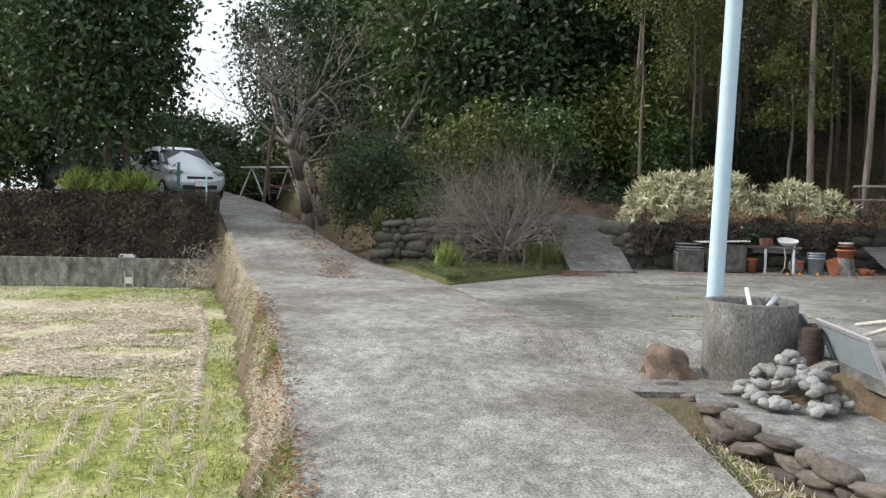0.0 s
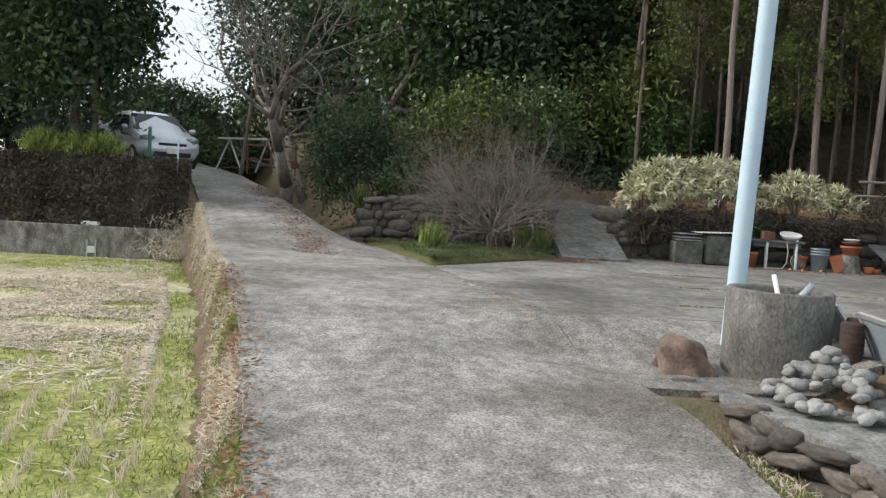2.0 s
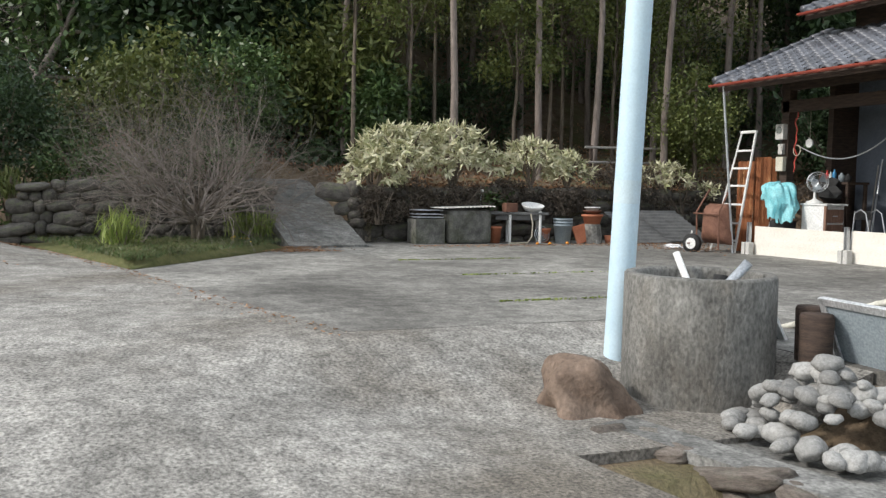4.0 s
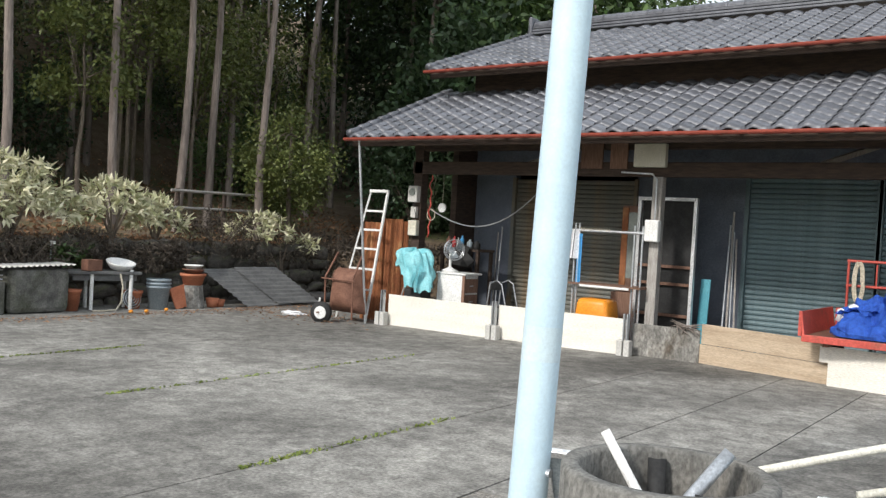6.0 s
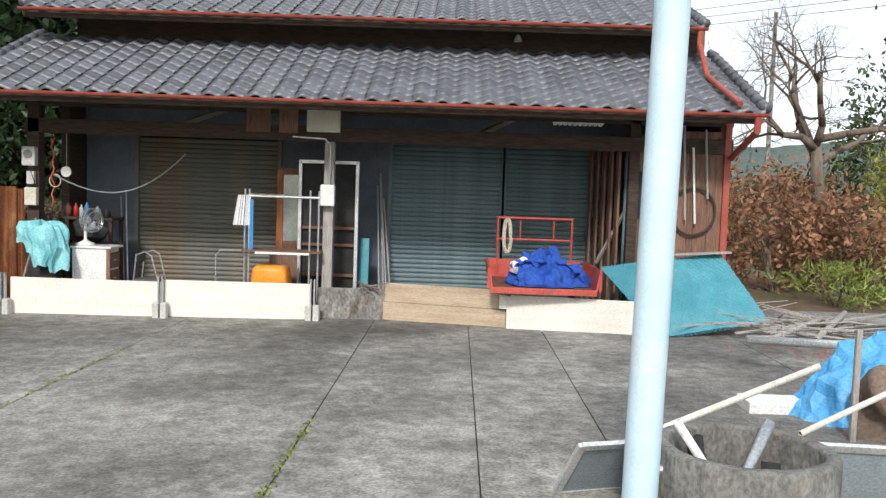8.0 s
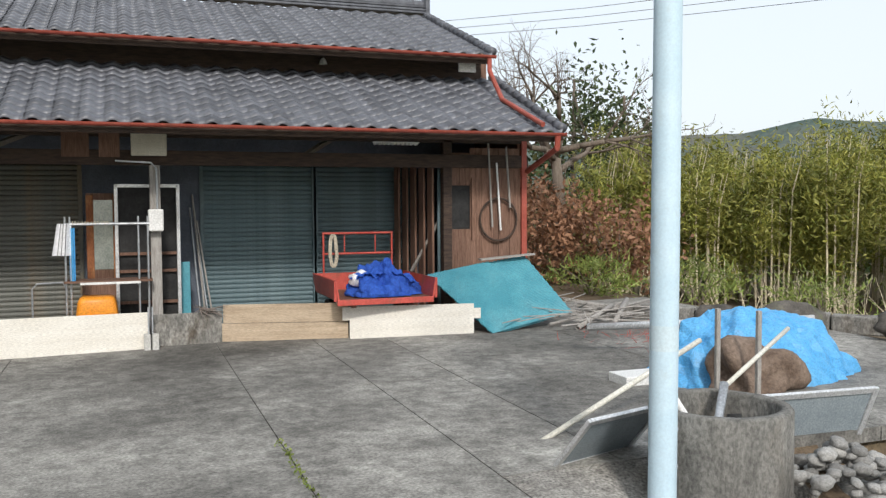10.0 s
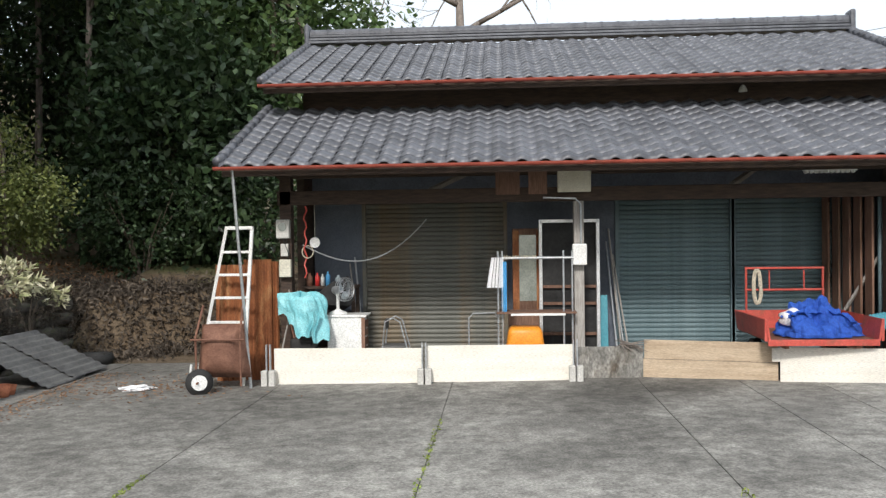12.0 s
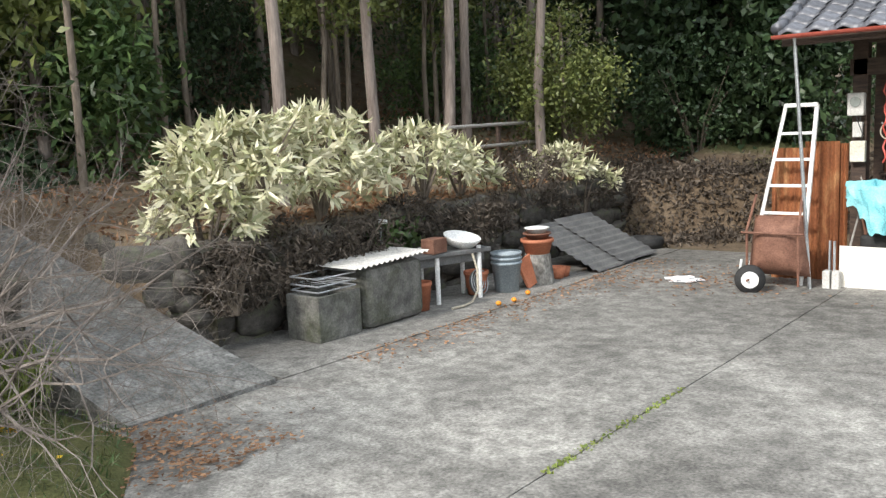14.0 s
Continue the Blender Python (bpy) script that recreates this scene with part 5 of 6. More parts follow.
tagged(link("branch_pile", (lambda b: (lambda me: (b.to_mesh(me), b.free(), me)[2])(bpy.data.meshes.new("branch_pile")))(
    (lambda b: [rod(b, (p := Vector((10.5 + rng.normal(0, .5), -.35 + rng.normal(0, .35), .2 + abs(rng.normal(0, .1))))), p + Vector((rng.uniform(-1, 1) * .9, rng.uniform(-.6, .6), rng.uniform(-.04, .16))), rng.uniform(.008, .022), .006, 5) for _ in range(75)] and b)(B())), "greywood"),
    "pile of pruned grey branches beside the teal sheets", "branches", kind="stuff")
for a, b, r in (((9.7, -.6, .2), (12.0, .1, .42), .022), ((10.6, -.9, .2), (11.25, -.2, .46), .04), ((10.0, -.9, .17), (10.9, -.35, .4), .035)):
    pipe_in("cut_pole", a, b, r, "greywood", "pale cut pole lying on the branch pile", "pole")
def twig_pt():
    return (11.2 + rng.normal(0, .6), -2.0 + rng.normal(0, .45), .13)
tagged(link("red_twigs", leaves_mesh("red_twigs", np.array([twig_pt() for _ in range(500)]), .4, .008), "trailer"), "thin red-brown twigs scattered on the yard", "twigs", kind="stuff")

# ---------------------------------------------------------------- flood boards before the store house
def board(name, x0, y0, x1, y1, z0, h, material, label, notch=False, planks=1):
    L = math.hypot(x1 - x0, y1 - y0)
    t = thing(name, x0, y0, z0, label, "board", "boards before the store house", rz=math.degrees(math.atan2(y1 - y0, x1 - x0)))
    for k in range(planks):
        bm = B()
        box(bm, L / 2 + .02 * k, 0, h * (k + .5) / planks, L - .04 * k, .022, h / planks - (.006 if planks > 1 else 0), bevel=.004)
        part("plank", bm, material, t)
    if notch:
        part("end_strip", box(B(), L + .05, 0, h * .72, .1, .022, h * .3, bevel=.004), material, t)
        part("end_strip", box(B(), -.05, 0, h * .8, .1, .022, h * .36, bevel=.004), material, t)
    return t


board("white_board", .06, .03, 2.12, .03, .03, .5, "whiteboard", "white painted flood board standing before the shutters")
board("white_board", 2.17, .03, 4.15, .12, .06, .5, "whiteboard", "white painted flood board standing before the shutters")
board("grey_board", 4.22, .22, 5.12, .28, .08, .43, "cement", "grey weathered board between the plywood sheets")
board("plywood_board", 5.1, .3, 6.8, -.14, .07, .53, "ply", "bare plywood boards standing on edge", planks=2)
board("pale_board", 6.8, -.22, 8.55, -.5, .05, .5, "whiteboard", "pale stained plywood board under the red trailer", notch=True)
for x, y in ((0, 0), (2.14, .0), (4.18, .1)):
    p = thing("board_post", x, y, yard_z(x, y), "galvanised channel post in a small concrete foot", "post", "board posts")
    part("foot", box(B(), -.045, -.08, .1, .085, .12, .22, bevel=.012), "cement_light", p)
    part("foot", box(B(), .06, -.08, .1, .085, .12, .22, bevel=.012), "cement_light", p)
    for dx in (-.025, .025):
        part("channel", box(B(), dx, -.05, .28, .018, .05, .56), "zinc", p)

# ---------------------------------------------------------------- left corner: ladder, barrow, rusty sheets
lad = thing("step_ladder", -.6, 0, 0, "white aluminium orchard ladder leaning against rusty sheets", "ladder")
L0, L1, R0, R1 = Vector((-.42, -.05, .02)), Vector((-.06, .27, 2.2)), Vector((.24, -.05, .02)), Vector((.31, .27, 2.2))
for a, b in ((L0, L1), (R0, R1)):
    d = b - a
    k = d.to_track_quat("Z", "Y").to_matrix().to_4x4()
    part("rail", box(B(), *((a + b) / 2), .05, .03, d.length, k, bevel=.004), "whitepaint", lad)
for z in (.22, .54, .88, 1.22, 1.54, 1.86):
    f = z / 2.2
    a, b = L0.lerp(L1, f), R0.lerp(R1, f)
    part("rung", box(B(), *((a + b) / 2), (b - a).length, .05, .035, bevel=.004), "whitepaint", lad)
part("top_cap", box(B(), *((L1 + R1) / 2), .4, .06, .05, bevel=.01), "whitepaint", lad)
rs = thing("rusty_sheets", -.35, .38, 0, "rusty orange-brown steel sheets standing against the corner", "metal sheet")
for i, (x, w, h) in enumerate(((-.3, .42, 1.68), (.08, .4, 1.75), (.26, .22, 1.72))):
    bm = B()
    sheet(bm, lambda u, v: Vector((x + (u - .5) * w, .02 * math.sin(u * 26) + i * .05, v * h)), 24, 2)
    part("sheet", bm, "rust", rs)

wb = thing("wheelbarrow", -.55, -.38, 0, "rusty wheelbarrow standing upright on its nose", "wheelbarrow")
bm = B()
def tray(u, v):
    a, w = (u - .5) * 2, (v - .5) * 2
    d = .24 * (1 - max(abs(a), abs(w)) ** 4)
    return Vector((a * .33 * (1 - .12 * w), -d + .12, .54 + w * .36))
sheet(bm, tray, 14, 14)
part("tray", bm, "rustdark", wb, smooth=True)
for x in (-.3, .3):
    part("handle", pipe(B(), [(x, -.12, .1), (x, -.14, .75), (x * .9, .1, 1.15)], .016), "rustdark", wb)
part("brace", pipe(B(), [(-.36, -.16, .72), (.36, -.16, .72)], .013), "rustdark", wb)
part("leg", rod(B(), (-.38, -.2, .06), (-.34, -.2, .4), .016), "whitepaint", wb)
wh = part("wheel", lathe(B(), [(.02, -.04), (.17, -.045), (.178, 0), (.17, .045), (.02, .04)], 26, Matrix.Translation((-.2, -.3, .18)) @ Matrix.Rotation(radians(90), 4, "X") @ Matrix.Rotation(radians(20), 4, "Y")), "black", wb, "black rubber tyre", True)
part("rim", lathe(B(), [(.0, -.052), (.1, -.052), (.105, .0), (.1, .052), (.0, .052)], 20, Matrix.Translation((-.2, -.3, .18)) @ Matrix.Rotation(radians(90), 4, "X") @ Matrix.Rotation(radians(20), 4, "Y")), "whitepaint", wh, "white steel rim")
part("axle", rod(B(), (-.2, -.4, .18), (-.2, -.1, .2), .014), "rustdark", wb)

# meter, boxes and wires on the corner pillar
mt = thing("electric_meter", .1, .5, 2.05, "grey electric meter with a round glass on the pillar", "meter")
part("housing", box(B(), 0, -.02, .13, .19, .11, .27, bevel=.015), "cement_light", mt)
part("dial", rod(B(), (0, -.075, .16), (0, -.09, .16), .06, n=18), "mirror", mt)
mt = thing("switch_box", .1, .5, 1.5, "cream switch box on the pillar", "switch box")
part("housing", box(B(), .03, -.03, .12, .17, .09, .25, bevel=.01), "cream", mt)
mt = thing("breaker_box", .12, .5, 1.78, "small grey breaker box with wires on the pillar", "breaker box")
part("housing", box(B(), 0, -.02, .1, .11, .07, .18, bevel=.01), "cement_light", mt)
part("wires", pipe(B(), [(.03, -.05, .2), (.04, -.06, .3), (-.02, -.05, .27), (.06, -.05, .05), (.02, -.05, -.2)], .008), "black", mt)
sb = thing("switch_box", 4.29, .5, 1.62, "white switch box on the grey pillar", "switch box")
part("housing", box(B(), 0, -.02, .15, .2, .12, .3, bevel=.02), "whitepaint", sb)
part("conduit", pipe(B(), [(.02, -.02, .3), (.02, -.02, .85), (-.05, -.03, .93), (-.5, -.05, .95)], .014), "zinc", sb)
sg = thing("panel_box", 4.22, .43, 2.64, "blank cream panel box under the beam", "panel box")
part("housing", box(B(), 0, 0, .16, .46, .1, .32, bevel=.012), "cream", sg)
lm = thing("tube_lamp", 7.75, .62, 2.86, "white tube lamp fitting with a scalloped edge", "lamp")
part("housing", box(B(), 0, 0, .06, .72, .1, .07, bevel=.01), "whitepaint", lm)
for i in range(10):
    part("scallop", rod(B(), (-.32 + i * .07, -.03, .02), (-.32 + i * .07, .03, .02), .03, n=8), "whitepaint", lm)
lm = thing("outdoor_lamp", 6.95, 1.98, 4.22, "small white lamp on the upper wall", "lamp")
part("shade", lathe(B(), [(.02, .1), (.05, .06), (.07, 0)], 12), "whitepaint", lm)
cb = thing("cable", .35, .6, 1.95, "grey cable sagging under the eave", "cable")
part("cord", pipe(B(), [(1.75 * f, .5 * f, -.42 * math.sin(math.pi * f * .78) + .62 * f * f) for f in np.linspace(0, 1, 16)], .011, 6), "zinc", cb)
cb = thing("extension_cord", .38, .52, 1.75, "coiled brown cord hanging beside the pillar", "cord")
part("cord", pipe(B(), [(.02 * math.sin(i * 1.7) + .03, .02 * math.cos(i), .75 - i * .06) for i in range(18)], .012, 6), "trailer", cb)
part("coil", pipe(B(), [(.06 + .08 * math.cos(a), 0, .1 + .09 * math.sin(a)) for a in np.linspace(0, 12.6, 30)], .008, 5), "rope", cb)

# cabinet with fan, tarp, bench clutter
cbt = thing("white_cabinet", 1.0, .62, 0, "old white cabinet with brown drawers behind the board", "cabinet")
part("body", box(B(), -.02, 0, .46, .5, .42, .92, bevel=.008), "whitepaint", cbt)
part("worktop", box(B(), 0, 0, .935, .58, .46, .03, bevel=.006), "whitepaint", cbt)
for z in (.25, .5, .75):
    dw = part("drawer", box(B(), .245, -.01, z, .02, .38, .22, bevel=.005), "wood", cbt)
    part("handle", box(B(), .26, -.01, z, .012, .1, .015), "zinc", dw)
part("drawer_edge", box(B(), .24, -.2, .46, .05, .03, .9), "wood", cbt)
fan = thing("desk_fan", .86, .55, .95, "white and grey electric fan on the cabinet", "fan")
part("base", lathe(B(), [(0, 0), (.14, 0), (.13, .03), (.05, .06), (.03, .08), (0, .08)], 20), "whitepaint", fan, smooth=True)
part("stem", rod(B(), (0, 0, .05), (0, 0, .3), .022), "whitepaint", fan)
part("motor", rod(B(), (-.05, .05, .34), (.05, -.05, .36), .06, .05, 14), "zinc", fan)
bm = B()
q = Matrix.Translation((.11, -.06, .36)) @ Vector((1, -.55, .05)).to_track_quat("Z", "Y").to_matrix().to_4x4()
for r, z in ((.17, 0), (.165, .04), (.12, .07), (.165, -.04)):
    pipe(bm, [q @ Vector((r * math.cos(a), r * math.sin(a), z)) for a in np.linspace(0, 6.284, 25)], .005, 5)
for a in np.linspace(0, 6.28, 25)[:-1]:
    pipe(bm, [q @ Vector((r * math.cos(a), r * math.sin(a), z)) for r, z in ((.02, .08), (.12, .07), (.17, 0), (.12, -.06))], .0022, 3)
part("cage", bm, "zinc", fan)
for i in range(3):
    bm = B()
    sheet(bm, lambda u, v: q @ Vector(((.03 + .11 * u) * math.cos(i * 2.09 + v * 1.1), (.03 + .11 * u) * math.sin(i * 2.09 + v * 1.1), (v - .5) * .04)), 4, 5)
    part("blade", bm, "grayplastic", fan)
tl = thing("cyan_tarp", .45, .2, .55, "pale cyan plastic sheet draped over a machine", "tarp")
bm = B()
def cy(u, v):
    a = u * 2 * math.pi
    drop = .34 + .26 * math.cos(a + .7) + .12 * noise.noise(Vector((math.cos(a) * 3, math.sin(a) * 3, 4)))
    r = .29 * min(1, v * 2.6) ** .7 + .035 * math.sin(a * 5 + 3 * v) * v + .05 * noise.noise(Vector((math.cos(a) * 4, math.sin(a) * 4, v * 4)))
    z = .72 - .05 * v - drop * max(0, v - .3) * 1.45 + .07 * noise.noise(Vector((math.cos(a) * 2, math.sin(a) * 2, v * 3)))
    return Vector((r * math.cos(a) * 1.15 - .05 + .1 * max(0, v - .4), r * math.sin(a) * .75, z))
sheet(bm, cy, 60, 16)
part("draped_sheet", bm, "cyan", tl)
for i, (x, y, w, h) in enumerate(((.12, -.24, .09, .34), (.2, -.23, .07, .42))):
    bm = B()
    sheet(bm, lambda u, v: Vector((x + (u - .5) * w * (1 - .5 * v) + .03 * math.sin(v * 5 + i), y - .02 * math.sin(u * 6), .48 - h * v)), 4, 10)
    part("hanging_strip", bm, "cyan", tl)
mc = thing("tiller", .42, .25, 0, "small dark machine under the cyan sheet", "machine")
part("engine", box(B(), 0, .05, .45, .35, .3, .4, bevel=.04), "black", mc)
for x in (-.2, .25):
    part("handlebar", rod(B(), (x * .4, 0, .4), (x, -.1, 1.15), .016), "rustdark", mc)
part("wheel", rod(B(), (-.2, .05, .2), (.2, .05, .2), .2, n=18), "black", mc)
for a, b in (((-.18, -.12, 0), (.05, .1, 1.2)), ((.2, .0, 0), (-.1, .3, 1.6))):
    s = thing("wooden_stick", .2 + a[0], .3 + a[1], 0, "thin wooden stick leaning in the corner", "stick", "leaning sticks")
    part("stick_body", rod(B(), (0, 0, 0), Vector(b) - Vector(a), .013, n=6), "greywood", s)
shf = thing("tool_bench", .62, 1.35, 0, "dark work bench crowded with bottles and tools", "work bench")
part("benchtop", box(B(), 0, 0, 1.3, .8, .5, .04, bevel=.005), "darkwood", shf)
for x in (-.36, .36):
    for y in (-.2, .2):
        part("leg", box(B(), x, y, .64, .05, .05, 1.28), "darkwood", shf)
for i, (x, m_, h, r) in enumerate(((-.2, "redmark", .2, .035), (-.12, "whitepaint", .18, .03), (-.04, "bluetarp", .22, .035), (.12, "grayplastic", .16, .05), (.26, "black", .14, .06), (-.32, "rustdark", .2, .05))):
    t = thing("bottle", .62 + x, 1.25, 1.32, "small bottle or can on the work bench", "bottle", "bench bottles")
    part("bottle_body", lathe(B(), [(0, 0), (r, 0), (r, h * .7), (r * .4, h * .85), (r * .4, h), (0, h)], 12), m_, t, smooth=True)
t = thing("engine_block", .72, .95, .95, "dark greasy machine behind the fan", "machine")
part("body", blob(B(), 0, .1, .2, .26, .2, .2, 2, .5, 2), "black", t)
t = thing("shelf_stand", .72, 1.0, 0, "dark stand under the machine", "stand")
part("stand_body", box(B(), 0, 0, .47, .5, .4, .94, bevel=.01), "darkwood", t)
t = thing("hanging_disc", .5, .72, 1.98, "white round lid hanging from the beam", "lid")
part("disc", rod(B(), (0, 0, 0), (0, .03, 0), .075, n=20), "whitepaint", t)
part("string", rod(B(), (0, .02, .05), (0, .02, .6), .004, n=4), "rope", t)

# ---------------------------------------------------------------- middle bay: rack, mirror, frames
rack = thing("clothes_rack", 3.68, .42, .05, "grey steel clothes rack with a rope-wound bar", "rack")
for x in (-.53, -.47, .38, .5):
    part("upright", rod(B(), (x, 0, 0), (x, 0, 1.78), .014), "zinc", rack)
part("top_bar", rod(B(), (-.53, 0, 1.68), (.52, 0, 1.68), .02), "zinc", rack)
part("rope_winding", pipe(B(), [(-.45 + i * .012, .025 * math.cos(i * 1.9), 1.69 + .025 * math.sin(i * 1.9)) for i in range(40)], .008, 4), "rope", rack)
part("shelf", box(B(), 0, .1, .92, 1.1, .42, .025), "wood", rack)
part("front_edge", box(B(), .02, -.12, .9, .75, .015, .03), "whitepaint", rack)
tw = thing("striped_towel", 3.15, .38, 1.28, "white towel with dark stripes hanging from the rack", "towel")
bm = B()
sheet(bm, lambda u, v: Vector((-.09 + .17 * u - .07 * v * (1 - u), .03 * math.sin(u * 8), .42 * (1 - v) + .04)), 12, 8)
part("cloth", bm, "cloth", tw)
for k in (.25, .45, .65):
    bm = B()
    sheet(bm, lambda u, v: Vector((-.09 + .17 * (k + .04 * u) - .07 * v * (1 - k), .03 * math.sin((k + .04 * u) * 8) - .004, .42 * (1 - v) + .04)), 2, 8)
    part("stripe", bm, "darkcar", tw)
tw = thing("blue_cloth", 3.23, .4, .98, "blue cloth hanging from the rack", "cloth")
bm = B()
sheet(bm, lambda u, v: Vector((-.03 + .07 * u, .015 * math.sin(u * 9), .7 * (1 - v))), 8, 8)
part("cloth", bm, "bluetarp", tw)
tb = thing("orange_tub", 3.52, .5, .33, "orange plastic tub standing upside down behind the board", "tub")
bm = B()
box(bm, 0, 0, .24, .58, .42, .4, bevel=.07)
for v in bm.verts:
    v.co.x *= 1 - .22 * (v.co.z / .45)
part("tub_body", bm, "orange", tb, smooth=True)
st_ = thing("wooden_crate", 3.52, .5, .03, "dark wooden crate under the orange tub", "crate")
part("crate_body", box(B(), 0, 0, .15, .6, .45, .3, bevel=.01), "darkwood", st_)
mr = thing("mirror_cabinet", 3.6, 1.5, 0, "tall brown wooden cabinet with a dusty mirror door", "cabinet")
part("lower_body", box(B(), 0, .1, .42, .6, .45, .84, bevel=.01), "wood", mr)
part("upper_body", box(B(), 0, .1, 1.5, .46, .2, 1.3, bevel=.01), "wood", mr)
part("mirror", box(B(), 0, -.004, 1.55, .26, .012, 1.0), "mirror", mr, "dusty glass")
for x in (-.18, .18):
    part("door_frame", box(B(), x, -.006, 1.5, .1, .03, 1.24, bevel=.005), "rust", mr)
al = thing("aluminium_frame", 4.2, 1.1, .03, "old aluminium door frame leaning behind the pillar", "door frame")
for x in (-.42, .42):
    part("jamb", box(B(), x, .1, 1.12, .05, .08, 2.24, bevel=.005), "alu", al)
part("head", box(B(), 0, .1, 2.22, .86, .08, .05, bevel=.005), "alu", al)
for z in (.3, .55, 1.0, 1.25):
    part("shelf_bar", box(B(), 0, .15, z, .8, .1, .04), "wood", al)
# black sheet added for the shade among the shelves, no glass
part("pane", box(B(), 0, .16, 1.15, .8, .01, 2.1), "black", al)
for i, (x, h, r) in enumerate(((4.86, 1.9, .014), (4.93, 2.1, .016), (4.98, 1.8, .012), (5.05, 1.7, .014), (1.0, 1.7, .014), (.95, 1.6, .012))):
    s = thing("long_pole", x + .1, 1.55, .03, "long thin pole leaning against the wall", "pole", "leaning poles")
    part("pole_body", rod(B(), (0, 0, 0), (-.12 - .03 * i % 2, .5, h), r, n=8), "greywood" if i % 2 else "zinc", s)
pn = thing("leaning_board", 4.72, 1.35, .03, "narrow dark blue panel leaning by the frame", "panel")
part("panel_body", box(B(), 0, .1, .55, .14, .03, 1.1, Matrix.Rotation(radians(-6), 4, "X"), bevel=.004), "teal", pn)
ch = thing("tube_chair", 1.62, .95, .03, "folding chair of bent steel tube behind the board", "chair")
for y in (-.17, .17):
    part("frame", pipe(B(), [(-.2, y, 0), (-.15, y, .5), (-.12, y, .78), (0, y, .84), (.1, y, .78), (.2, y, .4), (.22, y, 0)], .012), "zinc", ch)
part("seat", box(B(), 0, 0, .42, .36, .36, .03, bevel=.01), "darksheet", ch)
part("backrest", box(B(), -.12, 0, .74, .03, .36, .14, bevel=.01), "darksheet", ch)
ch2 = thing("tube_stand", 2.85, .5, .03, "bent steel tube stand behind the board", "stand")
part("tube", pipe(B(), [(-.12, 0, 0), (-.12, 0, .85), (-.06, 0, .92), (.25, 0, .93), (.3, 0, .85), (.3, 0, 0)], .013), "zinc", ch2)
rt = thing("dry_roots", 4.95, .2, .5, "brown dry roots lying on the grey board", "roots")
bm = B()
for i in range(14):
    rod(bm, (rng.uniform(-.15, .1), .02, .05), (rng.uniform(-.28, .28), rng.uniform(-.06, .1), rng.uniform(-.08, .12)), .012, .004, 5)
part("roots_body", bm, "twig", rt)

# ---------------------------------------------------------------- right bay: trailer, sheets, hoop
tr = thing("red_trailer", 7.25, .25, 0, "small red steel trailer bed with a rail behind it", "trailer")
part("deck", box(B(), 0, 0, .66, 1.5, 1.5, .03), "rustdark", tr)
part("front_edge", box(B(), 0, -.76, .64, 1.56, .03, .08, bevel=.005), "trailer", tr)
for x, n_ in ((-.78, 1), (.8, 1)):
    s = part("side_panel", box(B(), x, -.02, .8, .03, 1.5, .28, Matrix.Rotation(radians(10 if x > 0 else -10), 4, "Y"), bevel=.005), "trailer", tr)
    part("rib", box(B(), x * 1.035, -.74, .8, .04, .04, .28), "trailer", s)
part("back_panel", box(B(), 0, .74, .8, 1.5, .03, .26), "trailer", tr)
for x in (-.62, .6):
    part("rail_post", rod(B(), (x, .74, .66), (x, .74, 1.55), .018), "trailer", tr)
for z in (1.22, 1.53):
    part("rail_bar", rod(B(), (-.64, .74, z), (.62, .74, z), .017), "trailer", tr)
for x in (-.25, .3):
    part("rail_stub", rod(B(), (x, .74, 1.22), (x, .74, 1.5), .012), "trailer", tr)
part("axle", rod(B(), (-.7, .3, .3), (.7, .3, .3), .03), "rustdark", tr)
for x in (-.62, .62):
    part("wheel", rod(B(), (x - .06, .3, .3), (x + .06, .3, .3), .28, n=20), "black", tr)
for x in (-.5, .5):
    part("chassis_beam", box(B(), x, 0, .6, .06, 1.45, .08), "rustdark", tr)
tr.scale.x = .88
bn = thing("blue_net", 7.32, -.05, .68, "heap of bright blue net on the trailer", "net")
bm = B()
def heap(u, v):
    a = u * 2 * math.pi
    r = v
    k = 1 + .35 * noise.noise(Vector((math.cos(a) * 2.2, math.sin(a) * 2.2, r * 3))) + .16 * noise.noise(Vector((math.cos(a) * 7, math.sin(a) * 7, r * 8)))
    return Vector((math.cos(a) * .54 * r * k, math.sin(a) * .42 * r * k, max(.01, .42 * (1 - r ** 2) * k + .06 * noise.noise(Vector((a * 3, r * 9, 2))))))
sheet(bm, heap, 72, 22)
part("net_heap", bm, "net", bn)
for i in range(3):
    bm = B()
    sheet(bm, lambda u, v: Vector((-.3 + .3 * i + .3 * (u - .5) + .05 * math.sin(v * 9 + i), -.1 + .3 * (v - .5), .25 + .08 * math.sin(u * 3.1 + i) + .05 * noise.noise(Vector((u * 5, v * 5, i))))), 14, 12)
    part("net_fold", bm, "net", bn)
wc = thing("white_sack", 7.0, -.1, .82, "white sack lying on the blue net", "sack")
part("sack_body", blob(B(), 0, 0, .1, .2, .16, .12, 3, .5, 6), "cloth", wc, smooth=True)
rp = thing("rope_coil", 6.82, .95, 1.05, "pale rope coil hanging from the trailer rail", "rope")
part("rope_loop", pipe(B(), [(.05 * math.cos(a) + .01 * a / 6, -.03, .22 + .25 * math.sin(a)) for a in np.linspace(0, 25, 60)], .012, 6), "rope", rp)

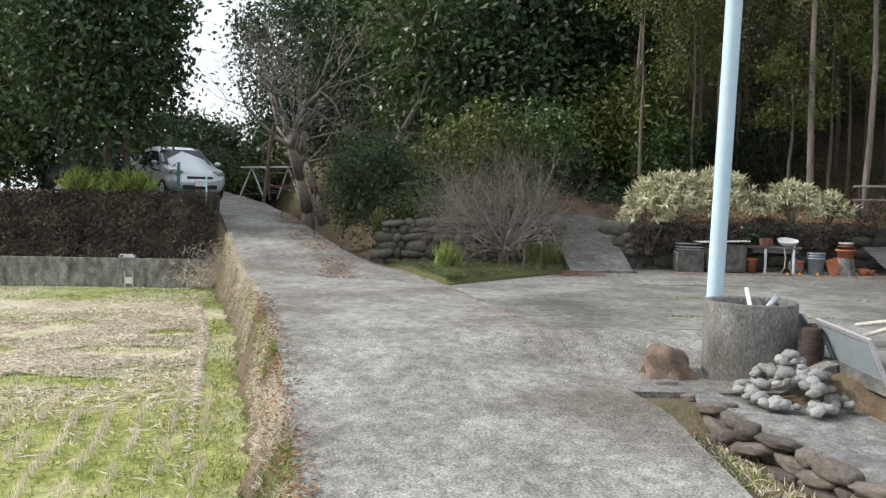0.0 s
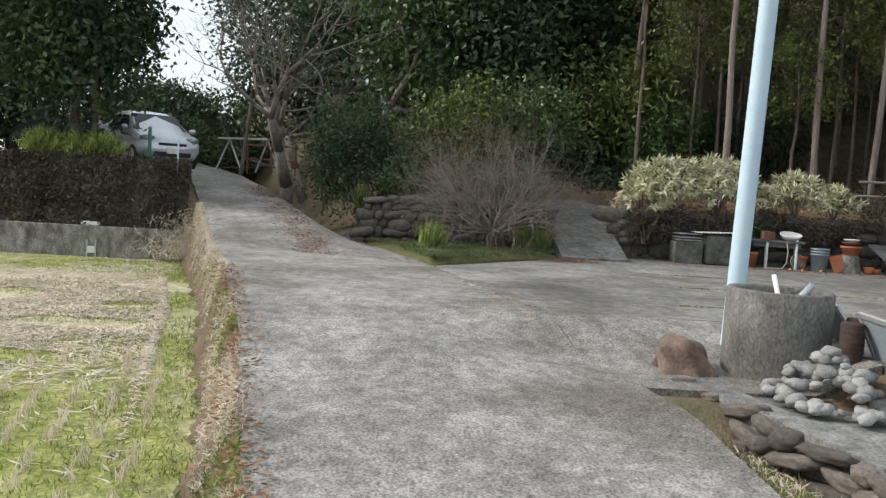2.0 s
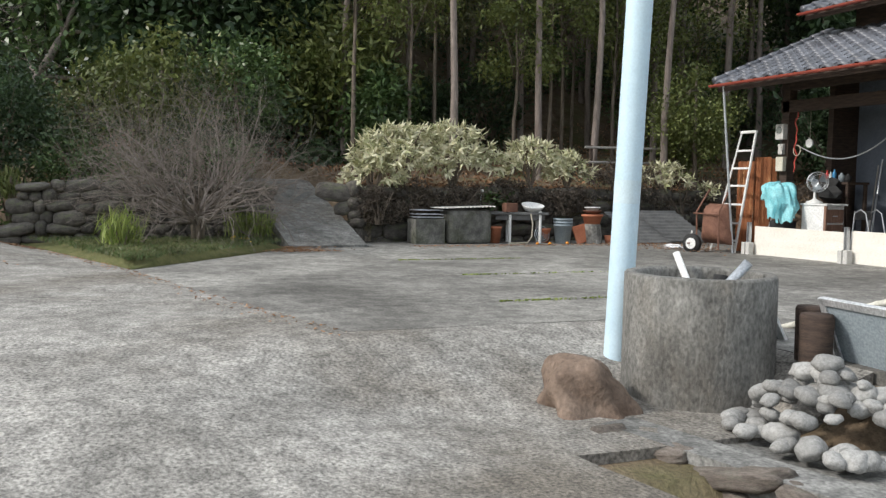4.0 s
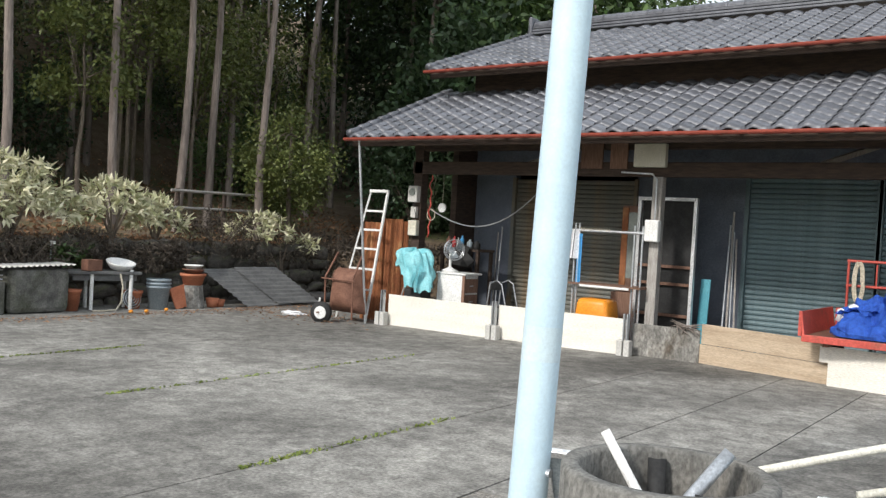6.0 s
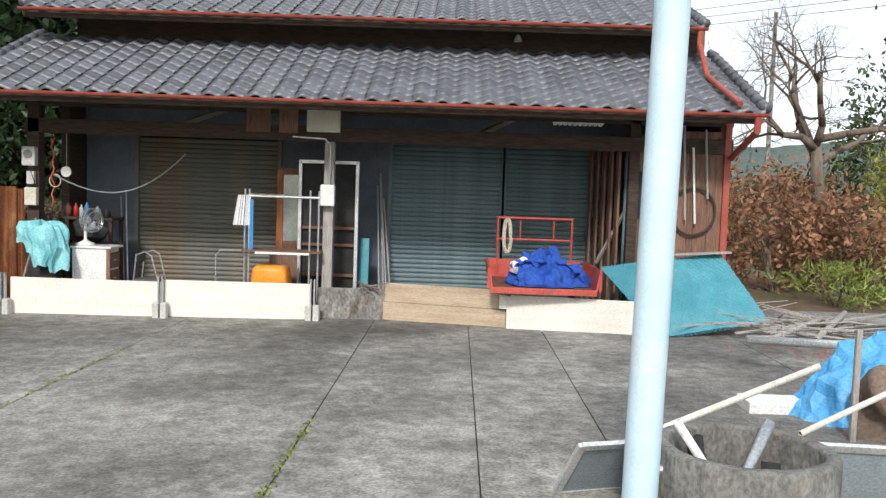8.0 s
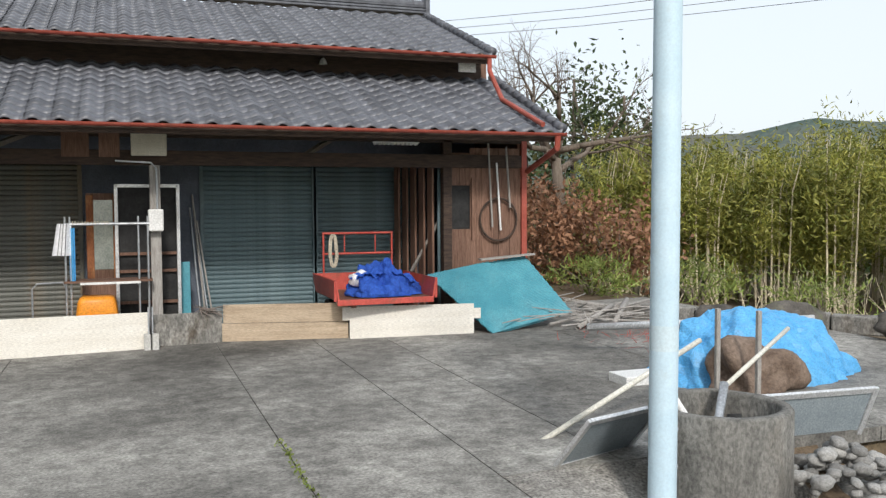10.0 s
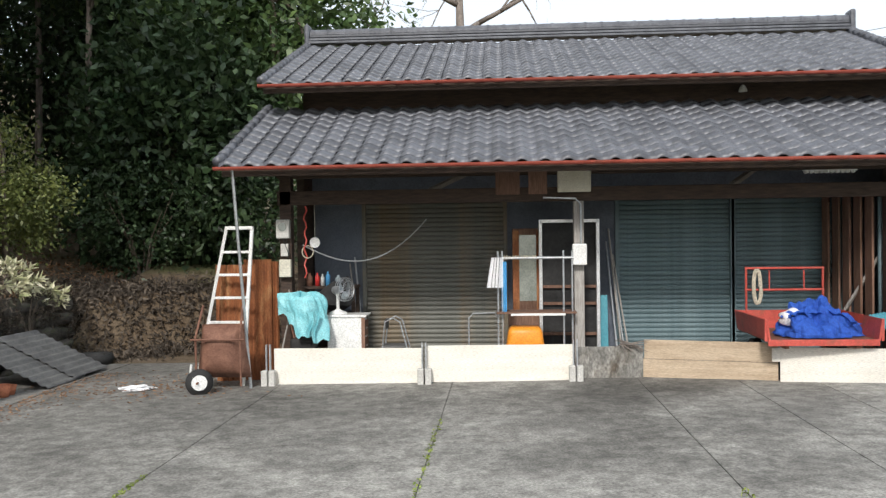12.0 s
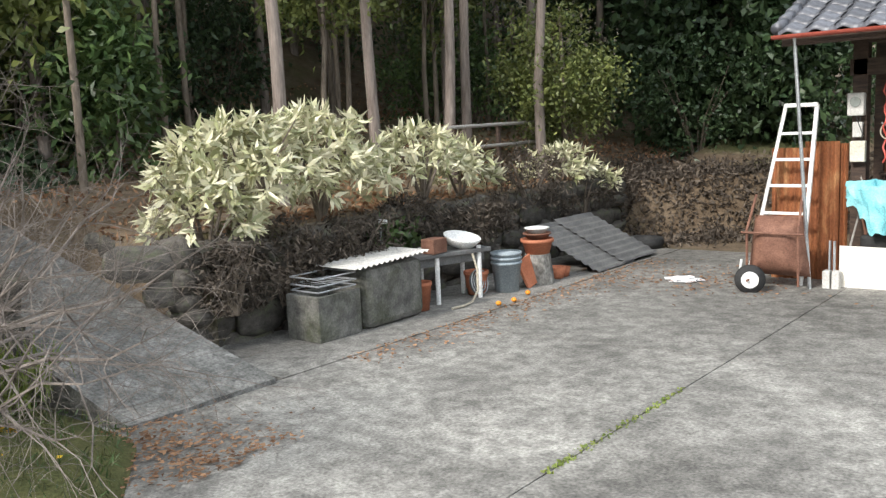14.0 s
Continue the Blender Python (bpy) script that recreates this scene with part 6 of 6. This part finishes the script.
ts = thing("teal_sheets", 8.8, 0, .05, "teal corrugated roofing sheets leaning against the corner", "roofing sheet")
TL, BL, TR, BR = Vector((-.7, .2, .84)), Vector((.0, -.62, .04)), Vector((.95, .35, 1.1)), Vector((1.45, -.3, .26))
for i, (o, f0, f1) in enumerate(((0, 0, 1), (.03, .1, .98), (.06, -.02, .6))):
    bm = B()
    nrm_ = (TR - BL).cross(TL - BL).normalized()
    def corr(u, v):
        s, w = f0 + (f1 - f0) * u, v
        p = BL.lerp(BR, s).lerp(TL.lerp(TR, s), w)
        return p + nrm_ * (o + .009 * math.sin((u * .75 + v * .35) * 190))
    sheet(bm, corr, 170, 40)
    part("sheet", bm, "teal", ts)
bp = thing("old_plank", 9.4, .25, 1.12, "grey plank lying on the teal sheets", "plank")
part("plank_body", box(B(), 0, 0, .03, .9, .14, .025, Matrix.Rotation(radians(-4), 4, "Y")), "greywood", bp)
hp = thing("bamboo_hoop", 9.38, .52, 1.72, "dark hoop hanging on the weatherboards", "hoop")
part("hoop_ring", pipe(B(), [(.31 * math.cos(a), 0, .33 * math.sin(a)) for a in np.linspace(0, 6.284, 40)], .018, 6), "darkwood", hp)
for x, z0, z1, m_ in ((9.22, 1.6, 2.9, "greywood"), (9.36, 1.55, 2.6, "whitepaint"), (9.52, 1.9, 2.85, "greywood")):
    s = thing("hanging_tool", x, .5, z0, "long wooden tool handle hanging on the weatherboards", "tool", "hanging tools")
    part("handle", rod(B(), (.05, 0, 0), (-.02, 0, z1 - z0), .016, n=8), m_, s)
nt = thing("wall_recess", 8.78, .55, 1.58, "opening in the weatherboards, its shade painted as a black panel", "opening")
# black panel behind the gap stands in for the shade inside
part("backing", box(B(), 0, .08, .35, .34, .02, .7), "black", nt)
part("jamb", box(B(), .18, .02, .3, .03, .06, .95), "wood", nt)
dg = thing("diagonal_brace", 8.2, 1.3, .5, "weathered diagonal brace inside the store house", "brace")
part("brace_body", rod(B(), (0, 0, .4), (.35, -.5, 1.3), .03, n=5), "greywood", dg)
pb = thing("grey_drainpipe", 8.5, .8, 0, "blue-grey drain pipe inside the store house", "pipe")
part("tube", rod(B(), (0, 0, 0), (0, 0, 2.6), .035), "shutter", pb, smooth=True)

# ---------------------------------------------------------------- yard clutter by the garden wall
gz0 = lambda x, y: yard_z(x, y)
sk = thing("planter_box", -3.85, -4.65, gz0(-3.85, -4.65), "old dark concrete planter box with a wire rack on top", "planter")
for b in ((0, -.28, .24, .5, .05, .48), (0, .28, .24, .5, .05, .48), (-.23, 0, .24, .05, .56, .48), (.23, 0, .24, .05, .56, .48), (0, 0, .03, .46, .52, .06)):
    part("box_side", box(B(), *b, bevel=.01), "cement_dark", sk)
for z in (.52, .58, .66):
    part("wire_shelf", pipe(B(), [(-.2, -.27, z), (.22, -.27, z), (.22, .27, z), (-.2, .27, z), (-.2, -.27, z)], .009), "zinc", sk)
for i in range(7):
    part("wire", rod(B(), (-.2, -.24 + i * .08, .58), (.22, -.24 + i * .08, .58), .005, n=5), "zinc", sk)
sk = thing("sink_block", -3.85, -3.82, gz0(-3.85, -3.82), "heavy dark concrete sink block with rounded corners", "sink")
bm = B()
box(bm, 0, 0, .34, .6, .95, .68, bevel=.09)
part("block", bm, "cement_dark", sk)
sk = thing("corrugated_lid", -3.8, -3.9, gz0(-3.85, -3.82) + .69, "pale corrugated sheet lying on the sink block", "sheet")
bm = B()
sheet(bm, lambda u, v: Vector(((v - .5) * .62, (u - .5) * 1.2, .015 + .012 * math.sin(u * 90) + .04 * u)), 80, 2)
part("sheet", bm, "cement_light", sk)
for y, r, h in ((-3.2, .13, .34), (-2.1, .15, .3)):
    t = thing("clay_pot", -3.75, y, gz0(-3.75, y), "brown clay pot standing among the clutter", "pot", "clay pots")
    part("pot_body", lathe(B(), [(0, 0), (r * .75, 0), (r, h * .85), (r * 1.08, h * .87), (r * 1.08, h), (r * .95, h), (r * .9, h * .3), (0, h * .3)], 20), "terracotta", t, smooth=True)
sk = thing("sink_table", -3.78, -2.53, gz0(-3.6, -2.5), "low wash table on white pipe legs", "table", rz=-18)
for x, y in ((.13, -.31), (.13, .31), (-.25, -.31), (-.25, .31)):
    part("leg", rod(B(), (x, y, 0), (x, y, .66), .03), "whitepaint", sk)
part("tabletop", box(B(), -.08, -.15, .6, .5, 1.25, .05, bevel=.008), "darksheet", sk)
part("apron", box(B(), .1, -.1, .52, .03, 1.0, .1), "darksheet", sk)
t = thing("rusty_box", -3.8, -2.85, gz0(-3.6, -2.5) + .63, "small rusty box on the wash table", "box")
part("box_body", box(B(), 0, 0, .09, .2, .26, .18, bevel=.01), "rustdark", t)
t = thing("enamel_basin", -3.78, -2.35, gz0(-3.6, -2.5) + .63, "white enamel basin tilted on the wash table", "basin")
part("basin_body", lathe(B(), [(0, .02), (.15, .02), (.22, .12), (.24, .12), (.235, .1), (.16, 0), (0, 0)], 24, Matrix.Translation((0, 0, .03)) @ Matrix.Rotation(radians(14), 4, "Y")), "whitepaint", t, smooth=True)
t = thing("green_hose", -3.45, -2.55, gz0(-3.5, -2.5), "pale green hose hanging from the wash table", "hose")
part("hose_body", pipe(B(), [(0, 0, .6), (.05, .02, .4), (.06, .0, .15), (.03, -.08, .02), (.08, -.3, .02), (.05, -.5, .02)], .014, 6), "rope", t)
t = thing("old_fan_grille", -3.62, -2.2, gz0(-3.6, -2.2), "round grey fan grille leaning under the table", "fan")
bm = B()
q2 = Matrix.Translation((0, 0, .18)) @ Matrix.Rotation(radians(78), 4, "Y")
for r in (.04, .08, .12, .165):
    pipe(bm, [q2 @ Vector((r * math.cos(a), r * math.sin(a), 0)) for a in np.linspace(0, 6.284, 20)], .008, 5)
part("grille", bm, "zinc", t)
part("disc", rod(B(), q2 @ Vector((0, 0, -.02)), q2 @ Vector((0, 0, -.05)), .15, n=18), "darksheet", t)
for i, y in enumerate((-1.78,)):
    t = thing("bucket_stack", -3.5, y, gz0(-3.5, y), "stack of blue-grey plastic buckets", "bucket")
    for k in range(3):
        part("bucket", lathe(B(), [(0, 0 + .06 * k), (.15, .06 * k), (.19, .36 + .06 * k), (.205, .36 + .06 * k), (.205, .39 + .06 * k), (.18, .39 + .06 * k)], 22), "grayplastic", t, smooth=True)
t = thing("paving_tile", -3.42, -1.38, gz0(-3.4, -1.4), "square pink-brown tile leaning on edge", "tile")
part("tile_body", box(B(), 0, 0, .2, .04, .36, .38, Matrix.Rotation(radians(-18), 4, "Y") @ Matrix.Rotation(radians(14), 4, "X"), bevel=.006), "terracotta", t)
t = thing("concrete_stand", -3.45, -1.12, gz0(-3.5, -1.0), "tapered concrete stand under the flower pots", "stand")
part("stand_body", lathe(B(), [(0, 0), (.22, 0), (.17, .4), (0, .4)], 12), "cement", t)
for z, r, h, m_, lab in ((.4, .2, .2, "terracotta", "wide terracotta pot on the concrete stand"), (.6, .17, .08, "rustdark", "dark saucer on the terracotta pot"), (.68, .15, .07, "whitepaint", "white bowl on top of the pots")):
    t = thing("flower_pot", -3.45, -1.12, gz0(-3.5, -1) + z, lab, "pot", "stacked pots")
    part("pot_body", lathe(B(), [(0, 0), (r * .8, 0), (r * 1.0, h * .75), (r * 1.12, h * .78), (r * 1.12, h), (r * .95, h), (r * .9, h * .4), (0, h * .4)], 22), m_, t, smooth=True)
for y, r, h in ((-.72, .12, .16), (-.55, .1, .13)):
    t = thing("small_pot", -3.4, y, gz0(-3.4, y), "small red-brown pot lying by the stand", "pot", "small pots")
    part("pot_body", lathe(B(), [(0, 0), (r * .7, 0), (r, h), (r * .88, h), (r * .6, h * .3), (0, h * .3)], 16), "terracotta", t, smooth=True)
t = thing("dark_sheets", -3.5, .5, gz0(-3.4, .5), "dark corrugated sheets leaning on the wall foot", "roofing sheet")
for i in range(2):
    bm = B()
    sheet(bm, lambda u, v: Vector((.45 - 1.05 * v, -.95 + i * .75 + 1.1 * u + .25 * (1 - v), .02 + .62 * v + .012 * math.sin(v * 60) + i * .03)), 4, 60)
    part("sheet", bm, "darksheet", t)
t = thing("car_tyre", -3.6, 2.3, gz0(-3.6, 2.3), "old black tyre lying at the wall foot", "tyre")
part("tyre_body", lathe(B(), [(.2, .02), (.3, .0), (.34, .08), (.3, .17), (.2, .15), (.2, .02)], 26), "black", t, smooth=True)
t = thing("standpipe", -4.25, -3.3, .1, "thin grey standpipe with a white tap on the wall", "tap")
part("riser", rod(B(), (0, 0, 0), (0, 0, .95), .015), "zinc", t)
part("tap", box(B(), .05, 0, .95, .12, .04, .05, bevel=.01), "whitepaint", t)
for x, y in ((-3.05, -2.6), (-3.0, -2.35), (-3.1, -1.9)):
    t = thing("fallen_fruit", x, y, gz0(x, y), "orange fruit fallen on the concrete", "fruit", "fallen fruit")
    part("fruit_body", blob(B(), 0, 0, .03, .035, .035, .03, 2, .1, x), "orange", t, smooth=True)
t = thing("white_scrap", -1.75, -.35, gz0(-1.75, -.35), "crumpled white plastic scrap on the yard", "scrap")
part("scrap_body", blob(B(), 0, 0, .03, .2, .12, .04, 3, .8, 3, .2, 3), "cloth", t)

# rail fence in the wood
fn = thing("wooden_fence", -5.9, 1.5, 1.2, "low weathered rail fence at the edge of the wood", "fence")
for y in (-1.2, 0, 1.2):
    part("post", rod(B(), (0, y, 0), (0, y, .95), .045, n=8), "darkwood", fn)
for z in (.55, .9):
    part("rail", rod(B(), (.05, -1.4, z), (.05, 1.4, z + .03), .03, n=8), "greywood", fn)
# stone lantern by the ramp
sl = thing("garden_stone_post", -6.0, -11.0, .75, "small grey garden stone behind the bed", "stone")
part("stone_body", blob(B(), 0, 0, .25, .2, .18, .32, 3, .4, 5), "stone", sl, smooth=True)

# ---------------------------------------------------------------- parked cars and things on the terrace
def car(x, y, z, rz, paint, label, length=3.85, width=1.69, height=1.55):
    """A small hatchback lofted from cross-sections; its nose points along +x."""
    c = thing("parked_car", x, y, z, label, "car", rz=rz)
    L, W_ = length / 2, width / 2
    st = [(-L, .45, .75, .8, .80, .6), (-L + .08, .25, .95, 1.0, .92, .66), (-L + .35, .2, 1.0, 1.42, .97, .72), (-L + .9, .2, 1.0, height, 1.0, .76), (-L + 1.7, .2, .98, height, 1.0, .78),
          (-L + 2.3, .2, .96, height - .12, 1.0, .76), (-L + 2.95, .2, .94, 1.02, 1.0, .84), (-L + 3.45, .22, .84, .88, .97, .8), (-L + 3.75, .28, .7, .74, .9, .72), (L, .38, .6, .62, .78, .6)]
    bm = B()
    loops = []
    for sx, zb, zm, zt, wm, wt in st:
        pts = [(-wm * .86, zb), (-wm, zb + .18), (-wm * 1.0, (zb + zm) / 2 + .1), (-wm * .97, zm), (-wt * .96, zt - .06), (-wt * .8, zt), (0, zt + .02)]
        pts += [(-a, b) for a, b in pts[-2::-1]]
        loops.append([bm.verts.new((sx, a * W_, b)) for a, b in pts])
    for a, b in zip(loops, loops[1:]):
        for i in range(len(a) - 1):
            bm.faces.new((a[i], a[i + 1], b[i + 1], b[i]))
        bm.faces.new((a[-1], a[0], b[0], b[-1]))
    bm.faces.new(loops[0]), bm.faces.new(loops[-1][::-1])
    body = part("body", bm, paint, c, smooth=True)
    q = Vector
    def pane(name, pts, m_="glass"):
        bm = B()
        bm.faces.new([bm.verts.new(p) for p in pts])
        g = bm.faces[:] if False else list(bm.faces)
        bmesh.ops.solidify(bm, geom=g, thickness=.012)
        return part(name, bm, m_, c)
    x1, x2, xr = -L + 2.34, -L + 2.93, -L + .5
    pane("windshield", [(x2, -W_ * .82, 1.02), (x2, W_ * .82, 1.02), (x1 - .05, W_ * .68, height - .09), (x1 - .05, -W_ * .68, height - .09)])
    for s in (-1, 1):
        pane("side_window", [(xr + .45, s * W_ * 1.0, 1.03), (x1 - .62, s * W_ * 1.0, 1.01), (x1 - .62, s * W_ * .84, height - .12), (xr + .6, s * W_ * .84, height - .14)])
        pane("side_window", [(x1 - .54, s * W_ * 1.0, 1.01), (x2 - .12, s * W_ * 1.0, .99), (x1 + .02, s * W_ * .83, height - .17), (x1 - .54, s * W_ * .84, height - .12)])
        hl = part("headlight", blob(B(), L - .24, s * W_ * .72, .76, .2, .2, .1, 2, .05, 1), "mirror", c, "clear headlight", True)
        part("door_mirror", blob(B(), x2 - .2, s * (W_ + .1), 1.05, .08, .1, .07, 2, .05, 1), paint, c)
        for wx in (-L + .62, L - .72):
            wl = part("wheel", rod(B(), (wx, s * (W_ - .2), .29), (wx, s * (W_ + .005), .29), .29, n=24), "black", c, "black tyre")
            part("rim", rod(B(), (wx, s * (W_ - .02), .29), (wx, s * (W_ + .015), .29), .19, n=18), "zinc", wl)
    part("grille", box(B(), L - .02, 0, .62, .06, .75, .07, bevel=.01), "black", c)
    part("bumper_intake", box(B(), L - .03, 0, .36, .08, 1.0, .12, bevel=.02), "black", c)
    part("number_plate", box(B(), L + .03, 0, .46, .02, .33, .16), "numberplate", c)
    return c


car(-9.4, -18.47, 1.47, 36, "carpaint", "silver-blue hatchback parked at the top of the lane")
car(-11.2, -21.0, 1.4, 80, "darkcar", "black car parked behind the conifer", 4.0, 1.7, 1.5)
np_ = thing("net_post", -5.6, -16.55, .55, "pale green pipe post holding a net at the terrace corner", "post")
part("pipe_post", rod(B(), (0, 0, 0), (0, 0, 1.6), .022), "pole", np_)
np_ = thing("net_post", -7.2, -17.75, 1.5, "dark green post at the edge of the terrace", "post")
part("pipe_post", rod(B(), (0, 0, 0), (0, 0, 1.0), .045), "greennet", np_)
gn = thing("green_net", -5.6, -16.55, .55, "torn green net stretched between two posts", "net")
for i in range(16):
    part("strand", rod(B(), (-2.8 * i / 15, -2.15 * i / 15, .25 + .7 * i / 15), (-2.8 * i / 15, -2.15 * i / 15, .95 + .6 * i / 15), .006, n=4), "greennet", gn)
for z in (.3, .5, .7, .95):
    part("strand", rod(B(), (0, 0, z), (-2.8, -2.15, z + .7), .006, n=4), "greennet", gn)
gt = thing("rusty_gate", -13.5, -15.75, 1.45, "rusty steel gate frame beside the lane", "gate", rz=70)
for x in (-.9, 0, .9):
    part("gate_post", rod(B(), (x, 0, 0), (x, 0, 1.0), .03), "rustdark", gt)
for z in (.95, .5):
    part("gate_bar", rod(B(), (-.9, 0, z), (.9, 0, z), .025), "rustdark", gt)
tf = thing("trestle_frame", -14.5, -17.15, 1.5, "aluminium trestle holding a sheet behind the gate", "trestle", rz=60)
for a, b in (((-.9, 0, 0), (-.3, 0, 1.1)), ((.3, 0, 0), (-.3, 0, 1.1)), ((.9, 0, 0), (1.4, 0, 1.1)), ((1.9, 0, 0), (1.4, 0, 1.1))):
    part("trestle_leg", rod(B(), a, b, .03), "alu", tf)
part("trestle_top", box(B(), .5, 0, 1.12, 2.2, .5, .05), "alu", tf)
lp = thing("leaning_post", -12.4, -16.5, 1.4, "brown wooden post beside the trestle", "post")
part("post_body", rod(B(), (0, 0, 0), (0, .25, 2.3), .06, n=8), "bark", lp)
wt = thing("white_block", -5.15, -18.4, .01, "white plastic block lying on the paddy wall", "block")
part("block_body", box(B(), 0, 0, .05, .2, .42, .09, bevel=.01), "whitepaint", wt)
wt = thing("water_gate", -4.9, -18.3, -.72, "small white sluice frame at the paddy wall", "sluice")
for y in (-.1, .1):
    part("sluice_post", box(B(), 0, y, .2, .03, .03, .4), "cement_light", wt)
part("sluice_board", box(B(), 0, 0, .18, .02, .18, .16), "whitepaint", wt)

up = thing("power_pole", 25.5, 44, -2, "far grey power pole with cross arms", "power pole")
part("shaft", rod(B(), (0, 0, 0), (0, 0, 15.5), .17, .12, 10), "cement", up)
for z in (12.4, 13.6, 14.8):
    ca = part("cross_arm", box(B(), 0, 0, z, 1.9, .12, .12), "zinc", up)
    for x in (-.8, .8):
        part("insulator", rod(B(), (x, 0, z), (x, 0, z + .35), .09, n=8), "whitepaint", ca)
# wires across the valley
for k in range(3):
    w = thing("power_line", 30, 30, 14 + k * .6, "thin power line across the valley", "wire", "power lines")
    part("wire", pipe(B(), [(-20 + 12 * i, 40 - 14 * i, 1.5 * (i / 5 - .5) ** 2 * 4) for i in range(9)], .02, 4), "black", w)
